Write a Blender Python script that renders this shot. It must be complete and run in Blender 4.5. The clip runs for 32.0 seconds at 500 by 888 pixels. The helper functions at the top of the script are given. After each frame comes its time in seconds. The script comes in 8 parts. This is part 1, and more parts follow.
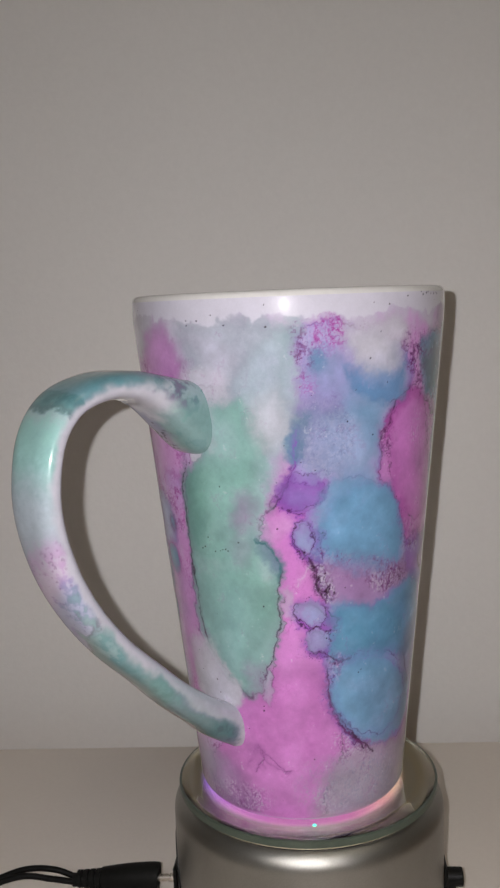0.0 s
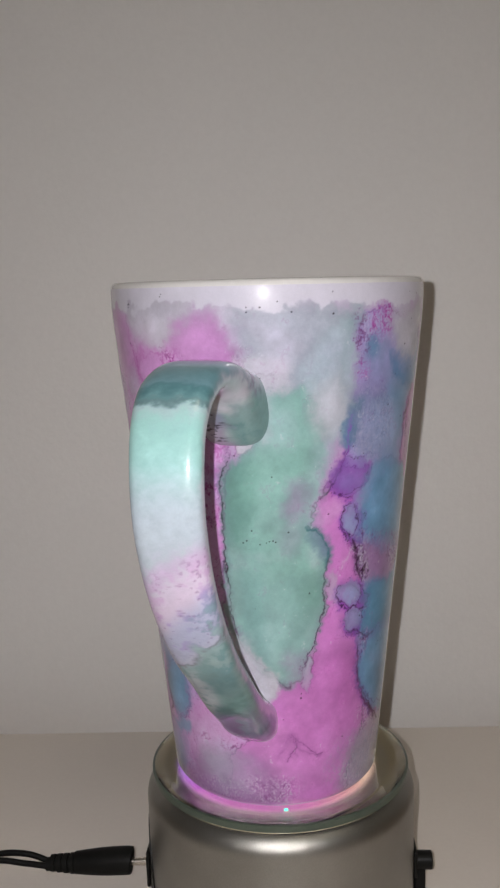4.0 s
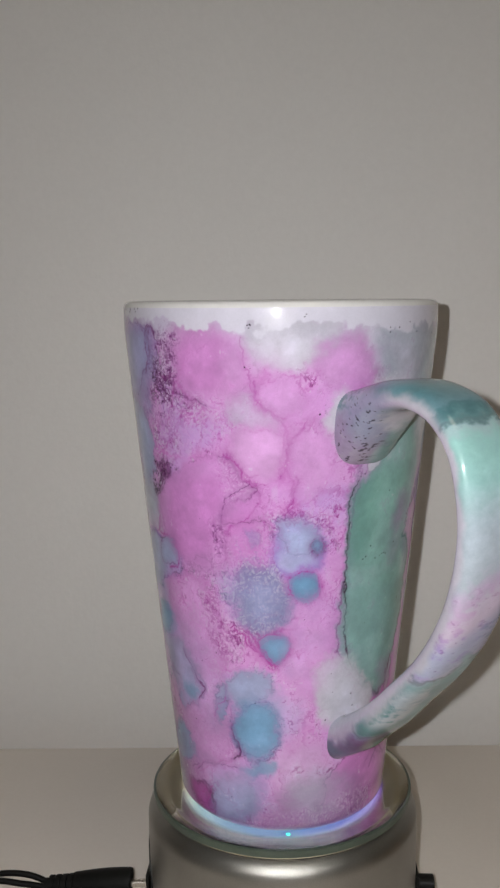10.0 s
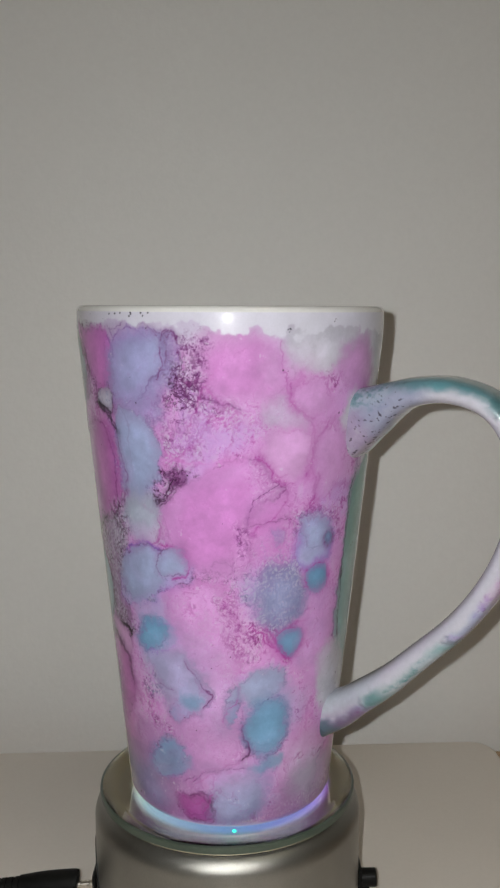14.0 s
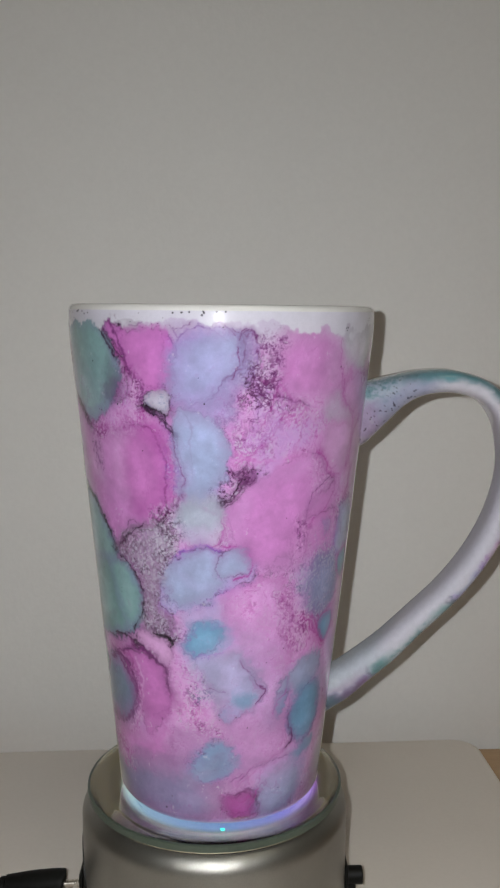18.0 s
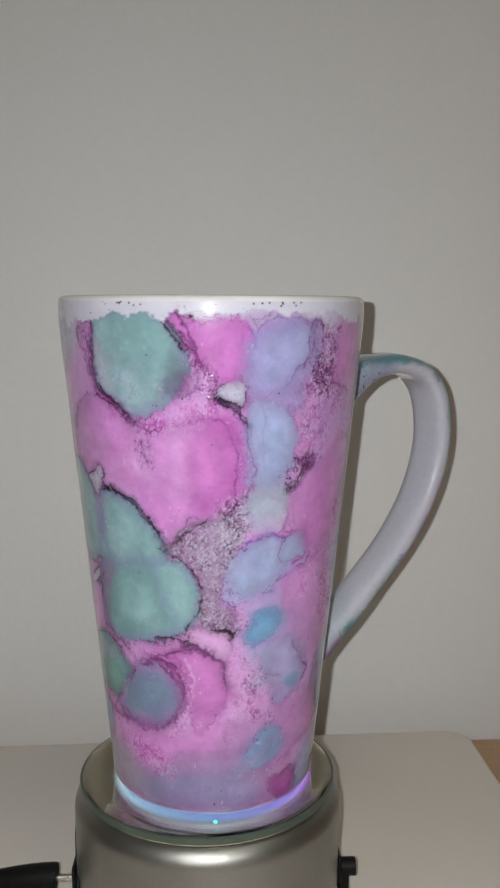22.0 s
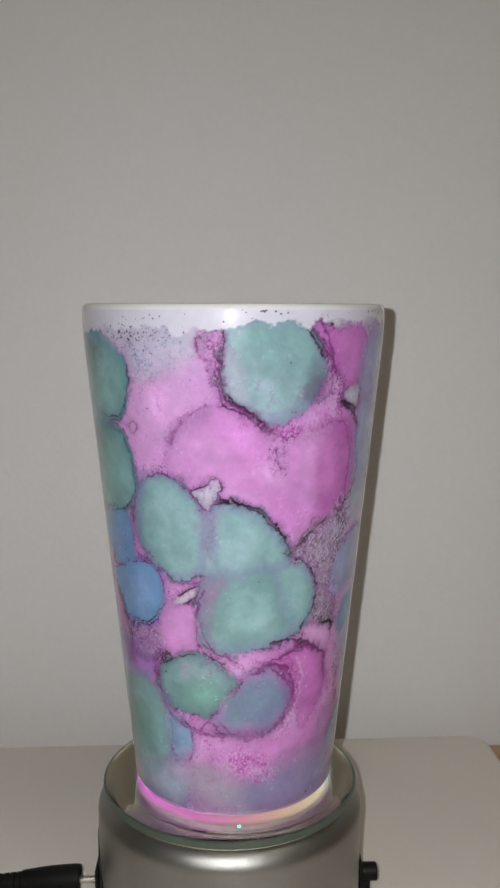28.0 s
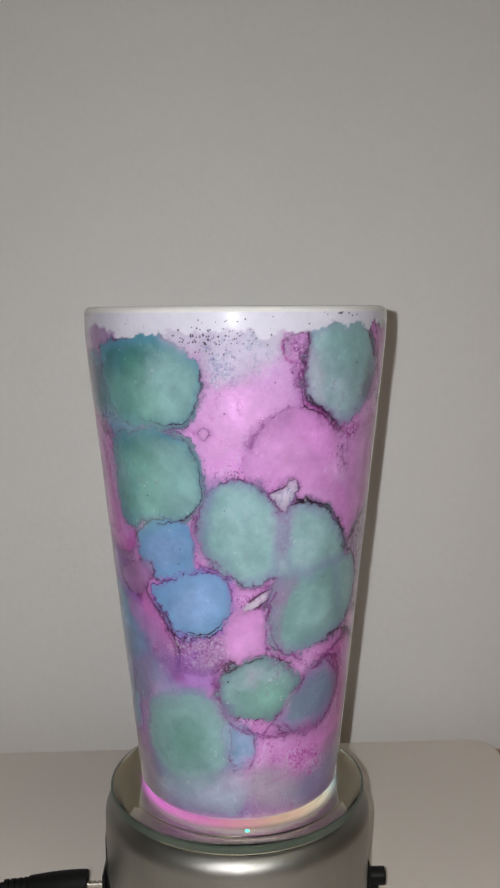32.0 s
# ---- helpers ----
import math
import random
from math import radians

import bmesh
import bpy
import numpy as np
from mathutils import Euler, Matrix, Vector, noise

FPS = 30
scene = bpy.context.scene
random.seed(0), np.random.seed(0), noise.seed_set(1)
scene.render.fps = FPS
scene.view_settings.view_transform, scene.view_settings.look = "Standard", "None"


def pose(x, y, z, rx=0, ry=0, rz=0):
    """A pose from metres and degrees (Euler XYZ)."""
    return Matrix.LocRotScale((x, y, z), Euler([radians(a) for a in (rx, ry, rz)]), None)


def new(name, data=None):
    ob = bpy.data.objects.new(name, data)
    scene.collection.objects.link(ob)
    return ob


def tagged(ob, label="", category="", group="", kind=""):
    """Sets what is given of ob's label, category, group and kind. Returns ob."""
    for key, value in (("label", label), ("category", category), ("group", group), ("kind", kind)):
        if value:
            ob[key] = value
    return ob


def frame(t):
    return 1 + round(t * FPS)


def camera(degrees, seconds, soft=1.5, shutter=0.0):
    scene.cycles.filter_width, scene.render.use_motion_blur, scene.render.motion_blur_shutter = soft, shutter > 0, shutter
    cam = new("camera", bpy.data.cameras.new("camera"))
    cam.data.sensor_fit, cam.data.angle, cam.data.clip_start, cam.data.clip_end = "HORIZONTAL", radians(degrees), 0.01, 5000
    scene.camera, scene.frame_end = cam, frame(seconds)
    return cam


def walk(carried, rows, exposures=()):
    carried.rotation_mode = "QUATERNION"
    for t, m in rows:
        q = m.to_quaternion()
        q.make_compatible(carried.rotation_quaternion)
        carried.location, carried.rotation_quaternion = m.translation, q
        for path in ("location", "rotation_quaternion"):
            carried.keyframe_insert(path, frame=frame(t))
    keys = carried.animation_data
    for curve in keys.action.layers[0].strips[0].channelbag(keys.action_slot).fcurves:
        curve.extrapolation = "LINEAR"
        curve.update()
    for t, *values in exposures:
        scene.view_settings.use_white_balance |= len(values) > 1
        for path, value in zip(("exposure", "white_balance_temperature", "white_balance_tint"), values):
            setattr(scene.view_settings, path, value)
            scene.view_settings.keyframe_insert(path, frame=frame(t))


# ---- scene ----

# ---------------------------------------------------------------- camera
FOV = 30.10
FOOT = 0.048            # height of the platter's glass above the box
# seconds, x, y, z, turn to the right, tilt up, lean
PATH = [
    (0, 0.0088, -0.2834, 0.1940, -4.76, -8.00, -2.06),
    (0.5, 0.0096, -0.2839, 0.1949, -4.78, -8.10, -2.00),
    (1, 0.0093, -0.2846, 0.1949, -4.32, -8.68, -1.89),
    (1.5, 0.0097, -0.2836, 0.1950, -3.75, -8.81, -1.74),
    (2, 0.0110, -0.2834, 0.1949, -3.90, -8.36, -1.46),
    (2.5, 0.0114, -0.2837, 0.1956, -4.06, -8.59, -1.48),
    (4.5, 0.0093, -0.2840, 0.1950, -3.21, -9.07, -1.35),
    (5, 0.0088, -0.2838, 0.1959, -3.08, -9.20, -1.21),
    (5.5, 0.0088, -0.2830, 0.1966, -3.10, -9.22, -1.30),
    (6, 0.0089, -0.2820, 0.1965, -2.94, -9.34, -1.05),
    (6.5, 0.0084, -0.2820, 0.1967, -2.89, -9.31, -1.02),
    (7, 0.0084, -0.2824, 0.1975, -2.38, -9.26, -0.87),
    (7.5, 0.0089, -0.2841, 0.1984, -2.69, -9.31, -0.84),
    (8, 0.0081, -0.2853, 0.2008, -3.06, -9.36, -0.85),
    (8.5, 0.0073, -0.2836, 0.2006, -2.90, -9.17, -0.89),
    (9, 0.0074, -0.2826, 0.2001, -2.85, -8.89, -0.86),
    (9.5, 0.0076, -0.2817, 0.1996, -3.12, -8.68, -0.79),
    (10, 0.0076, -0.2818, 0.1997, -3.26, -8.70, -0.95),
    (10.5, 0.0077, -0.2823, 0.2000, -2.81, -8.80, -1.09),
    (11, 0.0079, -0.2825, 0.1995, -2.47, -8.62, -0.92),
    (11.5, 0.0082, -0.2836, 0.1994, -2.28, -8.52, -0.69),
    (12, 0.0080, -0.2848, 0.2002, -1.74, -8.48, -0.68),
    (12.5, 0.0077, -0.2877, 0.2021, -0.87, -8.46, -0.39),
    (13, 0.0078, -0.2871, 0.2016, -0.30, -8.46, -0.10),
    (13.5, 0.0076, -0.2866, 0.2003, -0.01, -8.43, -0.23),
    (14, 0.0064, -0.2868, 0.1997, 0.31, -8.39, -0.28),
    (14.5, 0.0059, -0.2869, 0.2006, 0.59, -8.54, -0.22),
    (15, 0.0054, -0.2864, 0.2005, 0.65, -8.64, -0.10),
    (15.5, 0.0040, -0.2863, 0.2001, 0.84, -8.58, -0.01),
    (17.5, 0.0032, -0.2879, 0.2008, 1.72, -8.49, 0.21),
    (18, 0.0036, -0.2873, 0.1999, 1.55, -8.46, 0.11),
    (18.5, 0.0040, -0.2881, 0.1996, 1.71, -8.46, -0.08),
    (19, 0.0043, -0.2873, 0.1998, 1.70, -8.53, -0.01),
    (19.5, 0.0048, -0.2877, 0.2000, 1.67, -8.58, -0.02),
    (20, 0.0034, -0.2881, 0.2000, 2.03, -8.60, -0.00),
    (20.5, 0.0028, -0.2872, 0.1998, 2.09, -8.73, -0.06),
    (21, 0.0030, -0.2867, 0.1995, 2.17, -8.88, -0.03),
    (21.5, 0.0042, -0.2864, 0.1999, 1.90, -8.91, 0.03),
    (22, 0.0035, -0.2863, 0.1993, 2.12, -8.87, -0.06),
    (22.5, 0.0032, -0.2861, 0.1989, 2.08, -8.91, -0.10),
    (23, 0.0049, -0.2873, 0.1992, 1.55, -8.79, 0.05),
    (23.5, 0.0040, -0.2881, 0.2003, 1.57, -8.65, 0.17),
    (24, 0.0028, -0.2899, 0.2018, 1.90, -8.61, 0.15),
    (24.5, 0.0012, -0.2917, 0.2029, 2.27, -8.56, 0.49),
    (25, 0.0022, -0.2924, 0.2032, 2.19, -8.51, 0.45),
    (25.5, 0.0008, -0.2914, 0.2025, 1.91, -8.41, 0.44),
    (26, -0.0004, -0.2904, 0.2031, 1.69, -8.54, 0.34),
    (26.5, 0.0006, -0.2900, 0.2029, 1.37, -8.61, 0.31),
    (28.5, -0.0012, -0.2870, 0.2013, 1.43, -8.91, 0.13),
    (29, -0.0001, -0.2871, 0.2012, 1.22, -8.82, 0.13),
    (29.5, -0.0003, -0.2881, 0.2007, 1.47, -8.66, 0.06),
    (30, 0.0002, -0.2879, 0.2005, 1.57, -8.63, -0.07),
    (30.5, -0.0003, -0.2877, 0.2003, 1.22, -8.56, -0.19),
    (31, -0.0024, -0.2871, 0.2013, 1.28, -8.66, -0.16),
    (31.5, -0.0018, -0.2869, 0.2013, 1.14, -8.70, -0.15),
    (32, -0.0025, -0.2868, 0.2009, 1.34, -8.59, -0.04),
]
# turn of the platter in degrees, second by second
SPIN = [-40.2, -33.0, -25.6, -18.4, -11.5, -4.6, 2.4, 9.8, 17.3, 24.8, 32.5, 40.0, 47.3, 54.3, 61.1, 67.8, 74.8, 82.1, 89.5, 96.9, 104.3, 111.7, 119.1, 126.2, 133.1, 139.7, 146.4, 153.4, 160.4, 167.6, 174.8, 181.7, 188.6]


def stand(x, y, z, turn, tilt, lean):
    return pose(x, y, z, 90 + tilt, 0, -turn) @ pose(0, 0, 0, 0, 0, lean)


cam = camera(FOV, 32.0, soft=2.4)
walk(cam, [(t, stand(*row)) for t, *row in PATH],
     exposures=[(0, 0.02, 6600, 11), (6, 0.02, 6580, 11), (9, 0.03, 6520, 9), (15, 0.05, 6480, 4), (18, 0.07, 6400, 5), (20, 0.05, 6360, 5), (21, 0.16, 6350, 5), (25, 0.19, 6360, 6), (32, 0.19, 6400, 7)])

# ---------------------------------------------------------------- light
world = bpy.data.worlds.new("room_air")
scene.world = world
world.use_nodes = True
world.node_tree.nodes["Background"].inputs[0].default_value = (0.9, 0.8, 0.66, 1)
world.node_tree.nodes["Background"].inputs[1].default_value = 0.01

bulb = new("ceiling_bulb", bpy.data.lights.new("ceiling_bulb", "AREA"))
bulb.data.shape, bulb.data.size = "DISK", 0.5
bulb.data.energy, bulb.data.color = 2.3, (1.0, 0.90, 0.72)
bulb.matrix_world = pose(0.45, -0.6, 1.64)
TORCH = 27800.0         # glow of the small torch beside the lens

# ---------------------------------------------------------------- materials


def material(name, color=(0.8, 0.8, 0.8), rough=0.5, metal=0.0, **extra):
    m = bpy.data.materials.new(name)
    m.use_nodes = True
    b = m.node_tree.nodes["Principled BSDF"]
    b.inputs["Base Color"].default_value = (*color, 1)
    b.inputs["Roughness"].default_value = rough
    b.inputs["Metallic"].default_value = metal
    for key, value in extra.items():
        b.inputs[key.replace("_", " ")].default_value = value
    return m


def add(m, kind, **inputs):
    n = m.node_tree.nodes.new(kind)
    for key, value in inputs.items():
        n.inputs[key.replace("_", " ")].default_value = value
    return n


def link(m, a, b):
    m.node_tree.links.new(a, b)


def worn(m, scale, low, high, rough=None, bump=0.0, fine=None, coords="Object", stretch=None):
    """Two scales of variation of colour, roughness and relief on a plain material."""
    b = m.node_tree.nodes["Principled BSDF"]
    tc = add(m, "ShaderNodeTexCoord")
    src = tc.outputs[coords]
    if stretch:
        mp = add(m, "ShaderNodeMapping")
        mp.inputs["Scale"].default_value = stretch
        link(m, src, mp.inputs["Vector"])
        src = mp.outputs["Vector"]
    big = add(m, "ShaderNodeTexNoise", Scale=scale, Detail=4.0, Roughness=0.55)
    small = add(m, "ShaderNodeTexNoise", Scale=fine or scale * 14, Detail=3.0, Roughness=0.6)
    link(m, src, big.inputs["Vector"]), link(m, src, small.inputs["Vector"])
    mixf = add(m, "ShaderNodeMath")
    mixf.operation = "MULTIPLY_ADD"
    link(m, small.outputs["Fac"], mixf.inputs[0])
    mixf.inputs[1].default_value = 0.35
    scaled = add(m, "ShaderNodeMath")
    scaled.operation = "MULTIPLY"
    link(m, big.outputs["Fac"], scaled.inputs[0])
    scaled.inputs[1].default_value = 0.65
    link(m, scaled.outputs[0], mixf.inputs[2])
    ramp = add(m, "ShaderNodeValToRGB")
    ramp.color_ramp.elements[0].position, ramp.color_ramp.elements[1].position = 0.3, 0.7
    ramp.color_ramp.elements[0].color, ramp.color_ramp.elements[1].color = (*low, 1), (*high, 1)
    link(m, mixf.outputs[0], ramp.inputs[0])
    link(m, ramp.outputs[0], b.inputs["Base Color"])
    if rough:
        rr = add(m, "ShaderNodeMapRange")
        rr.inputs["To Min"].default_value, rr.inputs["To Max"].default_value = rough
        link(m, mixf.outputs[0], rr.inputs["Value"])
        link(m, rr.outputs[0], b.inputs["Roughness"])
    if bump:
        bp = add(m, "ShaderNodeBump", Strength=bump, Distance=0.001)
        link(m, small.outputs["Fac"], bp.inputs["Height"])
        link(m, bp.outputs[0], b.inputs["Normal"])
    return m


paint_wall = worn(material("wall_paint"), 5.0, (0.70, 0.685, 0.66), (0.76, 0.745, 0.72), rough=(0.55, 0.75), bump=0.12, fine=420)
box_top = worn(material("box_card"), 9.0, (0.665, 0.605, 0.54), (0.725, 0.665, 0.60), rough=(0.38, 0.55), bump=0.06, fine=600)
table_wood = worn(material("table_wood"), 16.0, (0.36, 0.22, 0.11), (0.50, 0.33, 0.17), rough=(0.35, 0.55), bump=0.1, fine=180, stretch=(1, 7, 7))
ceiling_paint = worn(material("ceiling_paint"), 4.0, (0.74, 0.73, 0.70), (0.80, 0.79, 0.76), rough=(0.7, 0.9))
floor_wood = worn(material("floor_wood"), 5.0, (0.22, 0.14, 0.08), (0.32, 0.21, 0.12), rough=(0.4, 0.6), stretch=(1, 6, 1))
silver = worn(material("silver_paint", metal=0.85), 30.0, (0.22, 0.214, 0.195), (0.37, 0.36, 0.33), rough=(0.30, 0.46), bump=0.14, fine=3400)
silver.node_tree.nodes["Principled BSDF"].inputs["Metallic"].default_value = 0.95
black_plastic = worn(material("black_plastic", Specular_IOR_Level=0.15), 60.0, (0.003, 0.003, 0.003), (0.008, 0.008, 0.007), rough=(0.35, 0.5), bump=0.05, fine=2500)
black_rubber = worn(material("black_rubber", Specular_IOR_Level=0.1), 50.0, (0.003, 0.003, 0.003), (0.009, 0.009, 0.008), rough=(0.45, 0.6))
# near-black colour that stands for the shade under the platter
shadow_gap = material("gap_shade_black", (0.01, 0.01, 0.01), 0.7)
nickel = worn(material("nickel", metal=1.0), 80.0, (0.62, 0.57, 0.50), (0.75, 0.70, 0.62), rough=(0.2, 0.35))
mirror_plate = worn(material("mirror_plate", metal=1.0), 40.0, (0.84, 0.77, 0.58), (0.91, 0.85, 0.67), rough=(0.04, 0.12))
glass = material("glass", (0.97, 0.98, 0.94), 0.02, Transmission_Weight=1.0, IOR=1.5)
glass_edge = worn(material("glass_edge", IOR=1.5), 80.0, (0.035, 0.052, 0.038), (0.075, 0.095, 0.07), rough=(0.25, 0.4))

# ---------------------------------------------------------------- building helpers


def part(name, bm, mat, parent=None, label="", smooth=True):
    me = bpy.data.meshes.new(name)
    bmesh.ops.recalc_face_normals(bm, faces=bm.faces)
    bm.to_mesh(me)
    bm.free()
    me.materials.append(mat)
    if smooth:
        me.shade_smooth()
        me.set_sharp_from_angle(angle=radians(38))
    ob = new(name, me)
    if parent:
        ob.parent = parent
    if label:
        tagged(ob, label)
    return ob


def holder(name, m, label, category, group="", kind=""):
    e = new(name)
    e.matrix_world = m
    e.empty_display_size = 0.02
    return tagged(e, label, category, group, kind)


def lathe(profile, n=128, closed=False):
    """A body turned from (radius, height) pairs."""
    bm = bmesh.new()
    rings = []
    for r, z in profile:
        if r < 1e-6:
            rings.append([bm.verts.new((0, 0, z))])
        else:
            rings.append([bm.verts.new((r * math.cos(2 * math.pi * i / n), r * math.sin(2 * math.pi * i / n), z)) for i in range(n)])
    pairs = list(zip(rings, rings[1:])) + ([(rings[-1], rings[0])] if closed else [])
    for a, b in pairs:
        for i in range(n):
            j = (i + 1) % n
            if len(a) == 1 and len(b) > 1:
                bm.faces.new((a[0], b[i], b[j]))
            elif len(b) == 1 and len(a) > 1:
                bm.faces.new((a[i], a[j], b[0]))
            elif len(a) > 1:
                bm.faces.new((a[i], a[j], b[j], b[i]))
    return bm


def arc(cx, cz, r, a0, a1, n=8):
    return [(cx + r * math.cos(radians(a0 + (a1 - a0) * i / n)), cz + r * math.sin(radians(a0 + (a1 - a0) * i / n))) for i in range(n + 1)]


def block(sx, sy, sz, bevel=0.0, seg=3, at=(0, 0, 0)):
    bm = bmesh.new()
    bmesh.ops.create_cube(bm, size=1, matrix=Matrix.Translation(at) @ Matrix.Diagonal((sx, sy, sz, 1)))
    if bevel:
        bmesh.ops.bevel(bm, geom=bm.edges[:], offset=bevel, segments=seg, profile=0.5, affect="EDGES")
    return bm


def tube(points, radius, n=12, caps=True):
    """A round tube along points; radius is one number or one for each point."""
    bm = bmesh.new()
    pts = [Vector(p) for p in points]
    rad = radius if isinstance(radius, list) else [radius] * len(pts)
    rings, side = [], None
    for i, p in enumerate(pts):
        d = (pts[min(i + 1, len(pts) - 1)] - pts[max(i - 1, 0)]).normalized()
        side = d.cross(Vector((0, 0, 1)) if abs(d.z) < 0.9 else Vector((1, 0, 0))).normalized() if side is None else (side - d * side.dot(d)).normalized()
        up = d.cross(side)
        rings.append([bm.verts.new(p + (side * math.cos(2 * math.pi * k / n) + up * math.sin(2 * math.pi * k / n)) * rad[i]) for k in range(n)])
    for a, b in zip(rings, rings[1:]):
        for k in range(n):
            bm.faces.new((a[k], a[(k + 1) % n], b[(k + 1) % n], b[k]))
    if caps:
        bm.faces.new(rings[0][::-1]), bm.faces.new(rings[-1])
    return bm


def spline(points, n=10):
    """Catmull-Rom through points of any dimension."""
    p = np.array(points, float)
    q = np.vstack([2 * p[0] - p[1], p, 2 * p[-1] - p[-2]])
    out = []
    for i in range(len(p) - 1):
        a, b, c, d = q[i:i + 4]
        for s in np.linspace(0, 1, n, endpoint=False):
            out.append(0.5 * (2 * b + (c - a) * s + (2 * a - 5 * b + 4 * c - d) * s * s + (3 * b - a - 3 * c + d) * s ** 3))
    out.append(p[-1])
    return np.array(out)


# ---------------------------------------------------------------- room
WALL_Y = 0.139
TABLE_Z = -0.012
FLOOR_Z = -0.76


def slab(name, x0, x1, y0, y1, z0, z1, mat, label, category):
    ob = part(name, block(x1 - x0, y1 - y0, z1 - z0, at=((x0 + x1) / 2, (y0 + y1) / 2, (z0 + z1) / 2)), mat, smooth=False)
    return tagged(ob, label, category, kind="structure")


slab("wall_north", -1.6, 1.6, WALL_Y, WALL_Y + 0.1, FLOOR_Z, 1.7, paint_wall, "plain off-white painted wall behind the mug", "wall")
slab("wall_south", -1.6, 1.6, -2.3, -2.2, FLOOR_Z, 1.7, paint_wall, "plain off-white painted wall", "wall")
slab("wall_west", -1.7, -1.6, -2.2, WALL_Y, FLOOR_Z, 1.7, paint_wall, "plain off-white painted wall", "wall")
slab("wall_east", 1.6, 1.7, -2.2, WALL_Y, FLOOR_Z, 1.7, paint_wall, "plain off-white painted wall", "wall")
slab("ceiling", -1.7, 1.7, -2.3, WALL_Y + 0.1, 1.7, 1.8, ceiling_paint, "plain white painted ceiling", "ceiling")
slab("floor", -1.7, 1.7, -2.3, WALL_Y + 0.1, FLOOR_Z - 0.1, FLOOR_Z, floor_wood, "brown wooden floor", "floor")

# the wooden table, against the wall
table = holder("table", pose(0, 0, FLOOR_Z), "light brown wooden table standing against the wall", "table")
TH = TABLE_Z - FLOOR_Z
part("tabletop", block(1.3, 0.64, 0.03, 0.003, at=(0.05, WALL_Y - 0.324, TH - 0.015)), table_wood, table)
for sx in (-0.55, 0.65):
    for sy in (-0.60, -0.05):
        part("leg", block(0.05, 0.05, TH - 0.03, 0.003, at=(sx, WALL_Y + sy, (TH - 0.03) / 2)), table_wood, table)


def rounded_box(x0, x1, y0, y1, h, corner, edge):
    """A flat box with rounded corners in plan and a soft upper edge."""
    bm = bmesh.new()
    loops = []
    steps = [(0.0, 0.0), (0.0, h - edge)] + [(edge * (1 - math.cos(a)), h - edge + edge * math.sin(a)) for a in (0.4, 0.8, 1.2, math.pi / 2)]
    for inset, z in steps:
        ring = []
        for cx, cy, a0 in ((x1, y1, 0), (x0, y1, 90), (x0, y0, 180), (x1, y0, 270)):
            ox = cx - corner if a0 in (0, 270) else cx + corner
            oy = cy - corner if a0 in (0, 90) else cy + corner
            for k in range(9):
                a = radians(a0 + 90 * k / 8)
                ring.append(bm.verts.new((ox + (corner - inset) * math.cos(a), oy + (corner - inset) * math.sin(a), z)))
        loops.append(ring)
    for a, b in zip(loops, loops[1:]):
        for i in range(len(a)):
            j = (i + 1) % len(a)
            bm.faces.new((a[i], a[j], b[j], b[i]))
    bm.faces.new(loops[0][::-1]), bm.faces.new(loops[-1])
    return bm


tray = part("low_box", rounded_box(-0.26, 0.1245, -0.22, 0.1165, -TABLE_Z, 0.012, 0.003), box_top)
tray.matrix_world = pose(0, 0, TABLE_Z, 0, 0, 2.2)
tagged(tray, "flat greyish white box with rounded corners on the table", "box")

# ---------------------------------------------------------------- turntable
turntable = holder("turntable", pose(0, 0, 0), "silver display turntable with a lit glass platter", "turntable")
GL = 0.0032             # thickness of the glass
body_profile = [(0.0, 0.0005), (0.0405, 0.0005)] + arc(0.0415, 0.002, 0.0015, -90, 0, 4) + [(0.0431, 0.014), (0.0432, 0.032)] \
    + arc(0.0362, 0.0374, 0.0070, -4, 70, 14) + [(0.0378, FOOT - GL - 0.0014), (0.036, FOOT - GL - 0.003), (0.0, FOOT - GL - 0.003)]
part("body", lathe(body_profile, 160), silver, turntable)
# black disc filling the gap, so its shade is a dark colour
part("gap_shade", lathe([(0.0, FOOT - GL - 0.0022), (0.0398, FOOT - GL - 0.0022), (0.0398, FOOT - GL - 0.0008), (0.0, FOOT - GL - 0.0008)], 96), shadow_gap, turntable, "black disc that stands for the shade under the platter")
platter = holder("platter", pose(0, 0, 0), "", "")
for key in list(platter.keys()):
    del platter[key]
platter.parent = turntable
RG, RB = 0.0412, 0.0374         # radius of the disc and of the inner end of its bevel
part("mirror_plate", lathe([(0.0, FOOT - GL - 0.0006), (RG - 0.0008, FOOT - GL - 0.0006), (RG - 0.0007, FOOT - GL), (0.0, FOOT - GL)], 128), mirror_plate, platter, "mirror plate under the glass")
g = part("glass", lathe([(0.0, FOOT - GL + 0.0003), (RG - 0.0007, FOOT - GL + 0.0003), (RG - 0.0007, FOOT - 0.0008), (RB + 0.0002, FOOT - 0.00012), (RB - 0.0003, FOOT - 0.0001), (0.0, FOOT - 0.0001)], 160), glass, platter, "clear glass disc with a ground bevel")
g.visible_shadow = False
part("glass_rim", lathe([(RG - 0.0006, FOOT - GL), (RG - 0.0002, FOOT - GL), (RG + 0.0001, FOOT - GL + 0.0002), (RG + 0.0001, FOOT - 0.0011), (RG - 0.0002, FOOT - 0.0009), (RG - 0.0006, FOOT - 0.0008)], 160, closed=True), glass_edge, platter, "ground bluish edge of the glass")

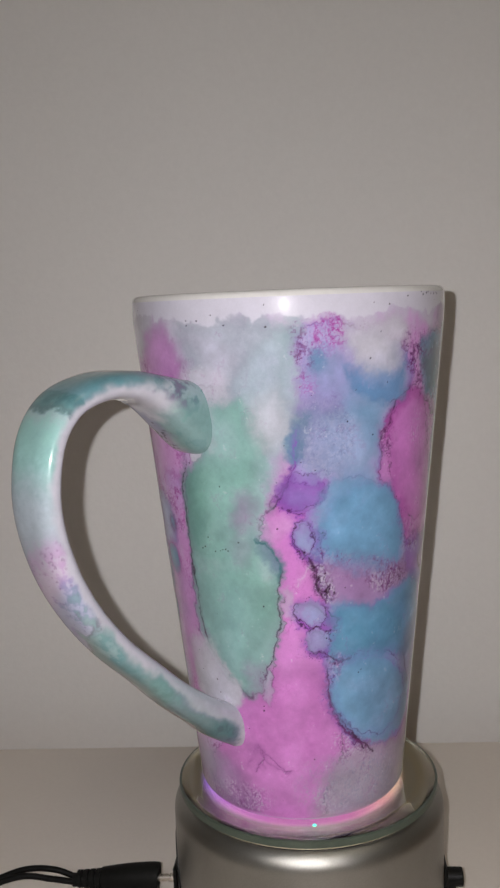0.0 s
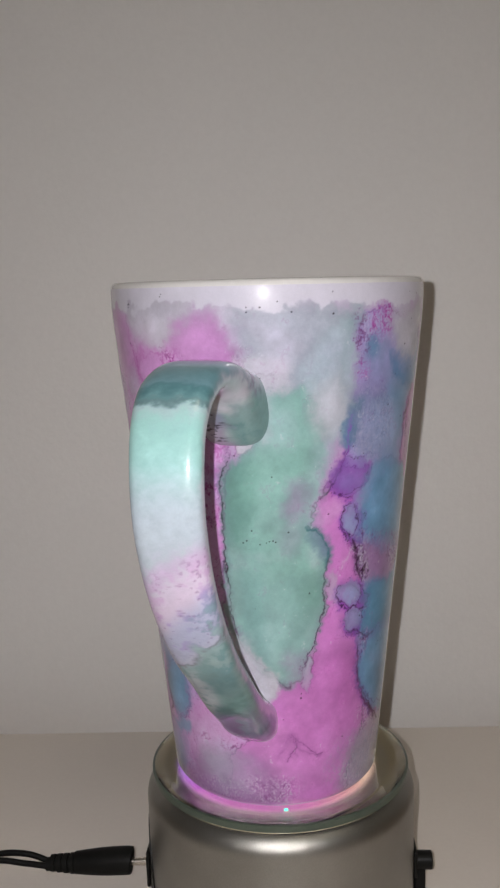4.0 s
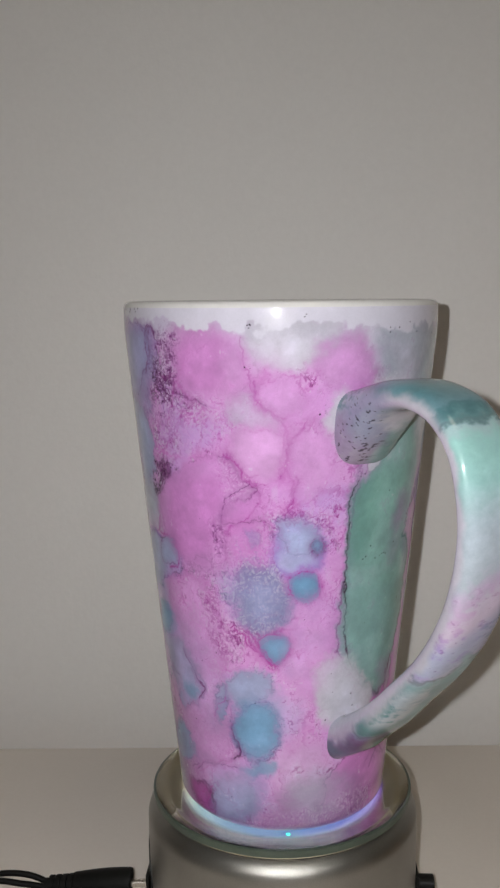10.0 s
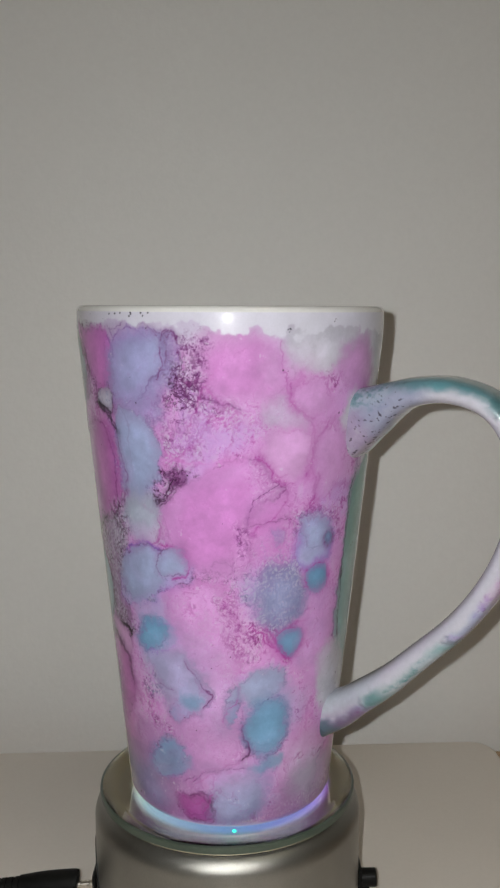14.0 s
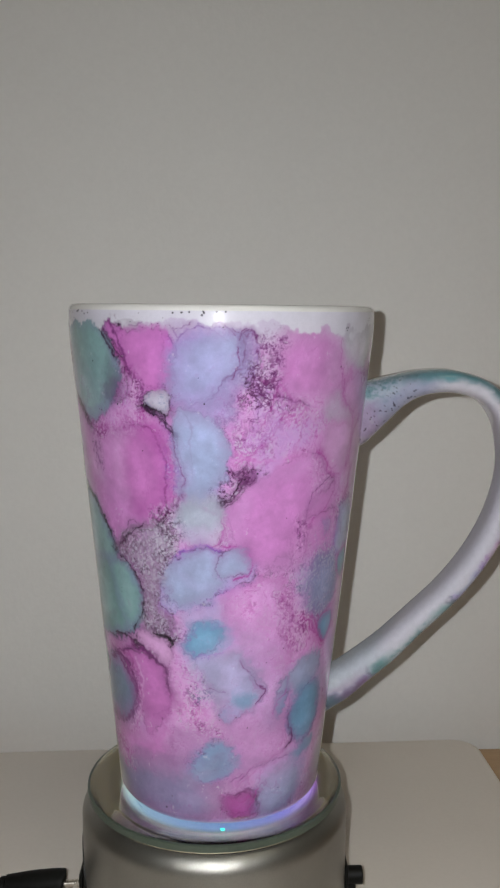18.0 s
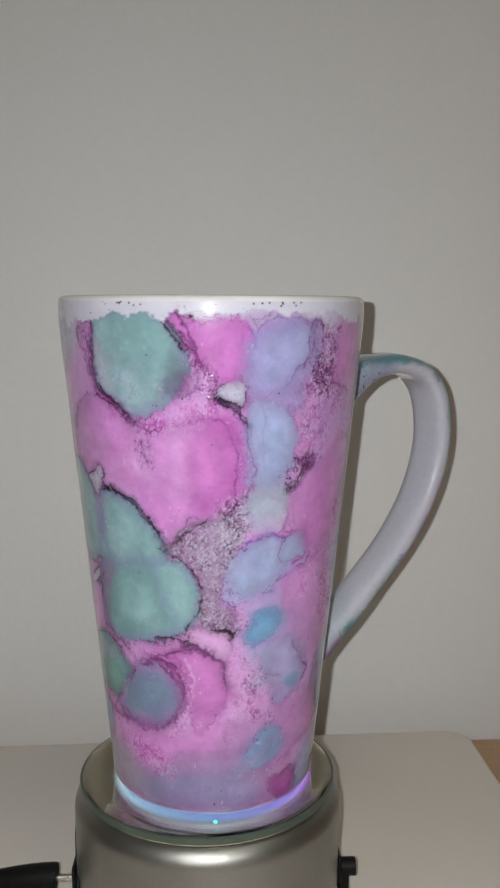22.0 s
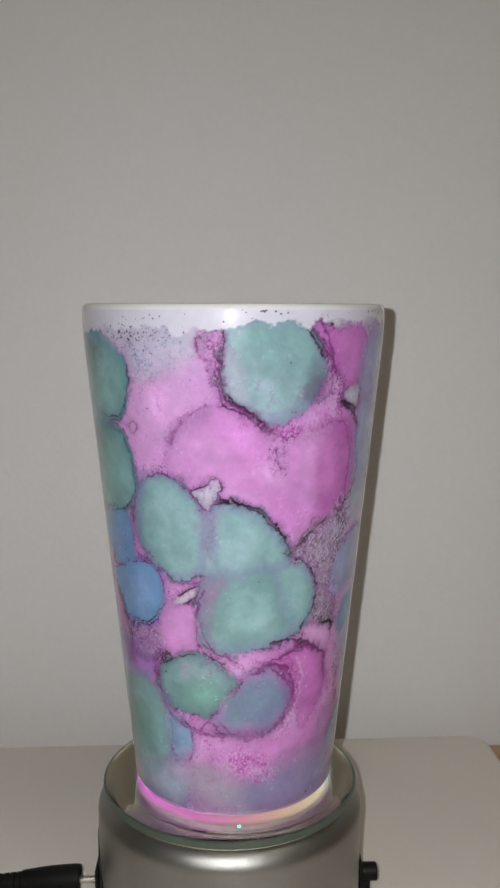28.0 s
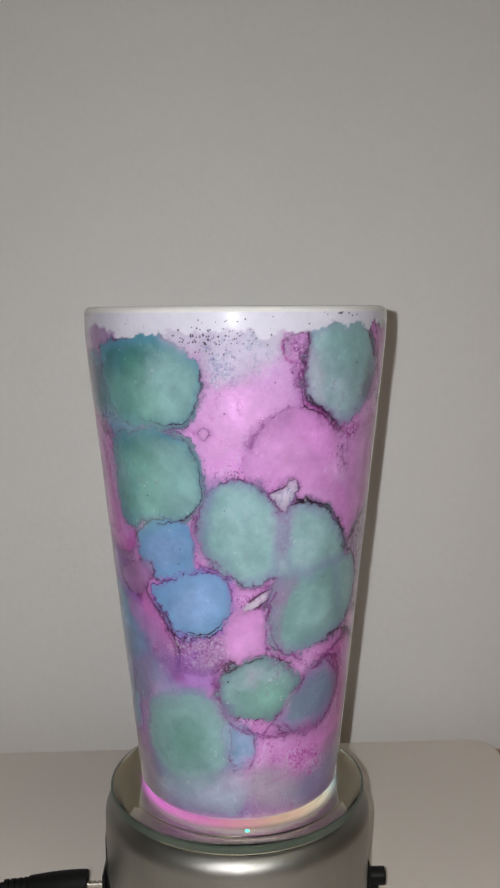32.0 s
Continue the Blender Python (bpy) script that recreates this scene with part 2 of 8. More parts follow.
# glowing ring under the glass: its hue runs round it once, and it turns
glow = bpy.data.materials.new("led_glow")
glow.use_nodes = True
nt = glow.node_tree
nt.nodes.remove(nt.nodes["Principled BSDF"])
tc = add(glow, "ShaderNodeTexCoord")
sep = add(glow, "ShaderNodeSeparateXYZ")
link(glow, tc.outputs["Object"], sep.inputs[0])
at2 = add(glow, "ShaderNodeMath")
at2.operation = "ARCTAN2"
link(glow, sep.outputs["Y"], at2.inputs[0]), link(glow, sep.outputs["X"], at2.inputs[1])
turn01 = add(glow, "ShaderNodeMapRange")
turn01.inputs["From Min"].default_value, turn01.inputs["From Max"].default_value = -math.pi, math.pi
link(glow, at2.outputs[0], turn01.inputs["Value"])
hues = add(glow, "ShaderNodeValToRGB")
cr = hues.color_ramp
for pos, col in ((0.05, (0.80, 0.66, 0.50)), (0.11, (0.50, 0.72, 0.80)), (0.17, (0.32, 0.58, 0.92)), (0.32, (0.12, 0.34, 1.0)), (0.44, (0.20, 0.20, 1.0)), (0.54, (0.42, 0.12, 1.0)),
                 (0.64, (0.80, 0.10, 0.85)), (0.82, (0.88, 0.11, 0.70)), (0.89, (0.92, 0.26, 0.46)), (0.95, (0.86, 0.52, 0.40))):
    e = cr.elements.new(pos)
    e.color = (*col, 1)
cr.elements.remove(cr.elements[-1])
cr.elements[0].color = (0.84, 0.58, 0.44, 1)
link(glow, turn01.outputs[0], hues.inputs[0])
# brightest against the foot of the mug, fading outwards
flat = add(glow, "ShaderNodeCombineXYZ")
link(glow, sep.outputs["X"], flat.inputs["X"]), link(glow, sep.outputs["Y"], flat.inputs["Y"])
span = add(glow, "ShaderNodeVectorMath")
span.operation = "LENGTH"
link(glow, flat.outputs[0], span.inputs[0])
fade = add(glow, "ShaderNodeMapRange")
fade.interpolation_type = "SMOOTHSTEP"
fade.inputs["From Min"].default_value, fade.inputs["From Max"].default_value = 0.0302, 0.0331
fade.inputs["To Min"].default_value, fade.inputs["To Max"].default_value = 0.46, 0.0
link(glow, span.outputs["Value"], fade.inputs["Value"])
gp = add(glow, "ShaderNodeBsdfPrincipled", Metallic=1.0, Roughness=0.08)
gp.inputs["Base Color"].default_value = (0.86, 0.83, 0.74, 1)
link(glow, hues.outputs[0], gp.inputs["Emission Color"])
link(glow, fade.outputs[0], gp.inputs["Emission Strength"])
link(glow, gp.outputs[0], nt.nodes["Material Output"].inputs["Surface"])
led_ring = part("led_ring", lathe([(0.0270, FOOT - GL + 0.00005), (0.0362, FOOT - GL + 0.00005), (0.0362, FOOT - GL + 0.0002), (0.0270, FOOT - GL + 0.0002)], 128, closed=True), glow, turntable,
                "ring of coloured light under the glass")
green_led = material("green_led", (0, 0, 0), 0.4, Emission_Color=(0.05, 1.0, 0.55, 1), Emission_Strength=3.0)
part("led", lathe([(0.0, 0.0), (0.0006, 0.0), (0.0006, 0.0001), (0.0, 0.00015)], 16), green_led, turntable, "tiny green light").matrix_world = pose(0.0026, -0.0318, FOOT - GL + 0.00015)

# socket with the plug, and the switch on the other side
# thin black arched patch round the socket, laid on the round wall
bm = bmesh.new()
rows_in, rows_out = [], []
for k in range(17):
    q = -1 + k / 8
    a = radians(180 + 23 * q)
    top = 0.002 + 0.0270 * math.sqrt(max(0.0, 1 - q * q))
    for r, rows in ((0.0430, rows_in), (0.0435, rows_out)):
        rows.append([bm.verts.new((r * math.cos(a), r * math.sin(a), z)) for z in (0.0012, top)])
for k in range(16):
    for i0, j0, i1, j1 in ((rows_out[k][0], rows_out[k + 1][0], rows_out[k + 1][1], rows_out[k][1]), (rows_out[k][1], rows_out[k + 1][1], rows_in[k + 1][1], rows_in[k][1]),
                           (rows_in[k][0], rows_in[k][1], rows_in[k + 1][1], rows_in[k + 1][0]), (rows_out[k + 1][0], rows_out[k][0], rows_in[k][0], rows_in[k + 1][0])):
        bm.faces.new((i0, j0, i1, j1))
part("socket_arch", bm, black_plastic, turntable, "black arched patch round the socket")
part("socket_plate", block(0.0012, 0.013, 0.012, 0.0004, at=(-0.0437, -0.001, 0.0105)), black_plastic, turntable, "black socket opening")
knob = part("switch", lathe([(0.0, 0.0), (0.0030, 0.0), (0.0030, 0.0062)] + arc(0.0026, 0.0062, 0.0004, 0, 90, 3) + [(0.0, 0.0066)], 28), black_plastic, turntable, "black knob of the switch")
knob.matrix_world = pose(0.0425, -0.002, 0.0118, 0, 90, 0)
part("switch_plate", block(0.0012, 0.009, 0.009, 0.0004, at=(0.0433, -0.002, 0.0125)), black_plastic, turntable)
part("switch_stem", block(0.0036, 0.005, 0.0115, 0.0008, at=(0.0450, -0.002, 0.0058)), black_plastic, turntable)

cord = holder("power_cord", pose(0, 0, 0), "black power cord with a barrel plug, pushed into the turntable", "cable")
part("plug_tip", tube([(-0.0515, -0.002, 0.0100), (-0.0440, -0.002, 0.0103)], 0.0013, 16), nickel, cord, "bare metal barrel of the plug")
grip = spline([(-0.0500, -0.002, 0.0105, 0.0041), (-0.0515, -0.002, 0.0105, 0.0045), (-0.060, -0.002, 0.0100, 0.0044), (-0.069, -0.002, 0.0095, 0.0036)], 5)
part("plug_grip", tube([p[:3] for p in grip], [float(p[3]) for p in grip], 20), black_rubber, cord)
for k in range(4):
    x = -0.0700 - 0.0022 * k
    part("relief_rib", tube([(x + 0.0007, -0.002, 0.0093), (x - 0.0007, -0.002, 0.0092)], 0.0034 - 0.0002 * k, 16), black_rubber, cord)
part("relief_core", tube([(-0.068, -0.002, 0.0094), (-0.079, -0.002, 0.0088)], 0.0022, 14), black_rubber, cord)
for off, bend in ((-0.0013, 0.0), (0.0013, 0.0018)):
    run = spline([(-0.078, -0.002 + off, 0.0088), (-0.086, -0.002 + off, 0.0098 + bend), (-0.096, -0.003 + off, 0.0112 + bend * 0.4), (-0.108, -0.006 + off, 0.0085),
                  (-0.125, -0.013 + off, 0.0035), (-0.150, -0.026 + off, 0.0019), (-0.20, -0.05 + off, 0.0018), (-0.245, -0.075 + off, 0.0018)], 8)
    part("wire", tube([tuple(p) for p in run], 0.0010, 12), black_rubber, cord)

# ---------------------------------------------------------------- torch beside the lens
torch_glow = bpy.data.materials.new("torch_glow")
torch_glow.use_nodes = True
tn = torch_glow.node_tree
tn.nodes.remove(tn.nodes["Principled BSDF"])
te = add(torch_glow, "ShaderNodeEmission", Strength=TORCH)
te.inputs["Color"].default_value = (1.0, 0.98, 1.005, 1)
link(torch_glow, te.outputs[0], tn.nodes["Material Output"].inputs["Surface"])
bm = bmesh.new()
bmesh.ops.create_circle(bm, cap_ends=True, radius=0.0016, segments=20)
torch = tagged(new("torch"), "small white torch held beside the lens", "torch")
lens_disc = part("torch_lens", bm, torch_glow, torch, smooth=False)
lens_disc.rotation_euler = (0, 0, 0)

# ---------------------------------------------------------------- mug
MUG_H, R_FOOT, R_TOP = 152.0, 31.9, 46.9        # millimetres


def smooth01(a, b, x):
    t = np.clip((x - a) / (b - a), 0, 1)
    return t * t * (3 - 2 * t)


def lattice(i, j, k, seed):
    h = (i * 374761393 + j * 668265263 + k * 2147483647 + seed * 1274126177) & 0xFFFFFFFF
    h = ((h ^ (h >> 13)) * 1274126177) & 0xFFFFFFFF
    return ((h ^ (h >> 16)) & 0xFFFF) / 65535.0


def value_noise(p, seed):
    f = np.floor(p)
    w = p - f
    w = w * w * (3 - 2 * w)
    i, j, k = (f[..., n].astype(np.int64) for n in range(3))
    out = 0
    for a in (0, 1):
        for b in (0, 1):
            for c in (0, 1):
                out = out + lattice(i + a, j + b, k + c, seed) * (w[..., 0] if a else 1 - w[..., 0]) * (w[..., 1] if b else 1 - w[..., 1]) * (w[..., 2] if c else 1 - w[..., 2])
    return out * 2 - 1


def fbm(p, size, seed, octaves=3, gain=0.5):
    out, amp = 0, 1.0
    for o in range(octaves):
        out = out + amp * value_noise(p / size * 2 ** o + 17.3 * o, seed + o)
        amp *= gain
    return out


def cells(x, y, size, period, seed):
    """Distances to the nearest and next of scattered points; x repeats after period."""
    n = max(1, int(round(period / size)))
    gx, gy = x / period * n, y / size
    i, j = np.floor(gx).astype(np.int64), np.floor(gy).astype(np.int64)
    d1, d2 = np.full(x.shape, 9.0), np.full(x.shape, 9.0)
    for a in (-1, 0, 1):
        for b in (-1, 0, 1):
            ii, jj = i + a, j + b
            px = ii + lattice(ii % n, jj, 0, seed)
            py = jj + lattice(ii % n, jj, 7, seed)
            d = np.hypot(gx - px, gy - py)
            d2 = np.minimum(d2, np.maximum(d1, d))
            d1 = np.minimum(d1, d)
    return d1, d2


# inks, as seen on the white glaze (linear)
INK = {}
for ink_name, rgb in (("white", (206, 206, 214)), ("paper", (196, 193, 207)), ("mint", (150, 182, 182)), ("teal", (128, 166, 163)), ("jade", (148, 190, 179)), ("green", (102, 154, 138)), ("deep_teal", (78, 126, 130)),
                      ("mist", (172, 190, 196)), ("pink", (206, 160, 208)), ("hot", (203, 139, 199)), ("seafoam", (160, 202, 196)), ("lagoon", (104, 156, 164)), ("magenta", (172, 84, 160)), ("rose", (212, 172, 213)), ("plum", (122, 62, 122)),
                      ("lilac", (186, 164, 210)), ("periwinkle", (171, 180, 208)), ("sky", (126, 170, 198)), ("aqua", (108, 160, 186)), ("blue", (120, 161, 198)), ("violet", (150, 96, 186)),
                      ("slate", (132, 142, 172)), ("grey", (172, 166, 178)), ("mauve", (170, 136, 176)), ("dark", (66, 26, 66)), ("black", (38, 22, 42)), ("dusk", (152, 120, 160))):
    lin = [((c / 255 + 0.055) / 1.055) ** 2.4 for c in rgb]
    INK[ink_name] = np.minimum(np.array(lin) * 1.0, 0.70)

NU, NZ = 1480, 780
U = np.linspace(-180, 180, NU, endpoint=False)
Z = np.linspace(0, MUG_H, NZ)
UU, ZZ = np.meshgrid(U, Z)
RR = R_FOOT + (R_TOP - R_FOOT) * ZZ / MUG_H
P3 = np.stack([RR * np.cos(np.radians(UU)), RR * np.sin(np.radians(UU)), ZZ], -1)
GIRTH = 2 * math.pi * 40
SS = UU / 360 * GIRTH
WX = 0.7 * fbm(P3, 9.0, 3, 2) + 0.48 * fbm(P3, 2.6, 11, 2) + 0.38 * fbm(P3, 1.0, 19, 2)
WZ = 0.7 * fbm(P3, 9.0, 33, 2) + 0.48 * fbm(P3, 2.6, 41, 2) + 0.38 * fbm(P3, 1.0, 49, 2)
CLOUD = fbm(P3, 7.0, 61, 4)
GRIT = fbm(P3, 1.1, 71, 3, 0.7)
PATCHY = fbm(P3, 4.0, 81, 3)
FLOW = np.stack([P3[..., 0] + 3.0 * WX, P3[..., 1] + 3.0 * WX, P3[..., 2] + 4.0 * WZ], -1)
MARBLE = 1 - np.abs(fbm(FLOW, 11.0, 121, 4))
RIDGE = 1 - np.abs(fbm(FLOW, 3.0, 131, 4, 0.6))
FINE = fbm(np.stack([P3[..., 0], P3[..., 1], P3[..., 2] * 0.6 + 1.5 * WX], -1), 1.3, 141, 3, 0.6)
STRETCH = FLOW * np.array([1.0, 1.0, 0.55])
# slope of fine wrinkles along one direction, for relief and painted shading
EMBOSS = fbm(STRETCH + np.array([0.4, 0.4, 0.3]), 1.7, 161, 3, 0.5) - fbm(STRETCH - np.array([0.4, 0.4, 0.3]), 1.7, 161, 3, 0.5)
TIDE = 3.0 * fbm(FLOW, 15.0, 151, 3)
TIDE = TIDE - np.floor(TIDE)
SPOT1, SPOT2 = cells(SS + 0.4 * WX, ZZ + 0.4 * WZ, 0.95, GIRTH, 15)
LACE1, LACE2 = cells(SS + 1.4 * WX, 0.85 * ZZ + 1.4 * WZ, 1.2, GIRTH, 25)
BUB1, BUB2 = cells(SS + 0.5 * WX, ZZ + 0.5 * WZ, 1.9, GIRTH, 5)
CELL1, CELL2 = cells(SS + 1.5 * WX, ZZ + 1.5 * WZ, 13.0, GIRTH, 9)
paint = np.empty((NZ, NU, 3))
paint[:] = INK["pink"]
relief = np.zeros((NZ, NU))          # thickness of the dried ink


def lay(mask, ink):
    global paint
    paint += (INK[ink] - paint) * mask[..., None]


def window(us, zs, margin):
    """Rows and columns of the sheet near a shape, and the shape unrolled to millimetres."""
    us, zs = np.array(us, float), np.array(zs, float)
    k = (R_FOOT + (R_TOP - R_FOOT) * zs.mean() / MUG_H) * math.pi / 180
    mid = (us.max() + us.min()) / 2
    du = (U - mid + 180) % 360 - 180
    cols = np.where(np.abs(du) * k < (us.max() - us.min()) / 2 * k + margin)[0]
    rows = np.where((Z > zs.min() - margin) & (Z < zs.max() + margin))[0]
    sel = np.ix_(rows, cols)
    return sel, du[cols][None, :] * k, Z[rows][:, None], (us - mid) * k, zs


def to_line(x, y, px, py, closed):
    d = np.full(np.broadcast(x, y).shape, 1e9)
    inside = np.zeros(d.shape, bool)
    n = len(px)
    for i in range(n if closed else n - 1):
        ax, ay, bx, by = px[i], py[i], px[(i + 1) % n], py[(i + 1) % n]
        ex, ey = bx - ax, by - ay
        t = np.clip(((x - ax) * ex + (y - ay) * ey) / (ex * ex + ey * ey + 1e-9), 0, 1)
        d = np.minimum(d, (x - ax - t * ex) ** 2 + (y - ay - t * ey) ** 2)
        if closed and ay != by:
            inside ^= ((ay > y) != (by > y)) & (x < ex * (y - ay) / (by - ay) + ax)
    d = np.sqrt(d)
    return np.where(inside, -d, d) if closed else d


def rounded(px, py, closed):
    """A smooth curve through the points."""
    p = np.stack([px, py], 1)
    if closed:
        q = spline(np.vstack([p[-1:], p, p[:2]]), 4)
        q = q[4:-4]
    else:
        q = spline(p, 4) if len(p) > 1 else p
    return q[:, 0], q[:, 1]


def pool(ink, us, zs, soft=0.8, rim=0.35, edge=None, fill=0.9, wander=1.55, rim_ink="dark", halo_ink="plum", grow=0.25):
    """A pool of alcohol ink: uneven edge, darker tide line, cloudy inside."""
    sel, x, y, px, py = window(us, zs, 6 + 2 * soft)
    px, py = rounded(px, py, True)
    d = to_line(x + wander * WX[sel], y + wander * WZ[sel], px, py, True) - grow
    m = smooth01(soft, -soft, d) * fill
    m = m * (1 - 0.22 * np.clip(CLOUD[sel], 0, 1) * smooth01(0, -5, d))
    sheet = paint[sel]
    tone = INK[ink] * (1 + 0.11 * CLOUD[sel] + 0.06 * PATCHY[sel] + 0.02 * GRIT[sel])[..., None]
    deep = INK[edge] if edge else INK[ink] * 0.72
    near = smooth01(-4.5, -0.3, d + 1.2 * PATCHY[sel])[..., None] * 0.55
    tone = tone + (deep - tone) * near
    sheet = sheet + (tone - sheet) * m[..., None]
    if rim:
        broken = np.clip(0.45 + 0.9 * CLOUD[sel] + 0.5 * GRIT[sel], 0, 1)
        halo = np.exp(-(np.abs(d - 0.2) / 1.0) ** 1.5) * (0.65 + 0.35 * smooth01(0.5, 0.2, LACE1[sel]))
        grains = smooth01(0.30, 0.05, SPOT1[sel]) * np.clip(0.2 + 1.1 * PATCHY[sel] + 0.8 * GRIT[sel], 0, 1)
        line = np.exp(-(d / (0.17 + 0.16 * np.clip(PATCHY[sel], 0, 1))) ** 2) * broken
        sheet = sheet + (INK[halo_ink] - sheet) * np.clip(1.15 * rim * halo * (0.5 + 0.5 * broken), 0, 0.85)[..., None]
        sheet = sheet + (INK[rim_ink] - sheet) * np.clip(rim * (2.2 * line + 1.9 * np.exp(-((d - 0.5) / 1.0) ** 2) * grains), 0, 0.95)[..., None]
    if rim:
        relief[sel] += 0.8 * rim * np.exp(-(d / 0.35) ** 2)
    paint[sel] = np.clip(sheet, 0.004, 0.9)


def vein(ink, us, zs, wide=0.35, fill=0.8, broken=0.5):
    """A thin crack or tide line of ink."""
    sel, x, y, px, py = window(us, zs, 5)
    px, py = rounded(px, py, False)
    d = to_line(x + 1.0 * WX[sel], y + 1.0 * WZ[sel], px, py, False)
    w = 0.48 * wide * (1 + 0.6 * PATCHY[sel])
    m = np.exp(-(d / np.maximum(w, 0.1)) ** 2) * np.clip(1 - broken + 1.2 * broken * (CLOUD[sel] + 0.6 * GRIT[sel] + 0.4), 0, 1) * fill
    m = m + 0.16 * fill * np.exp(-(d / (2.6 * wide)) ** 2) * (0.5 + 0.9 * smooth01(0.12, 0.40, LACE1[sel]))
    paint[sel] += (INK[ink] - paint[sel]) * np.clip(m, 0, 1)[..., None]


def crackle(us, zs, soft=1.5, dark=0.6, light=0.6, ink="dark", glaze="paper"):
    """Ink that has beaded: pale bubbles in a net of dark specks, over wrinkles with painted light and shade."""
    sel, x, y, px, py = window(us, zs, 5)
    px, py = rounded(px, py, True)
    d = to_line(x + WX[sel], y + WZ[sel], px, py, True)
    m = smooth01(soft, -soft, d)
    there = np.clip(0.35 + 0.9 * PATCHY[sel] + 0.5 * CLOUD[sel], 0, 1)
    ring = np.exp(-((BUB1[sel] - 0.40) / 0.09) ** 2) * there
    bubble = smooth01(0.36, 0.12, BUB1[sel]) * there
    sand = smooth01(0.34, 0.12, SPOT1[sel]) * np.clip(0.3 + 0.9 * PATCHY[sel] + 0.9 * GRIT[sel], 0, 1)
    wrinkle = smooth01(0.86, 0.985, RIDGE[sel]) * np.clip(0.55 + 0.8 * PATCHY[sel] + 0.4 * GRIT[sel], 0, 1)
    dots = smooth01(0.42, 0.95, GRIT[sel] + 0.35 * PATCHY[sel])
    bead = smooth01(0.22, 0.70, FINE[sel] - 0.2 * PATCHY[sel])
    net = smooth01(0.24, 0.05, LACE2[sel] - LACE1[sel]) * np.clip(0.25 + 1.0 * PATCHY[sel] + 0.9 * GRIT[sel], 0, 1)
    pearl = smooth01(0.40, 0.14, LACE1[sel]) * np.clip(0.5 + 0.7 * CLOUD[sel] + 0.4 * GRIT[sel], 0, 1)
    relief[sel] += m * (0.5 * dark + 0.5 * light) * (0.6 * EMBOSS[sel] + 0.9 * pearl)
    # wrinkles: lit sides painted pale, shaded sides dark, along with the beads
    paint[sel] += (INK[glaze] - paint[sel]) * np.clip(m * light * (0.12 * bead + 0.10 * bubble + 0.62 * pearl + 0.22 * smooth01(0.15, 0.8, EMBOSS[sel])), 0, 0.9)[..., None]
    paint[sel] += (INK[ink] - paint[sel]) * np.clip(m * dark * (0.30 * wrinkle + 0.25 * dots + 0.10 * ring + 0.62 * net + 0.22 * sand + 0.30 * smooth01(0.2, 0.9, -EMBOSS[sel])), 0, 0.95)[..., None]


def specks(us, zs, size=0.26, ink="black"):
    """Single dark specks."""
    for u, z in zip(us, zs):
        sel, x, y, px, py = window([u], [z], 2)
        m = smooth01(size, size * 0.45, np.hypot(x - px[0], y - py[0]) + 0.1 * GRIT[sel])
        paint[sel] += (INK[ink] - paint[sel]) * (0.9 * m)[..., None]


# ground coat: clouds of pink and lilac, marbled with darker tide lines
lay(0.60 * smooth01(-0.2, 1.0, CLOUD), "rose")
lay(0.35 * smooth01(0.0, 0.9, fbm(P3, 16.0, 91, 3)), "hot")
lay(0.55 * smooth01(0.1, 0.9, fbm(P3, 14.0, 95, 3)), "lilac")
lay(0.30 * smooth01(0.14, 0.02, CELL2 - CELL1) * np.clip(0.5 + CLOUD, 0, 1), "magenta")
lay(0.80 * smooth01(24, 4, ZZ + 5 * CLOUD), "mauve")
lay(0.30 * smooth01(0.1, 0.8, FINE) * smooth01(-0.3, 0.5, PATCHY), "paper")
lay(0.30 * smooth01(0.88, 0.98, RIDGE) * smooth01(0.0, 0.6, CLOUD), "magenta")
lay(0.40 * smooth01(0.1, 0.9, CLOUD + 0.4 * PATCHY) * smooth01(34, 10, ZZ), "periwinkle")


def marble(strength):
    vein_m = smooth01(0.90, 0.985, MARBLE) * np.clip(0.1 + 1.1 * PATCHY + 0.5 * CLOUD, 0, 1)
    lay(strength * vein_m, "magenta")
    lay(strength * 0.8 * smooth01(0.965, 0.997, MARBLE) * np.clip(0.9 * PATCHY + 0.6 * GRIT, 0, 1), "dark")


lay(0.62 * np.exp(-TIDE / 0.09) * np.clip(0.6 + 0.8 * CLOUD, 0, 1), "magenta")
lay(0.5 * np.exp(-TIDE / 0.025) * np.clip(0.2 + 1.2 * PATCHY, 0, 1), "plum")
lay(0.30 * smooth01(0.35, 0.95, TIDE), "rose")
marble(0.8)
# the coat thins out to bare glaze towards the lip
lay(0.90 * smooth01(137, 146, ZZ + 5 * CLOUD + 2 * PATCHY), "paper")

pool("dusk", [108.6, 125.1, 122.8, 106.8, 103.8, 91.4, 90.7], [149.1, 149.3, 94.4, 19.4, -0.8, -0, 71.8], soft=3.0, fill=0.7, rim=0)
pool("dusk", [95.8, 122.8, 122.6, 122.4, 105.2, 97.5], [121.8, 119.8, 68.3, -1.8, 2.9, 72.8], soft=3.0, fill=0.7, rim=0)
pool("slate", [91.4, 115, 116.2, 90.9], [48.1, 53, 33, 23.1], soft=3.0, fill=0.7, rim=0)
pool("paper", [160.1, 190.1, 190, 176.4, 162.4], [144.1, 144.3, 138.4, 133.8, 133.5], soft=3.0, fill=0.75, rim=0)
pool("rose", [162.2, 188.2, 191.8, 175.5, 161.2, 157.2], [131.9, 141.4, 130.9, 118.5, 113.1, 122.4], soft=3.0, fill=0.6, rim=0)
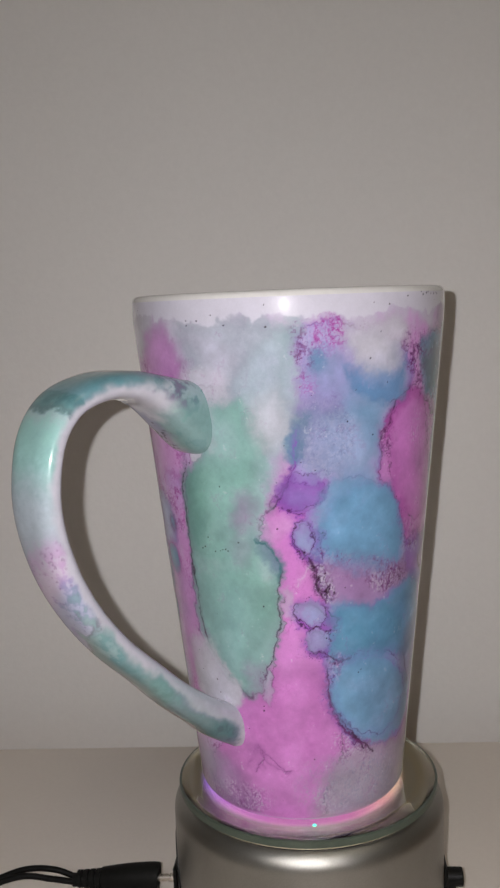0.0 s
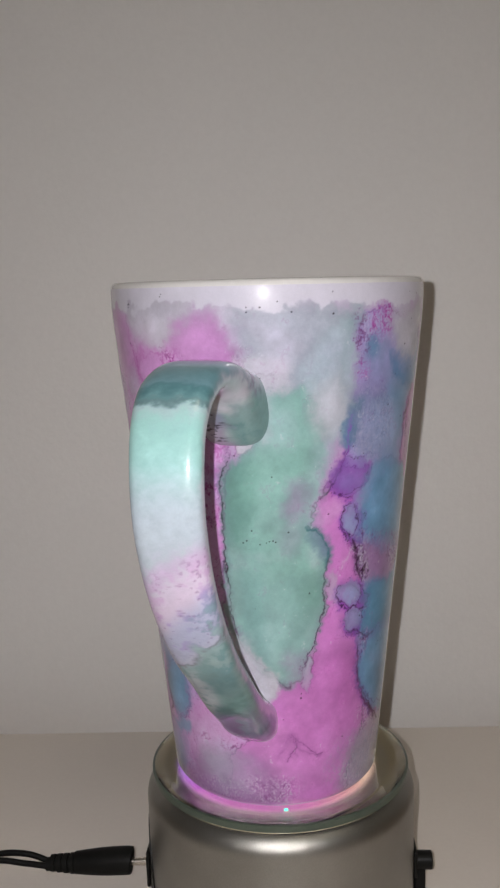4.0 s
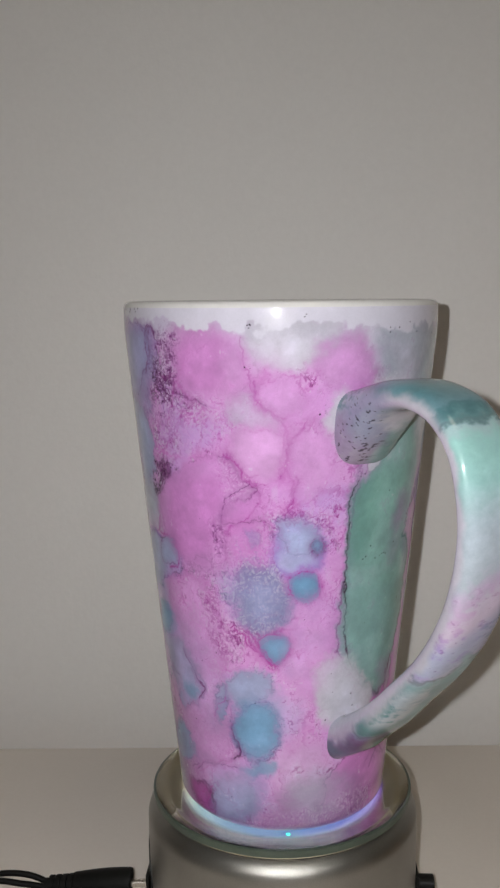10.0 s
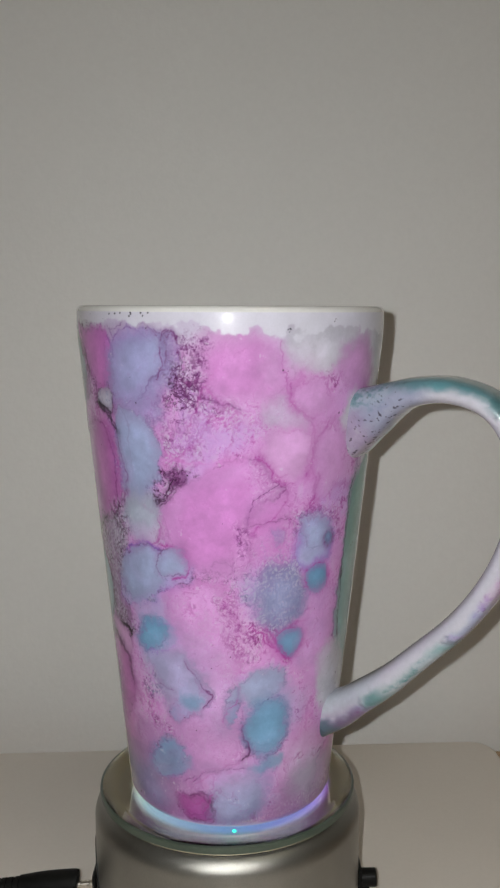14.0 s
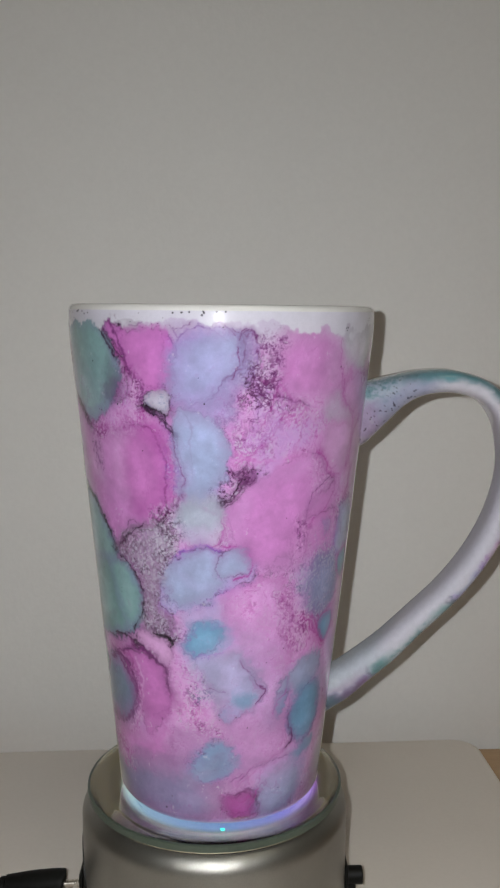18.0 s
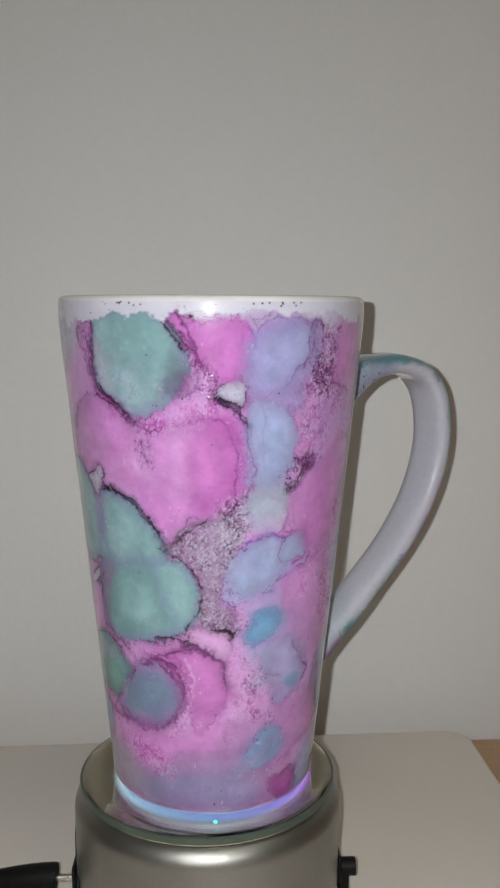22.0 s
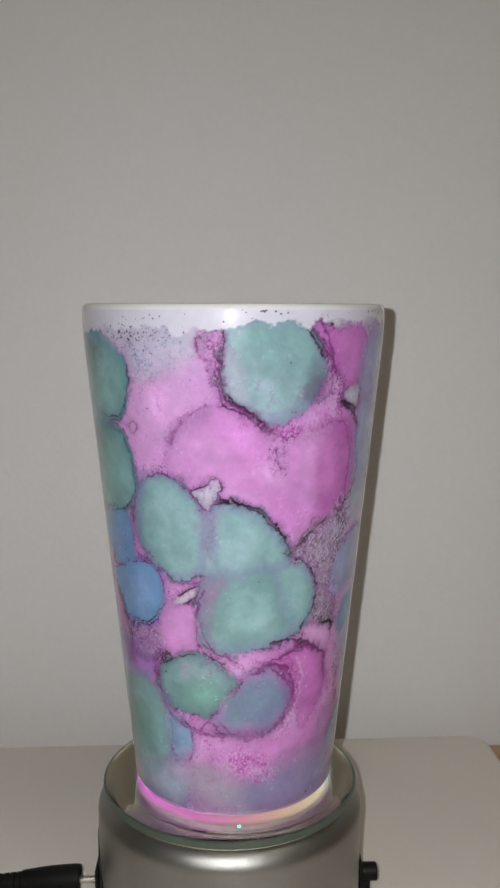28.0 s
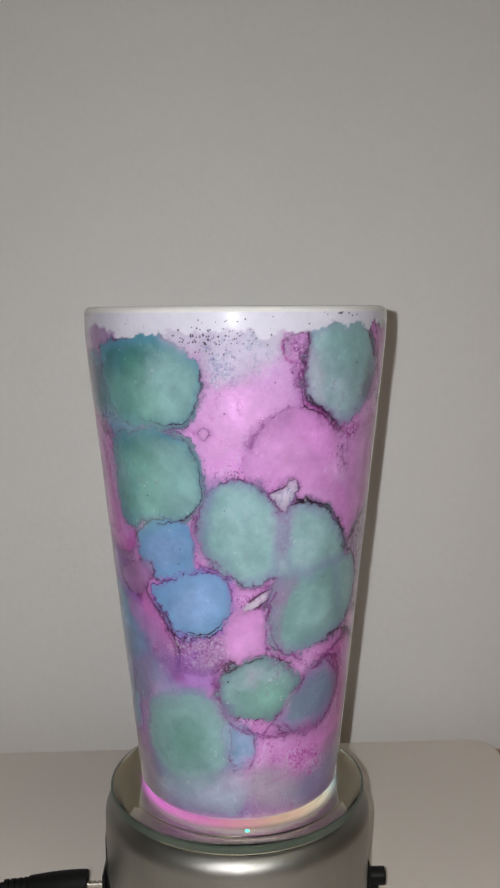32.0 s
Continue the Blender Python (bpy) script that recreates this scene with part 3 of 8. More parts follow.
pool("pink", [175.4, 183.9, 197.6, 210, 224, 238.2, 254.1, 257.6, 249.7, 236.9, 227.8, 219.3, 215.4, 206.8, 195.9, 192.7, 181.2, 172.6], [116.9, 123.3, 126.4, 120.8, 117.8, 120.1, 113.8, 103.2, 94.7, 91.8, 87.3, 83.6, 90.9, 96.3, 99.5, 103.8, 104.5, 107.3], rim=0.35, soft=1.0, halo_ink="magenta")
pool("rose", [-170.2, -149.8, -144.4, -159.9, -172.4], [117.2, 116.9, 103.9, 101.3, 107.8], soft=4, fill=0.6, rim=0)
pool("hot", [-140.8, -115.7, -105.4, -123.6, -132.5, -139.3], [116.5, 118, 101.8, 93.9, 89.8, 102], soft=3.0, fill=0.4, rim=0)
pool("hot", [-159.9, -148.8, -140.5, -132.5, -139.2, -153.6], [102.9, 99.3, 87.2, 89.8, 100.3, 105.9], soft=2, fill=0.5, rim=0)
pool("plum", [175.3, 179.8, 188.9, 189.8, 179.6], [115.3, 120.9, 124.6, 122.6, 117.8], soft=1.5, fill=0.3, rim=0)
crackle([173.3, 179.8, 193.7, 194.7, 183.8, 177.4], [116.8, 121.7, 127.9, 125.6, 120.2, 115.4], dark=0.35, light=0.2, ink="plum")
crackle([-148.9, -143.2, -140.9, -145.9], [119.2, 118.2, 105.3, 107.2], dark=0.5, light=0.3, ink="plum")
pool("hot", [-133.4, -129.3, -121.5, -108.4, -104.5, -112.6, -121.2, -126.8], [148.3, 146.3, 143.9, 146.8, 137, 130, 133.7, 139.4], rim=0.4, halo_ink="magenta", edge="magenta")
pool("white", [-129.7, -119.5, -119.9, -124.1, -128], [149.8, 150.1, 147, 145.5, 146.8], rim=0.5, soft=0.4)
pool("blue", [114.1, 123.6, 131.4, 133, 122.5, 112, 107.8], [136.5, 135.2, 127.7, 120.7, 115.9, 120, 128], rim=0.3, soft=1.2)
pool("aqua", [115.3, 128.7, 130, 128.1, 118.7, 111.2, 111.5], [115.3, 118, 103.5, 94.2, 87.1, 92.9, 104.9], rim=0.3, soft=1.2, edge="blue")
pool("teal", [114.1, 128.8, 140.8, 150.8, 157.4, 159.3, 155.5, 146.7, 136, 125.2, 115.6], [142.1, 145.5, 145.6, 142.8, 137.6, 130.1, 123.2, 120.6, 122, 127.4, 134.1], rim=0.45, edge="deep_teal", rim_ink="black", halo_ink="slate")
pool("mint", [134.5, 146.5, 154.2, 149.3, 138.1], [138.7, 141.2, 134.6, 124.5, 128], soft=4, fill=0.55, rim=0)
pool("deep_teal", [115.7, 128.3, 133.3, 125.6, 118], [141.3, 142.4, 130.9, 129, 135], soft=2.5, fill=0.6, rim=0)
pool("teal", [120, 131, 144.3, 153.1, 157.3, 156.8, 152.6, 143.7, 133.3, 121.6, 118.1], [110.8, 117.4, 119.7, 117.7, 110, 102.8, 96.2, 91.9, 92.6, 97.7, 104], rim=0.45, edge="deep_teal", rim_ink="black", halo_ink="slate")
pool("mint", [132.4, 147.1, 153.3, 146.7, 135.2], [108.6, 112.7, 105.1, 96.7, 99], soft=4, fill=0.5, rim=0)
pool("blue", [128.9, 147.8, 153.3, 151.4, 144.4, 128.8], [88.8, 93.4, 89.5, 82.2, 78.5, 78.2], rim=0.4, soft=0.8)
pool("mauve", [143.3, 165.9, 168.7, 161.7, 144.1], [57.2, 60.5, 53.8, 49.4, 48.3], rim=0.3, soft=1)
pool("blue", [135.1, 150.3, 159.9, 166.1, 167.6, 164.8, 156.8, 145.8, 137.3], [70.5, 79.8, 81, 74.8, 68.1, 62.7, 59.2, 58.7, 64.3], rim=0.6, halo_ink="violet")
pool("sky", [148.7, 161.8, 163.6, 150.3], [71.8, 73.5, 65.1, 61.6], soft=3.0, fill=0.5, rim=0)
pool("violet", [132.2, 161.7, 160.3, 140.7], [44.6, 50, 43.5, 39.1], soft=2, fill=0.5, rim=0)
pool("magenta", [106.9, 124.7, 135.6, 140.6, 144.4, 128.4, 116.4], [71.2, 70.7, 63.6, 55.5, 45.3, 43.8, 56.9], soft=1.8, rim=0.2, fill=0.6)
pool("plum", [90.7, 122.4, 127.1, 117.7, 90.6], [75.5, 77.3, 72.8, 68.7, 66.2], soft=1.5, rim=0.3, fill=0.5)
pool("hot", [167.9, 174.5, 182.7, 182, 184.2, 176.7, 169.5, 166.6], [63.8, 66.5, 68.3, 63.1, 55.4, 53.1, 53.5, 58.5], rim=0.2, soft=0.7, edge="hot")
pool("pink", [167.3, 177.5, 186.4, 181.5, 171.9, 167.1], [73.7, 75.2, 75.2, 69.9, 66.6, 66.4], rim=0.3, soft=0.7)
pool("white", [173.1, 178.5, 184.5, 185.4, 180.8, 175.8], [68.8, 72.2, 74.3, 73.1, 70.2, 68.3], rim=0.5, soft=0.4, wander=0.4)
pool("mint", [156.9, 161.2, 167.9, 174.7, 182.2, 188.7, 195.9, 206.8, 214.5, 220.2, 225.7, 234.3, 236.4, 231.9, 219.7, 206.4, 193.8, 186, 182.8, 184, 187, 176.4, 168.1, 160.7, 156.2], [99, 104.1, 106.8, 106.2, 103.2, 98.8, 98.8, 96.9, 92.3, 85.9, 81.3, 75, 66, 60.7, 57.1, 54.5, 54.3, 56.7, 64, 72.6, 78.2, 76.4, 77.2, 83.2, 89.8], rim=0.65, edge="slate", soft=0.8)
pool("teal", [-171.9, -159.3, -142.5, -134.3, -125.7, -123.6, -128.1, -140.3, -153.6, -166.2, -174, -177.2, -176], [78.5, 78.1, 80.7, 81.3, 75, 66, 60.7, 57.1, 54.5, 54.3, 56.7, 64, 72.6], rim=0.05, soft=1.8, fill=0.75, edge="slate")
pool("mint", [-163.9, -147.1, -141.1, -151.3, -166.2], [73.5, 74.4, 65.2, 59.2, 61.6], soft=4, fill=0.85, rim=0)
pool("mauve", [-174.2, -163.9, -166.2, -174.4], [76.8, 76.8, 71.8, 70.1], soft=2, fill=0.5, rim=0)
pool("mint", [-143.7, -134.2, -126.3, -124.6, -131.4, -138.1, -142.2], [79.1, 80.9, 74.6, 65.6, 60.2, 64, 71.4], rim=0.05, soft=1.6, edge="slate", fill=0.7)
pool("mint", [-170.9, -164.1, -153.2, -145.5, -139.8, -135.4, -142.3, -154.7, -166.2, -171.1], [95.8, 98.8, 96.9, 92.3, 85.9, 80.7, 79, 77.9, 79.4, 86.8], rim=0.05, edge="slate", soft=1.8, fill=0.8)
pool("mint", [156.9, 161.2, 167.9, 174.7, 182.2, 188.7, 190.3, 188.9, 185.2, 176.4, 168.1, 160.7, 156.2], [99, 104.1, 106.8, 106.2, 103.2, 98.8, 91.7, 84.8, 79.1, 76.4, 77.2, 83.2, 89.8], rim=0.07, soft=1.6, fill=0.85, edge="slate")
pool("teal", [156.6, 165, 166.2, 170.4, 160.2], [94.8, 102.1, 89.1, 79.4, 83.5], soft=2.5, fill=0.4, rim=0)
pool("white", [-175.1, -171.2, -167.9, -166.4, -167.9, -171.1], [102.3, 104.6, 106.5, 103.8, 99.2, 97.2], rim=0.6, soft=0.35)
crackle([-174.6, -167.9, -167.3, -171.1], [102.6, 105.9, 99.2, 97.9], dark=0.5, light=0.3, ink="slate")
pool("slate", [-159.2, -151.3, -142.3, -134.9, -133.2, -139.8, -154.5, -166.1, -173.4, -165.6], [45.3, 49.4, 48.9, 43.2, 35.7, 30.1, 27.9, 28.4, 32.1, 39], rim=0.4, soft=1.6, edge="mauve")
pool("teal", [-153.1, -141.9, -139.6, -152.5, -163.5, -160.9], [43.5, 44.2, 36.6, 32.6, 32.3, 38.6], soft=2.5, fill=0.55, rim=0)
pool("teal", [161.2, 167.1, 178.7, 189.3, 196.9, 200.5, 193.8, 187.4, 180.4, 169.2, 162.9], [43.3, 49.7, 53, 52.5, 48.5, 44.6, 39.4, 33.1, 33.3, 35.3, 39.2], rim=0.6, edge="deep_teal", rim_ink="dark")
pool("green", [172.7, 188.7, 191.2, 184.5, 173.6], [43.2, 44.9, 38.7, 34.6, 37], soft=3, fill=0.6, rim=0)
vein("plum", [161, 160.3, 166.5, 177.4, 188.4, 204.9, 220.4, 228.5, 230.7, 223.9, 214.7], [49, 39.5, 32.7, 28.7, 27.4, 27, 28.2, 33.5, 40.5, 47, 50.3], wide=0.7, fill=0.6)
vein("plum", [-159.7, -160.9, -170.1, -177.1], [44.8, 40.4, 34.7, 28.5], wide=0.8, fill=0.6)
pool("periwinkle", [165.3, 173.3, 177.6, 177.2, 169.6, 162.4], [33, 32.4, 27.3, 21.7, 17.8, 20], rim=0.25, soft=1.4, fill=0.7)
pool("teal", [123.3, 146.2, 158.7, 163.6, 164.1, 152.3, 130.8, 120.8], [34.6, 40.9, 39.4, 28.8, 19.6, 10.4, 7.9, 19.1], rim=0.1, edge="slate", soft=1.8, halo_ink="violet")
pool("green", [131.4, 147.1, 155.2, 148.1, 132.4], [30.6, 35.7, 28.3, 16.5, 15.9], soft=4, fill=0.5, rim=0)
pool("slate", [121.8, 164.4, 176, 151.5, 129.7], [8.8, 14, 2.6, 1.7, 2.9], soft=3.0, fill=0.6, rim=0)
pool("hot", [-174.5, -149.3, -127.1, -121.7, -105, -141.7, -166.1], [22.2, 26.8, 23.5, 27.9, 12.4, 10.9, 12], soft=2.5, fill=0.55, rim=0)
crackle([-174.6, -142.9, -142.3, -166.1], [20.3, 22.4, 16.7, 11.1], dark=0.5, light=0.3, ink="magenta")
pool("grey", [179.6, 202.7, 225.5, 219.4, 181.9], [18.2, 10.7, 9.7, 1.2, 4.2], soft=3.0, fill=0.6, rim=0)
pool("periwinkle", [-135.6, -98.9, -99.8, -125, -141.3], [17.5, 18.5, 3.2, 2, 7.1], soft=4, fill=0.5, rim=0)
pool("rose", [-133.2, -124, -114.2, -111, -116, -126.4], [58, 61.1, 59.4, 56.1, 52.9, 54.9], rim=0.4, soft=0.7)
pool("hot", [-135.2, -124, -114.9, -112.9, -117.2, -125.2, -129.6, -128.7], [49.9, 53.9, 50, 40, 34.9, 27.9, 35.2, 44.1], rim=0.35, halo_ink="magenta", soft=1)
pool("hot", [-149.4, -126.5, -115.9, -118.2, -137.9], [23.4, 30.1, 35.2, 22.6, 18.8], soft=3.0, fill=0.5, rim=0)
vein("dark", [-132.6, -122, -116.4, -112.6, -112.9], [55.2, 54, 50.6, 47.1, 41.2], wide=0.5)
vein("dark", [-121.6, -114.3, -109.1], [59.7, 60.4, 58], wide=0.5, broken=0.2)
crackle([-136.5, -129, -127, -137.5, -131.8], [49.5, 46.2, 33.7, 26.2, 35.5], dark=0.5, light=0.7, ink="magenta")
pool("mint", [-165.5, -157.2, -135.8, -129.8, -127.2, -129.1, -131.8, -139, -150.1, -158.4, -164.3, -166.8], [145.8, 148.7, 149, 142.5, 136.3, 130.1, 126.1, 122.5, 122, 125.3, 129.1, 135.5], rim=0.5, edge="slate")
pool("teal", [-155.2, -135.7, -130.9, -134.9, -146.6, -155], [147.3, 147.9, 139.5, 130.3, 133.7, 139.9], soft=4, fill=0.45, rim=0)
pool("paper", [-165.4, -158.7, -156.5, -162.4, -166.3], [142.9, 136.9, 127.8, 129.4, 135.5], soft=2, fill=0.5, rim=0)
pool("plum", [-137.2, -130.3, -126.5, -130.4], [128.8, 134.8, 128.4, 126.2], soft=1.5, fill=0.25, rim=0)
pool("pink", [-169.9, -165.9, -165.5, -167.8, -166.6, -169.7, -170.4], [145.8, 146.6, 142.9, 137, 130.9, 134, 139.9], rim=0.4, soft=0.7)
vein("dark", [-166.8, -168.2, -166.3, -156.4, -147.9], [142.9, 135.5, 129.4, 124.5, 120.2], wide=0.5)
vein("black", [-135, -129.8, -124.6, -124.7], [148.4, 142.5, 138.5, 135.4], wide=0.35, broken=0.3)
vein("dark", [-124.5, -124.9, -130.4], [134.6, 128.3, 125.7], wide=0.8)
crackle([-127.7, -118.5, -114.5, -124.5, -145.5, -150.1, -136.2, -126.2], [136.3, 134.3, 121.2, 117.1, 117.5, 122.3, 120.2, 126.8], dark=0.8, light=0.7, ink="magenta")
crackle([-126.3, -119.6, -117.8, -123.4], [136.2, 134.4, 126.3, 128.2], dark=0.9, light=0.5)
crackle([-170, -165.3, -164.3, -168.2], [141.4, 141.4, 127.9, 129.4], dark=0.5, light=0.5, ink="magenta")
pool("white", [-116.5, -113.6, -108.3, -105.6, -109.2, -114.5], [127.3, 128.7, 130.5, 127, 125, 125.1], rim=0.5, soft=0.35)
crackle([-116.5, -107.7, -104.2, -109.4], [127.3, 130.4, 125.8, 124.4], dark=0.5, light=0.3, ink="slate")
vein("black", [-116.6, -116.1, -110, -108.5, -104.1], [127.6, 124.8, 123.7, 120.1, 118.7], wide=0.25, broken=0.45)
vein("dark", [156.7, 153.6, 153.8, 162.6, 172.6], [103.1, 94.5, 84.5, 80.4, 76.2], wide=0.5)
crackle([153.5, 156.9, 156.3, 167.8, 172.5, 162.2, 153.1], [97.9, 96.5, 86.5, 79.2, 74.5, 77, 86.1], dark=0.6, light=0.6, ink="plum")
crackle([-178.1, -174.5, -171.1, -150.8, -161.1, -174.9], [66.5, 66.7, 54.6, 50.4, 46.6, 51.9], dark=0.6, light=0.6, ink="plum")
vein("dark", [161.6, 167.8, 172], [49.1, 51.6, 51.5], wide=0.5)
vein("dark", [126.2, 135.6, 140.8, 143.1], [73.3, 64.3, 56.4, 47.8], wide=0.35)
vein("plum", [-145.3, -133.8, -123.1], [50.8, 53.8, 53.8], wide=0.6)
vein("dark", [-131.5, -120.9, -113.7], [56.1, 53.4, 49.3], wide=0.6)
vein("dark", [-140.9, -132.2, -126.9, -123.1, -115.1], [83.6, 87.6, 93.4, 91.8, 94.5], wide=0.4)
crackle([157.5, 186.4, 182.3, 161], [142.5, 144.3, 133.9, 131.9], dark=0.3, light=0.5, ink="slate")
pool("mauve", [-137.6, -126.3, -117.6, -110.5, -110.6, -114.4, -112.6, -109.1, -120.4, -123.6, -124.5, -130.4], [81, 85.6, 89.2, 91.6, 84.8, 75.9, 68.2, 59, 59.7, 68.6, 76.7, 80.6], rim=0.25, soft=0.8)
crackle([-137.6, -110.5, -108.2, -112.1, -103.9, -120.4, -123.6, -124.5], [81.8, 92.1, 84.6, 68.1, 58.9, 59.1, 68.6, 76.7], dark=0.32, light=0.9, ink="dark", glaze="paper")
vein("black", [-138.7, -131.8, -127.4], [82.6, 86, 90.9], wide=0.4)
vein("black", [-122, -117.6, -113.3], [90.1, 91.6, 94.7], wide=0.4)
pool("hot", [-133.4, -122.6, -109.6, -104.2, -106.4, -114.6, -117.7, -122.5, -127.7], [147.9, 145.4, 147.1, 140.9, 133.4, 128.8, 134.4, 138.1, 142.5], rim=0.2, soft=1.2, edge="hot")
pool("white", [-127.6, -117.5, -118.9, -123.5], [149.1, 149.1, 146.9, 145.4], rim=0.5, soft=0.4)
pool("lilac", [-104.3, -91.3, -78.5, -79.6, -91.1, -102.1, -105.9], [142.4, 146, 145.1, 134.2, 124.5, 127.3, 134.9], soft=2, fill=0.85, rim=0)
pool("lilac", [-81.7, -78, -76.3, -78.3, -81.5, -83.3], [145.3, 146.1, 140.3, 135.9, 136.6, 141], rim=0.3, soft=0.8, fill=0.7)
vein("plum", [-91.4, -87.4, -85.6, -82.4, -81.1, -78], [147.5, 146.7, 144.6, 144.3, 146.8, 146.1], wide=0.35, fill=0.7)
vein("plum", [-91.7, -90.9, -87.8], [143.1, 140.1, 140.9], wide=0.3, fill=0.5)
vein("plum", [-81.8, -83.4, -83.1, -87.3, -96.2], [143.2, 138.8, 136.6, 133.5, 129.5], wide=0.45, fill=0.5)
pool("periwinkle", [-100.3, -96.4, -87.5, -85.7, -90.1, -95.7], [124.8, 128, 129.8, 125.3, 122.2, 122.7], soft=1.5, rim=0.15, fill=0.7)
pool("periwinkle", [-104.7, -97.9, -92.3, -89.9, -87.4, -86.7, -89.2, -95.5, -101.4, -103.7, -105], [121.5, 124.9, 122.8, 119.1, 114.6, 109.2, 104.3, 101.3, 101.5, 109, 115.2], soft=0.9, rim=0.2, edge="lilac", halo_ink="violet")
pool("sky", [-102.2, -93.6, -89.7, -91.5, -100.2], [120.1, 120.5, 112.9, 105, 104.4], soft=2.5, fill=0.35, rim=0)
pool("paper", [-105.1, -90.6, -87.6, -90.4, -100.9, -107.5], [99.2, 101.9, 94.1, 89, 88.2, 94.1], soft=2, fill=0.55, rim=0)
pool("periwinkle", [-104.9, -89.3, -90.2, -103.6], [100.8, 103.5, 92.3, 89.5], soft=3, fill=0.45, rim=0)
pool("hot", [-126, -109, -105.9, -104.3, -105.5, -114.6, -125.7, -129.1], [121.6, 121.2, 116.7, 108.9, 100.8, 92.4, 92.7, 106.5], soft=2.5, rim=0, fill=0.5)
pool("pink", [-87.2, -76.3, -63.9, -56.5, -57.3, -63.6, -72.4, -83.4, -88.8], [100.5, 104, 105.6, 100.7, 92.8, 83.3, 83.3, 87.8, 94], soft=2.5, rim=0, fill=0.8)
pool("hot", [-68, -57.6, -57.2, -63.7], [104.1, 102.3, 91.2, 91.3], soft=2.5, fill=0.4, rim=0)
pool("periwinkle", [-113.1, -106, -98.2, -91.8, -88.3, -83.5, -78.5, -75.5, -80.4, -86.5, -94.6, -107, -115.9], [76.6, 83.5, 87.3, 87, 85.1, 86.5, 86.1, 82.4, 79, 75.3, 71.3, 67.6, 69.3], rim=0.4, soft=0.8, edge="lilac", halo_ink="violet")
pool("sky", [-110.5, -97.4, -91.2, -100.2, -110], [77, 82.7, 79.1, 71.5, 70.2], soft=2.5, fill=0.3, rim=0)
pool("sky", [-102.8, -98.1, -89.7, -86.1, -88.2, -93.9, -100.6], [60.9, 64.6, 65.8, 63, 58.8, 55.8, 56.3], rim=0.3, edge="blue", soft=0.9)
pool("periwinkle", [-106.8, -86.8, -82.2, -77.7, -80.6, -93.9, -102.5], [69, 71.1, 64.7, 52.9, 45.8, 49.9, 54], soft=3.0, fill=0.5, rim=0)
pool("slate", [-93.6, -85.2, -77.8, -71.6, -69.1, -75.7, -86.6, -92], [52.5, 55.9, 51.2, 47, 41.7, 36.8, 34.7, 39.5], soft=1.5, rim=0.25, edge="periwinkle", fill=0.7)
pool("sky", [-83.3, -76.7, -72.4, -74.3, -80.9], [43.5, 45.6, 42.6, 38.6, 37.8], soft=1, rim=0.3, edge="blue")
vein("plum", [-79, -74.1, -67.9, -69.1, -74.3], [53.7, 48.7, 44.4, 40.8, 36.8], wide=0.4)
vein("dark", [-88.7, -83.3], [45.1, 44.7], wide=0.6)
pool("periwinkle", [-96.5, -88.5, -82.9, -81.2, -87.8, -97.4], [26.2, 28.7, 26.3, 21.5, 18.1, 18.7], soft=1.3, rim=0.15)
pool("mauve", [-141.7, -100.4, -88.4, -92.4, -117.6, -147.7], [17.9, 22, 10.6, 2.5, -0.6, 2.6], soft=3.0, fill=0.7, rim=0)
pool("sky", [-62.8, -57.8, -55.6, -57.5, -61.2, -63.2], [44.3, 46.2, 43, 38.7, 33.6, 37.2], soft=0.7, rim=0.1, fill=0.35)
pool("magenta", [-87.1, -73.5, -70.1, -73.6, -82.8], [7.9, 11.7, 8, 3.2, 2.7], soft=1.5, rim=0.2, fill=0.3)
vein("magenta", [-80.7, -67.8, -56.7, -52.7], [13.2, 18.8, 22.1, 24.9], wide=0.45, fill=0.6)
vein("plum", [-72.1, -70.6], [4.2, 9.9], wide=0.5)
vein("dark", [-89.6, -85.3, -82.5], [99.6, 101.8, 105.4], wide=0.5, broken=0.2)
crackle([-86.7, -78.1, -77.2, -81.6, -89.6], [109.2, 110.2, 106.3, 103.1, 99.6], dark=1, light=0.3)
crackle([-80.3, -76.1, -77.3, -81.5], [108.6, 107.9, 104.8, 105.4], dark=1, light=0.0)
crackle([-85.1, -69.9, -68.1, -73.8, -81.5], [136.5, 143.2, 131.5, 125.5, 128.4], dark=0.75, light=0.5)
crackle([-87.8, -69.9, -68, -84.4], [125.3, 128.5, 113.4, 111.6], dark=0.45, light=0.5, ink="plum")
crackle([-71.8, -56.6, -52, -66.1], [130, 128.4, 116.1, 119.5], dark=0.5, light=0.5, ink="magenta")
crackle([-89.5, -78.4, -78.9, -90.4], [100.4, 100.8, 88, 89], dark=0.2, light=0.6)
crackle([-117.2, -105.7, -101.6, -116.4], [97.9, 95.9, 83.1, 84.6], dark=0.6, light=0.6)
crackle([-103.6, -94.3, -95, -104.6], [46.8, 46.3, 39.1, 40.4], dark=0.6, light=0.3, ink="plum")
crackle([-61.6, -54.7, -52.2, -62.4], [92.9, 94.3, 81.2, 80], dark=0.6, light=1)
crackle([-67.9, -52.1, -48, -58, -65.5], [80, 79.5, 55.6, 52.8, 59.9], dark=0.35, light=1)
pool("pink", [-70.8, -60.6, -48.5, -43.1, -44.3, -51.5, -61.2, -69.4], [138.5, 142.3, 141.6, 136.6, 130.8, 127, 127.5, 131], soft=3, rim=0.08, fill=0.35, halo_ink="magenta")
pool("mauve", [-102.4, -81.7, -80.8, -102.8], [141.6, 145.1, 134.4, 122], soft=3.0, fill=0.6, rim=0)
pool("periwinkle", [-95.8, -81.5, -83.4, -95.7], [144.9, 145.8, 135.9, 132.2], soft=2, fill=0.5, rim=0)
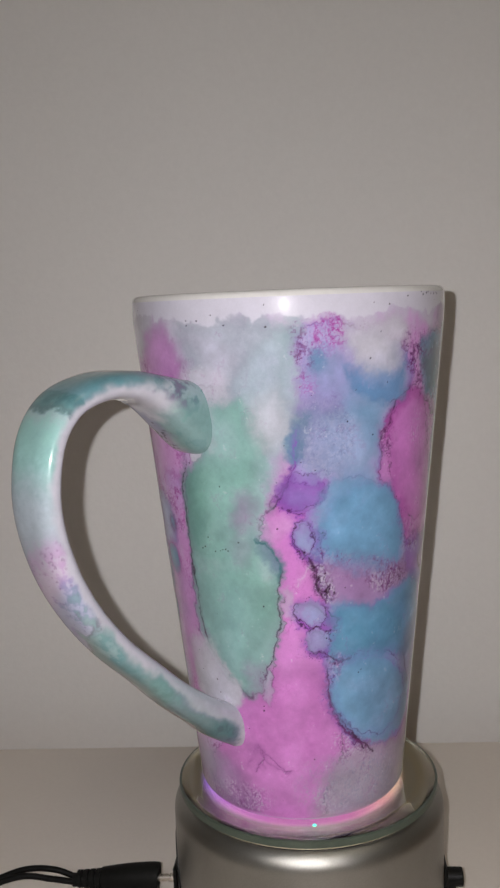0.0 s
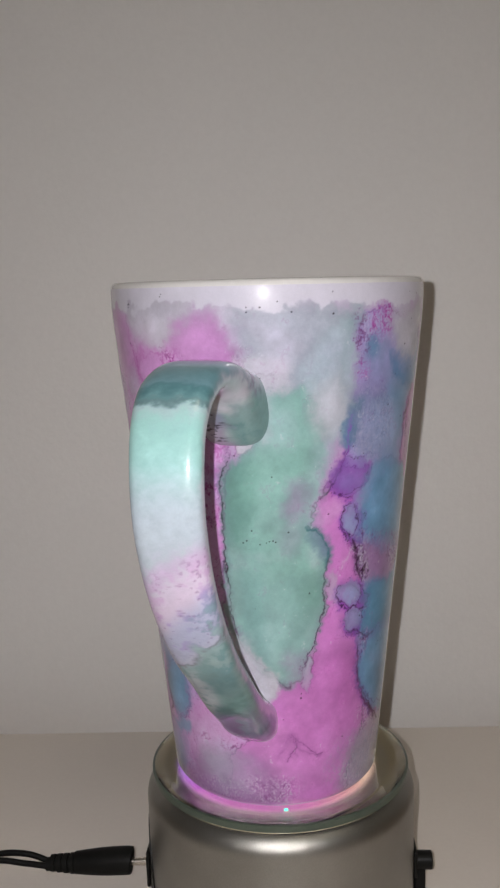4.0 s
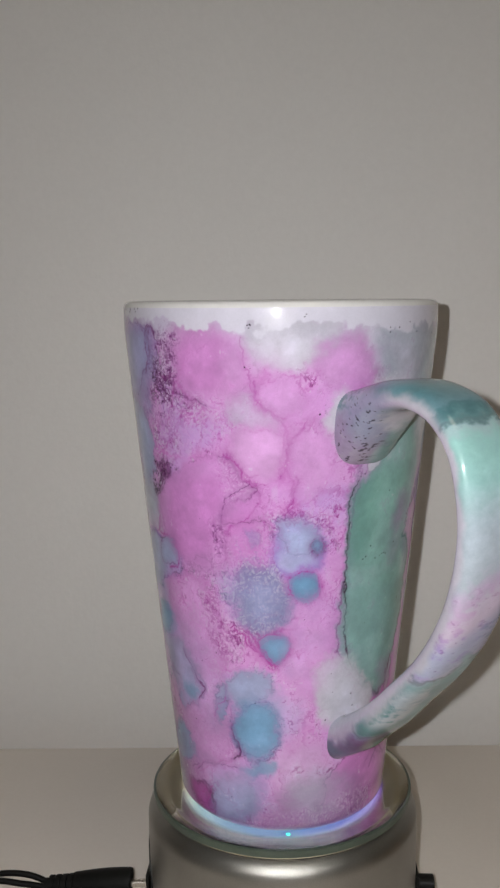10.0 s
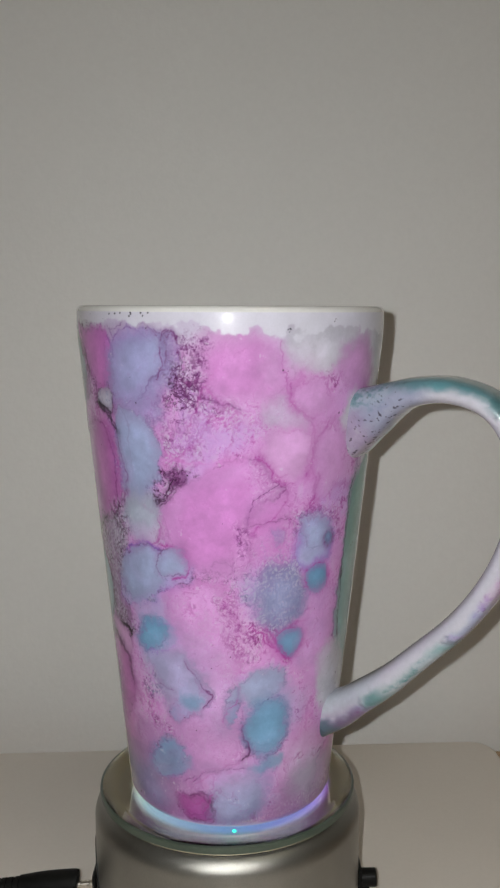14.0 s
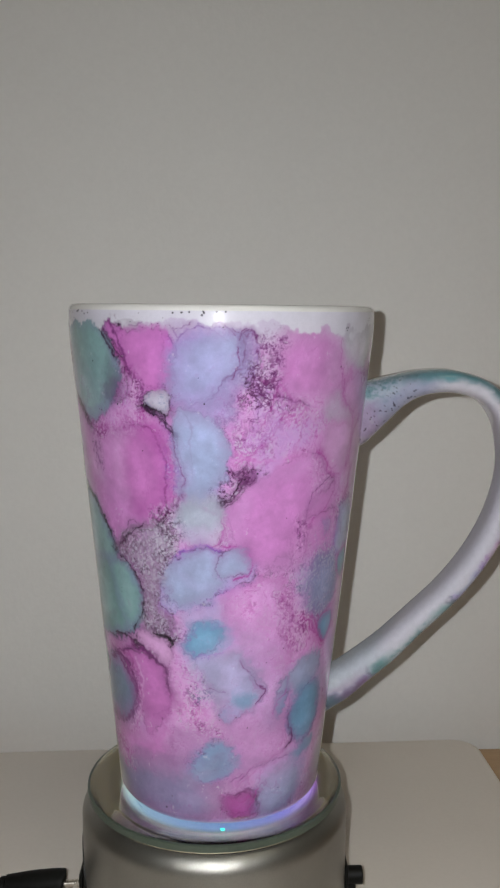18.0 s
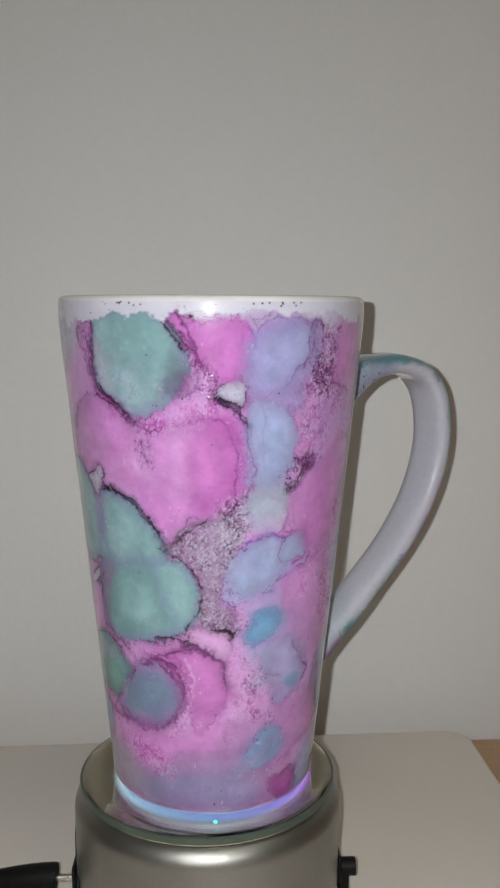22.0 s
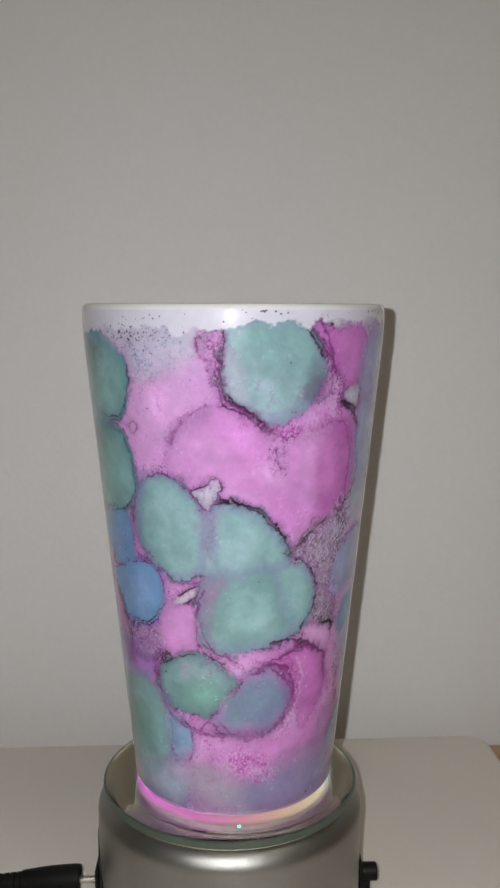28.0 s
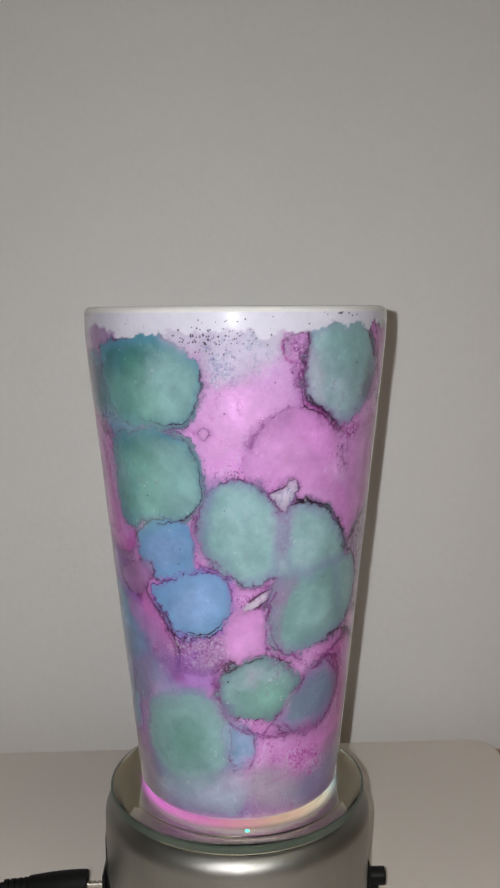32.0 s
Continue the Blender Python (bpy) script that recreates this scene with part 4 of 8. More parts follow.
pool("pink", [-84.2, -73.7, -61.8, -53.7, -48.8, -51.8, -54, -66, -80.3, -84.5], [100.9, 106.8, 112, 112.4, 105.2, 99.6, 90.8, 81.7, 84.8, 92.6], soft=1.3, rim=0.2, edge="hot", halo_ink="magenta")
pool("hot", [-78.9, -60.3, -53.9, -60, -78], [98.2, 104.6, 97.2, 85.5, 86.8], soft=3.0, fill=0.25, rim=0)
pool("pink", [-84.8, -63.6, -59.1, -54.6, -57.2, -71.3, -84.8], [76.6, 78.6, 70.8, 62.9, 50.7, 50.4, 61.9], soft=2, rim=0, edge="magenta", fill=0.6)
pool("dusk", [-111.5, -57.3, -58.8, -84.5, -111.3], [30.3, 36.7, 23.9, 15, 13.3], soft=3.0, fill=0.4, rim=0)
pool("white", [-42.5, -12.6, -15, -19.5, -26.8, -32.1, -39.2], [149.3, 148.9, 141.9, 137.7, 136.4, 139.4, 143.7], soft=3.0, fill=0.9, rim=0)
pool("white", [-4.7, 9.2, 8.4, -1.1, -6.2], [148.1, 147.1, 135.4, 132.8, 141.7], soft=3.0, fill=0.5, rim=0)
pool("paper", [-49.3, -39.6, -30.4, -34.2, -47.7], [129.3, 130.8, 124.9, 121.3, 121.9], soft=2, fill=0.7, rim=0)
pool("rose", [-49, -41.9, -32.3, -29.5, -31.4, -38.4, -45.5, -49.4], [117.4, 120.2, 119.8, 114.5, 108.5, 106.2, 108.4, 112.1], soft=1.2, rim=0.3, rim_ink="magenta", halo_ink="magenta", edge="pink")
pool("rose", [-38.6, -30.4, -24, -24.8, -30.4, -36.3], [133, 134.3, 132.1, 126.3, 124.6, 127.1], soft=1.5, rim=0.25, rim_ink="magenta", halo_ink="magenta", fill=0.6, edge="pink")
pool("pink", [-27.6, -19, -12.6, -16.2, -22.3, -27.4], [119.7, 122.5, 115.5, 105.1, 100.7, 105.4], soft=2, rim=0.15, rim_ink="magenta", halo_ink="magenta", fill=0.6)
pool("pink", [-17.4, -12.3, -8.5, -4, -0.7, -5.3, -13.5, -16.6], [140.5, 143.3, 145.3, 139.5, 133.6, 130.1, 130.4, 135.5], soft=3, rim=0, fill=0.7)
pool("white", [-12.2, -9.3, -8.4, -9.1, -13.8, -16], [125.6, 128.8, 121.3, 113.8, 117.8, 121.6], soft=1.5, rim=0, fill=0.9)
pool("periwinkle", [-34.7, -30.5, -23.2, -16.7, -15.3, -17.3, -26.1, -32.6], [89.1, 94.6, 95.3, 91.9, 85.4, 81.6, 80.3, 82.8], soft=1.5, rim=0.2, edge="violet", rim_ink="magenta", halo_ink="violet")
pool("sky", [-45.3, -43, -40.5, -41.1, -43.8], [91.3, 93.7, 92.2, 89, 87.4], rim=0.35, soft=0.7, rim_ink="plum", fill=0.6)
pool("slate", [-47, -34.8, -28.3, -32.8, -42.3, -47.6], [81.6, 82, 73.9, 64, 61.3, 71.8], soft=2.5, fill=0.7, rim=0)
pool("sky", [-41.9, -32.8, -30.5, -42.2], [68.8, 70.6, 65.7, 62.1], soft=2.5, fill=0.4, rim=0)
pool("sky", [-16.1, -17.7, -21.5, -25.4, -27, -25.5, -21.7, -17.9], [75.7, 73, 72, 73.3, 76.1, 78.8, 79.8, 78.5], rim=0.5, rim_ink="magenta", wander=0.4, halo_ink="magenta", soft=0.7)
pool("sky", [-39.5, -35.7, -30.5, -27.7, -29.4, -33, -37.2], [58.9, 61.3, 61.7, 58.9, 56, 53.9, 55.5], rim=0.6, rim_ink="magenta", halo_ink="magenta", wander=0.4, soft=0.7)
vein("magenta", [-44.4, -39.9, -32.8, -25.9], [66.2, 62.2, 63.7, 63.6], wide=0.7, fill=0.6)
pool("sky", [-15.6, -16, -17.1, -18.2, -18.7, -18.3, -17.2, -16.1], [87.5, 86.8, 86.5, 86.9, 87.7, 88.5, 88.7, 88.3], rim=0.7, rim_ink="slate", wander=0.2, soft=0.35, fill=0.5)
pool("periwinkle", [-53.5, -45.3, -36.6, -35.5, -43.3, -51.2], [45.9, 50.9, 50.5, 45.3, 40.7, 40.9], soft=1.3, rim=0.2, fill=0.75)
pool("sky", [-54.9, -50.1, -42, -35.2, -35.9, -40.1, -47, -51], [31.7, 37.2, 40.2, 38, 29.5, 24, 23.5, 26.7], soft=1.5, rim=0.12, fill=0.7, edge="slate", rim_ink="plum", halo_ink="violet")
pool("periwinkle", [-35.6, -23.1, -22.9, -33.2], [41.9, 41.7, 32.9, 31.3], soft=3.0, fill=0.4, rim=0)
pool("sky", [-61.8, -58.6, -56, -57.6, -58.9, -62.3], [42.2, 46.2, 43.9, 39.3, 35.6, 35.6], soft=0.7, rim=0.15, fill=0.6)
pool("sky", [-44.3, -33.3, -36.1, -44.5], [21.6, 23.3, 18.7, 18.3], soft=1.2, fill=0.5, rim=0)
pool("lilac", [-68.1, -52.9, -38.9, -43.9, -63.6, -71.4], [18.7, 22, 18.6, 4.4, 1.8, 7.7], soft=2, rim=0, fill=0.6)
pool("slate", [-61.7, -44.6, -43.8, -61.6], [14.3, 16.4, 5.4, 3.1], soft=3.0, fill=0.5, rim=0)
pool("magenta", [-83.9, -71.4, -71.8, -81.4], [8.5, 11.5, 5.8, 4.4], soft=1.5, rim=0.2, fill=0.5)
pool("mauve", [-30.7, -1.2, 7.5, -6.5, -30.7], [15.1, 14.4, 5.3, 2.2, 3.1], soft=3.0, fill=0.6, rim=0)
pool("hot", [1.5, 40.4, 48.9, 7.5], [19.4, 15.6, -2.3, 5.3], soft=3.0, fill=0.6, rim=0)
pool("sky", [-88.5, -77.8, -71.6, -71.3, -78.2, -87.4], [38.9, 46.6, 45.1, 40.7, 36.6, 35.5], rim=0.45, soft=0.8, edge="blue")
pool("slate", [-96.4, -79.6, -73.5, -78.1, -87.8], [48.8, 55.9, 48.3, 45.6, 45.4], rim=0.4, soft=1, fill=0.6)
pool("white", [-11.3, -7.9, -2.6, 7.3, 19, 15.9, 0.1, -10.9], [40.8, 49.2, 52.8, 48.7, 40.3, 34.7, 30.5, 35.5], soft=3, rim=0, fill=0.95)
vein("magenta", [-50.4, -47.4, -46.1, -40.5, -41, -50.2, -53.6, -54.6], [113.6, 110.6, 107.6, 105.4, 102.6, 100.2, 94.8, 89.2], wide=0.5, fill=0.75)
vein("magenta", [-40.4, -38.7, -34.1, -30.4, -28.5, -28.9, -31.4], [133, 128.6, 125.7, 123.4, 119, 113, 107], wide=0.6, fill=0.6)
vein("magenta", [-19, -21.8, -27.5], [123.9, 120.3, 118.2], wide=0.5, fill=0.5)
vein("magenta", [-28, -27.4, -29.4], [100.8, 105.4, 110], wide=0.5, fill=0.5)
vein("plum", [-53, -54.9, -52.3, -52.6], [36.3, 31.7, 28.4, 24.7], wide=0.5)
vein("plum", [-84.3, -59.1, -46.9], [15.4, 22.1, 25.3], wide=0.3, fill=0.6)
vein("magenta", [-47, -42.4, -33], [63.5, 58.8, 52.2], wide=0.9, fill=0.55)
vein("dark", [-86, -76.1, -73.1], [45.8, 45.1, 41.2], wide=0.4)
crackle([-52.8, -46.5, -42.6, -51.4], [110.4, 109.1, 103.8, 99.7], dark=0.4, light=1, ink="plum")
crackle([-60.2, -53.6, -53.6, -63.6], [94.4, 95.6, 79.6, 78.6], dark=0.5, light=1, ink="plum")
crackle([-38.8, -30.5, -15.8, -8.5, -14.5, -26.4, -34.7], [93, 98.5, 96.5, 87.4, 92.5, 96.9, 89.9], dark=0.8, light=0.5, ink="plum")
crackle([-49.3, -30.5, -30.5, -44.7], [81.5, 83.6, 65.7, 60.3], dark=0.5, light=0.7, ink="plum")
crackle([-67.3, -51, -47.3, -60.7], [73.2, 74.8, 58.5, 57.2], dark=0.3, light=1)
crackle([-76.1, -68.5, -57.8, -65.2, -78.5], [140.6, 136.3, 127.6, 124.4, 129.9], dark=0.7, light=0.4)
crackle([-88, -77, -82, -94.6], [110.2, 106.5, 101.1, 101.3], dark=1, light=0.1)
crackle([-64.5, -49.4, -50.1, -63.1], [128.9, 127.8, 117.4, 121.4], dark=0.4, light=0.5, ink="magenta")
vein("dark", [-101.1, -89.2, -78.1, -75.4], [86.7, 86.1, 86, 82.2], wide=0.4)
crackle([-83.8, -65.7, -66.4, -84.8], [80.1, 83.3, 79.2, 76.6], dark=0.8, light=0.3)
pool("mist", [6.7, 41, 42.3, 41.1, 33.5, 28.1, 20.5, 10.3, 5.2], [145.6, 144.8, 133.3, 126.1, 111.3, 118.8, 124.8, 132.3, 138.2], soft=3.0, fill=0.85, rim=0)
pool("grey", [5, 22.5, 25.5, 10.3], [143.4, 142.4, 133.6, 132.3], soft=3.0, fill=0.5, rim=0)
pool("mint", [16.7, 35.7, 37.2, 29.6, 22.2], [144.7, 144.9, 139.2, 136.5, 139.5], soft=3.0, fill=0.5, rim=0)
pool("deep_teal", [22.8, 30, 29.6, 20.6], [136.6, 140.8, 136.5, 126.3], soft=2, fill=0.3, rim=0)
pool("white", [5.6, 18.2, 19.6, 15.8, 7.4], [133.7, 132.2, 126.3, 123, 123.1], soft=1.2, fill=0.5, rim=0)
pool("magenta", [0.9, 3.4, -0.3, -3.8], [136.7, 133, 129.4, 130.6], soft=2, fill=0.5, rim=0)
pool("hot", [6.3, 16.6, 22.5, 28.3, 31.8, 33.7, 36.3, 36.3, 35.6, 33.7, 30.5, 31.9, 33.9, 36.6, 38.6, 42.7, 45.8, 47.2, 42.9, 42.3, 46.4, 48.9, 54.1, 47.2, 42.4, 45.7, 46.8, 55.3, 54.8, 56.6, 62.3, 61.1, 53.9, 49.4, 8.5, -10.7, -7.9, 3.1], [30.1, 38.9, 41.3, 38.2, 44.9, 55.2, 65.4, 75.2, 81.6, 85.6, 87.2, 91.2, 95.1, 97.5, 96.3, 95.4, 95.7, 92.6, 89.5, 85.6, 80.7, 75, 68.2, 67.7, 63.7, 58.6, 53.5, 52.2, 46.3, 38.4, 29.9, 19.3, 9, 1, -0.9, 2.5, 16.3, 24.1], soft=0.9, rim=0.3, edge="hot", halo_ink="magenta")
pool("magenta", [30.3, 52.8, 56.7, 49.8, 24.9, 14.4], [44.9, 46.4, 34, 20.2, 19.8, 29.4], soft=6, fill=0.35, rim=0)
pool("rose", [36.4, 41.6, 42.5, 33.8], [93.6, 93.5, 91.1, 87.2], soft=2, fill=0.6, rim=0)
pool("mauve", [-38, 1.6, 17.1, 12.3, -22.9], [6.6, 18.3, 7.9, -0.3, -0.8], soft=4, fill=0.8, rim=0)
pool("pink", [40.7, 42.4, 44.3, 43, 40.6], [105.4, 106.9, 105.3, 103.2, 103.6], soft=0.5, rim=0.4)
pool("mist", [41.1, 46.3, 47.8, 45.8, 40.3, 38.2], [145.5, 145.3, 130.3, 115.6, 109.7, 124.7], soft=2, fill=0.85, rim=0)
pool("periwinkle", [45.4, 46.3, 46.5, 43.3, 39.9, 37.6, 42.7, 47.9, 43.5, 44.4, 49.7, 51.9, 54.1, 43.7, 41.3, 47, 45.6, 52.8, 54, 60.8, 73.3, 93.7, 113, 107, 122.9, 122.9, 103.6, 91.4, 87.4, 77.2, 75.7, 80.1, 89.5, 84.9, 60.9], [142.5, 130.3, 118.5, 109.6, 102.1, 97.4, 95.4, 94.9, 89.5, 84, 79.8, 73.2, 68.2, 67.3, 63.7, 59.9, 55.2, 52.4, 43.8, 32.7, 23, 20.7, 25.1, 41.2, 52, 68.2, 81.1, 85.4, 94.1, 104.6, 113.3, 118.3, 126.6, 137.6, 144.2], soft=0.9, rim=0.55, rim_ink="plum", halo_ink="violet", edge="violet")
pool("mauve", [50.8, 69.9, 105.1, 113.6, 82.6, 57.7], [79.7, 76.7, 76.6, 68.2, 65.1, 67.9], soft=2.5, fill=0.8, rim=0)
pool("sky", [51.6, 57.1, 59.2, 51.4, 47.8], [138.8, 138.6, 126.9, 124.3, 131.7], soft=3.0, fill=0.4, rim=0)
pool("aqua", [42.7, 46.5, 44.3, 40.9], [118.7, 117.8, 109.6, 109.7], soft=1.5, fill=0.7, rim=0)
pool("periwinkle", [45.4, 51.6, 59, 61, 67.3, 79.4, 82.3, 77.5, 74.2, 68.5, 59.5, 51.1, 44.1, 43.3, 47.4, 45.6, 45.9], [142.5, 143.7, 144.2, 138.5, 131, 125.2, 122.7, 117, 109.5, 103.8, 104.4, 100.2, 103.5, 111.1, 117, 121.5, 130.3], soft=1.5, rim=0, edge="lilac")
pool("lilac", [48.6, 59.2, 59.4, 47.2], [125.9, 125.5, 112, 109.5], soft=3.0, fill=0.4, rim=0)
pool("slate", [41.7, 47.5, 44.3, 40.3], [117.9, 118.5, 111.1, 109.7], soft=1.5, fill=0.7, rim=0)
pool("sky", [48.8, 53.4, 53.4, 48.7], [136.7, 138, 133, 131.7], soft=1.2, fill=0.6, rim=0)
pool("blue", [64.2, 76.7, 79.5, 69.8], [128.9, 126.1, 123.7, 124.2], soft=1.5, fill=0.6, rim=0)
pool("violet", [37.6, 38.9, 42, 51.1, 55.3, 53.2, 47.9, 41.7], [97.4, 101.3, 102.8, 102.5, 103.9, 98.6, 95.7, 95.4], soft=0.8, rim=0.3, fill=0.6, edge="magenta", halo_ink="violet")
pool("sky", [59.5, 68.3, 73.5, 64, 57.4], [105.9, 108.4, 101.8, 99.5, 98.3], soft=3.0, fill=0.6, rim=0)
pool("sky", [66.5, 75.8, 75.2, 68.2, 64.6], [123.6, 123.1, 114.1, 110, 117.8], soft=3.0, fill=0.6, rim=0)
pool("sky", [54.2, 59.6, 68.6, 77.6, 85.7, 89.5, 89.8, 84.9, 64.8, 55.3, 50.9], [93.8, 98.2, 101, 99.9, 94.3, 87.3, 78.2, 74.8, 77.2, 80.3, 84.5], soft=2.2, rim=0.1, rim_ink="violet", halo_ink="violet", edge="blue")
pool("violet", [42.7, 43.6, 47.8, 52, 50.8, 47.5], [84.8, 90.3, 91.3, 88.4, 79.7, 80.7], soft=1.2, rim=0.4, fill=0.65, halo_ink="violet")
pool("sky", [44.6, 51, 52, 46.5], [88.7, 89.3, 81.3, 83.9], soft=1.5, fill=0.5, rim=0)
pool("aqua", [55.3, 60.1, 73.2, 89.3, 112.3, 122.9, 101.4, 88.7, 77.7, 65.8, 59.1, 52.9, 50.5], [64, 66.1, 66.4, 69.1, 70.2, 52, 46.9, 47.7, 48.8, 50.4, 51.9, 54.9, 59.2], soft=1.8, rim=0.15, rim_ink="violet", edge="blue", halo_ink="violet")
pool("blue", [75.2, 90.2, 113.6, 122.9, 99.4, 84.6, 76.6], [59.4, 63.8, 68.2, 52, 47.3, 49.3, 54.1], soft=2, rim=0, fill=0.6)
pool("violet", [41.3, 43.7, 50.6, 56.5, 57.7, 50.5, 43.5], [64.5, 67.3, 67.5, 64.7, 61.3, 59.7, 60.7], soft=0.8, rim=0.45, edge="magenta", halo_ink="violet")
pool("sky", [44.8, 50.6, 54.1, 47], [65.6, 66.4, 63.2, 61.9], soft=1.2, fill=0.5, rim=0)
pool("violet", [45.2, 46.9, 51.7, 55.3, 54.1, 47.5], [55.2, 58.6, 58.7, 55.6, 53.1, 53], soft=0.8, rim=0.45, fill=0.7, halo_ink="violet")
pool("sky", [53.5, 56.6, 63.1, 74.5, 93.9, 109.7, 109, 96.1, 80.5, 68.3, 60.2, 55.3], [43.8, 47, 49.8, 49.6, 43.7, 35.1, 26.1, 22, 21.7, 26.5, 33.7, 39.3], soft=1.2, rim=0.3, rim_ink="violet", edge="blue", halo_ink="violet")
pool("slate", [71.9, 100.5, 105.7, 80.1], [42.7, 39.1, 23.3, 25.4], soft=4, fill=0.4, rim=0)
pool("hot", [89.6, 97.8, 109.3, 122.9, 122.7, 122.9, 107, 96.5, 91, 87.4, 81.9, 76.4, 76.5, 78.7, 82.5], [126.1, 122.5, 117.6, 108.1, 96.2, 85.8, 81.4, 81.4, 87.1, 94.1, 99.5, 104.7, 112.4, 117.6, 122], rim=0.5, soft=0.8, edge="magenta")
pool("hot", [80.5, 98.4, 107.8, 99.8, 85.1, 81.1], [113.7, 120.1, 108, 94.1, 99.1, 107.4], soft=3.0, fill=0.7, rim=0)
pool("pink", [76.2, 80.6, 84.7, 78.9], [107.8, 112.1, 102.4, 101.3], soft=1.5, fill=0.7, rim=0)
pool("white", [61.8, 85.6, 84.9, 81.4, 67.2, 61], [144.7, 144.1, 137.6, 131.8, 133.2, 138.5], soft=3.0, fill=0.9, rim=0)
pool("deep_teal", [93.6, 98.3, 122.9, 122.9, 102.7, 96.3], [137.3, 140.2, 138, 123.2, 122.9, 129.5], soft=1.5, rim=0.2, fill=0.8, edge="aqua")
pool("periwinkle", [67.2, 80.8, 86.5, 83.6, 69.7], [132.4, 137.8, 131.6, 124.2, 126.4], soft=3.0, fill=0.5, rim=0)
pool("violet", [94.6, 116.4, 122.7, 98.9], [81.6, 79.9, 66.4, 70.8], soft=1.5, rim=0.2, fill=0.6)
pool("grey", [58.2, 80.5, 122.9, 122.7, 75.4, 49.4, 52.4], [19.6, 21.7, 13.1, -2, -2.2, 1, 9.2], soft=3.0, fill=0.75, rim=0)
crackle([44.2, 48.1, 48.7, 45.9, 44.3], [144, 143.1, 133.1, 131, 137.6], dark=0.9, light=0.3, ink="plum")
crackle([48.1, 59, 60, 49.7], [144.6, 145.2, 139.9, 136], dark=0.8, light=0.2, ink="magenta")
crackle([48.6, 63.3, 68.2, 59.5, 47.2, 44.4], [125.9, 125.3, 110, 102.9, 106.5, 114.1], dark=0.5, light=0.4, ink="slate")
crackle([53.3, 59.2, 59.3, 54.3], [125.7, 126.9, 121, 121.2], dark=0.6, light=0.3, ink="plum")
crackle([49.7, 55.3, 58.8, 55.3, 51.8], [78.2, 77.1, 72, 67.3, 71.6], dark=0.9, light=1, ink="black")
crackle([74.1, 84.9, 92.6, 82.1], [73.7, 74.8, 73.6, 69.3], dark=0.8, light=0.9)
crackle([84.7, 94.2, 101.1, 93.2, 87.2], [139.1, 140.3, 123, 125.1, 131.5], dark=0.9, light=0.5, ink="plum")
crackle([75.6, 81.7, 81, 76], [115.6, 115.1, 109, 109.4], dark=0.6, light=0.6, ink="plum")
crackle([87.7, 101.7, 104.5, 91.4], [92.4, 87.2, 78.4, 80.4], dark=0.6, light=0.9, ink="plum")
crackle([54.8, 60.4, 60, 54], [52.3, 51.3, 46.7, 44.6], dark=0.9, light=0.8)
crackle([59.5, 73.2, 77.1, 61], [28.4, 24, 18.8, 21.1], dark=0.5, light=0.8, ink="plum")
crackle([-1.2, 17.7, 22.8, 5.3], [8.4, 11.7, 3, 2.2], dark=0.3, light=0.5, ink="plum")
crackle([58.2, 77.5, 74.6, 49.4], [12.3, 15.1, 6.4, 1.9], dark=0.2, light=0.5)
vein("plum", [46.5, 44.4, 43.3], [117.8, 114.1, 109.6], wide=0.6, fill=0.6)
vein("dark", [41, 38.8, 36.2, 34], [103.3, 100.5, 97.2, 95.9], wide=0.6, broken=0.2)
vein("dark", [50.8, 54.2, 54.8], [79.7, 74.7, 69], wide=0.5)
vein("dark", [79.6, 83.6, 89.5], [122.9, 124.2, 126.6], wide=0.3)
vein("dark", [75.7, 80.1, 82.3], [113.3, 118.3, 122.7], wide=0.5)
vein("black", [99.7, 107.5], [46.4, 35.6], wide=0.6)
vein("dark", [56.6, 60.4, 64.4], [51.3, 50.9, 51.4], wide=0.7)
vein("dark", [54, 58, 64.3, 68.3, 74.1], [42.9, 35.6, 28.8, 26.5, 21.1], wide=0.5)
vein("plum", [21, 24.8, 33.1, 36.4], [23, 18.8, 16.3, 15.9], wide=0.5, fill=0.6)
vein("plum", [21, 17.3, 13.7], [23, 19, 16.7], wide=0.5, fill=0.5)
vein("white", [47.9, 45.2, 42.9], [79.9, 75.9, 73.5], wide=0.35)
pool("rose", [-135.4, -123.4, -115.3, -112.8, -122.6, -132.3], [115.9, 118.8, 113.3, 103.3, 98.7, 103.2], soft=4, fill=0.55, rim=0)
pool("pink", [-169.9, -155, -148.5, -157.3, -170.4], [121.5, 122.4, 115.4, 107.4, 111.1], soft=4, fill=0.4, rim=0)
crackle([-123.7, -117.7, -116, -122.2, -131.4, -136.5, -148.2, -146.5, -134.9, -124.4], [136.3, 133.7, 125.8, 119.7, 122.2, 117.7, 118.1, 120.9, 124, 126.7], dark=0.5, light=1, ink="magenta", glaze="rose")
vein("dark", [-134.7, -131.5, -126.3, -123.1, -121.5], [148.6, 145.3, 141, 136.3, 132.8], wide=0.35, fill=0.5, broken=0.3)
vein("dark", [-165.1, -166.1, -165.4, -159.2, -152, -146.7, -141.4], [146.3, 139.1, 131.9, 126.7, 122.5, 119.6, 118.9], wide=0.35, fill=0.5, broken=0.4)
vein("plum", [-122, -117.7, -118.8], [135.4, 131.1, 126.7], wide=1.1, fill=0.7)
vein("black", [-116.6, -115.4, -110.3, -108.4, -104.8, -104.4], [127.6, 124.9, 123.1, 120.4, 118.1, 114.9], wide=0.25, broken=0.4)
vein("plum", [-104.9, -102, -99.2, -93.2, -87.8, -82.6, -82.2, -79.2], [147.3, 145.2, 146.9, 147.3, 144.2, 142.8, 145.4, 145.8], wide=0.35, fill=0.8)
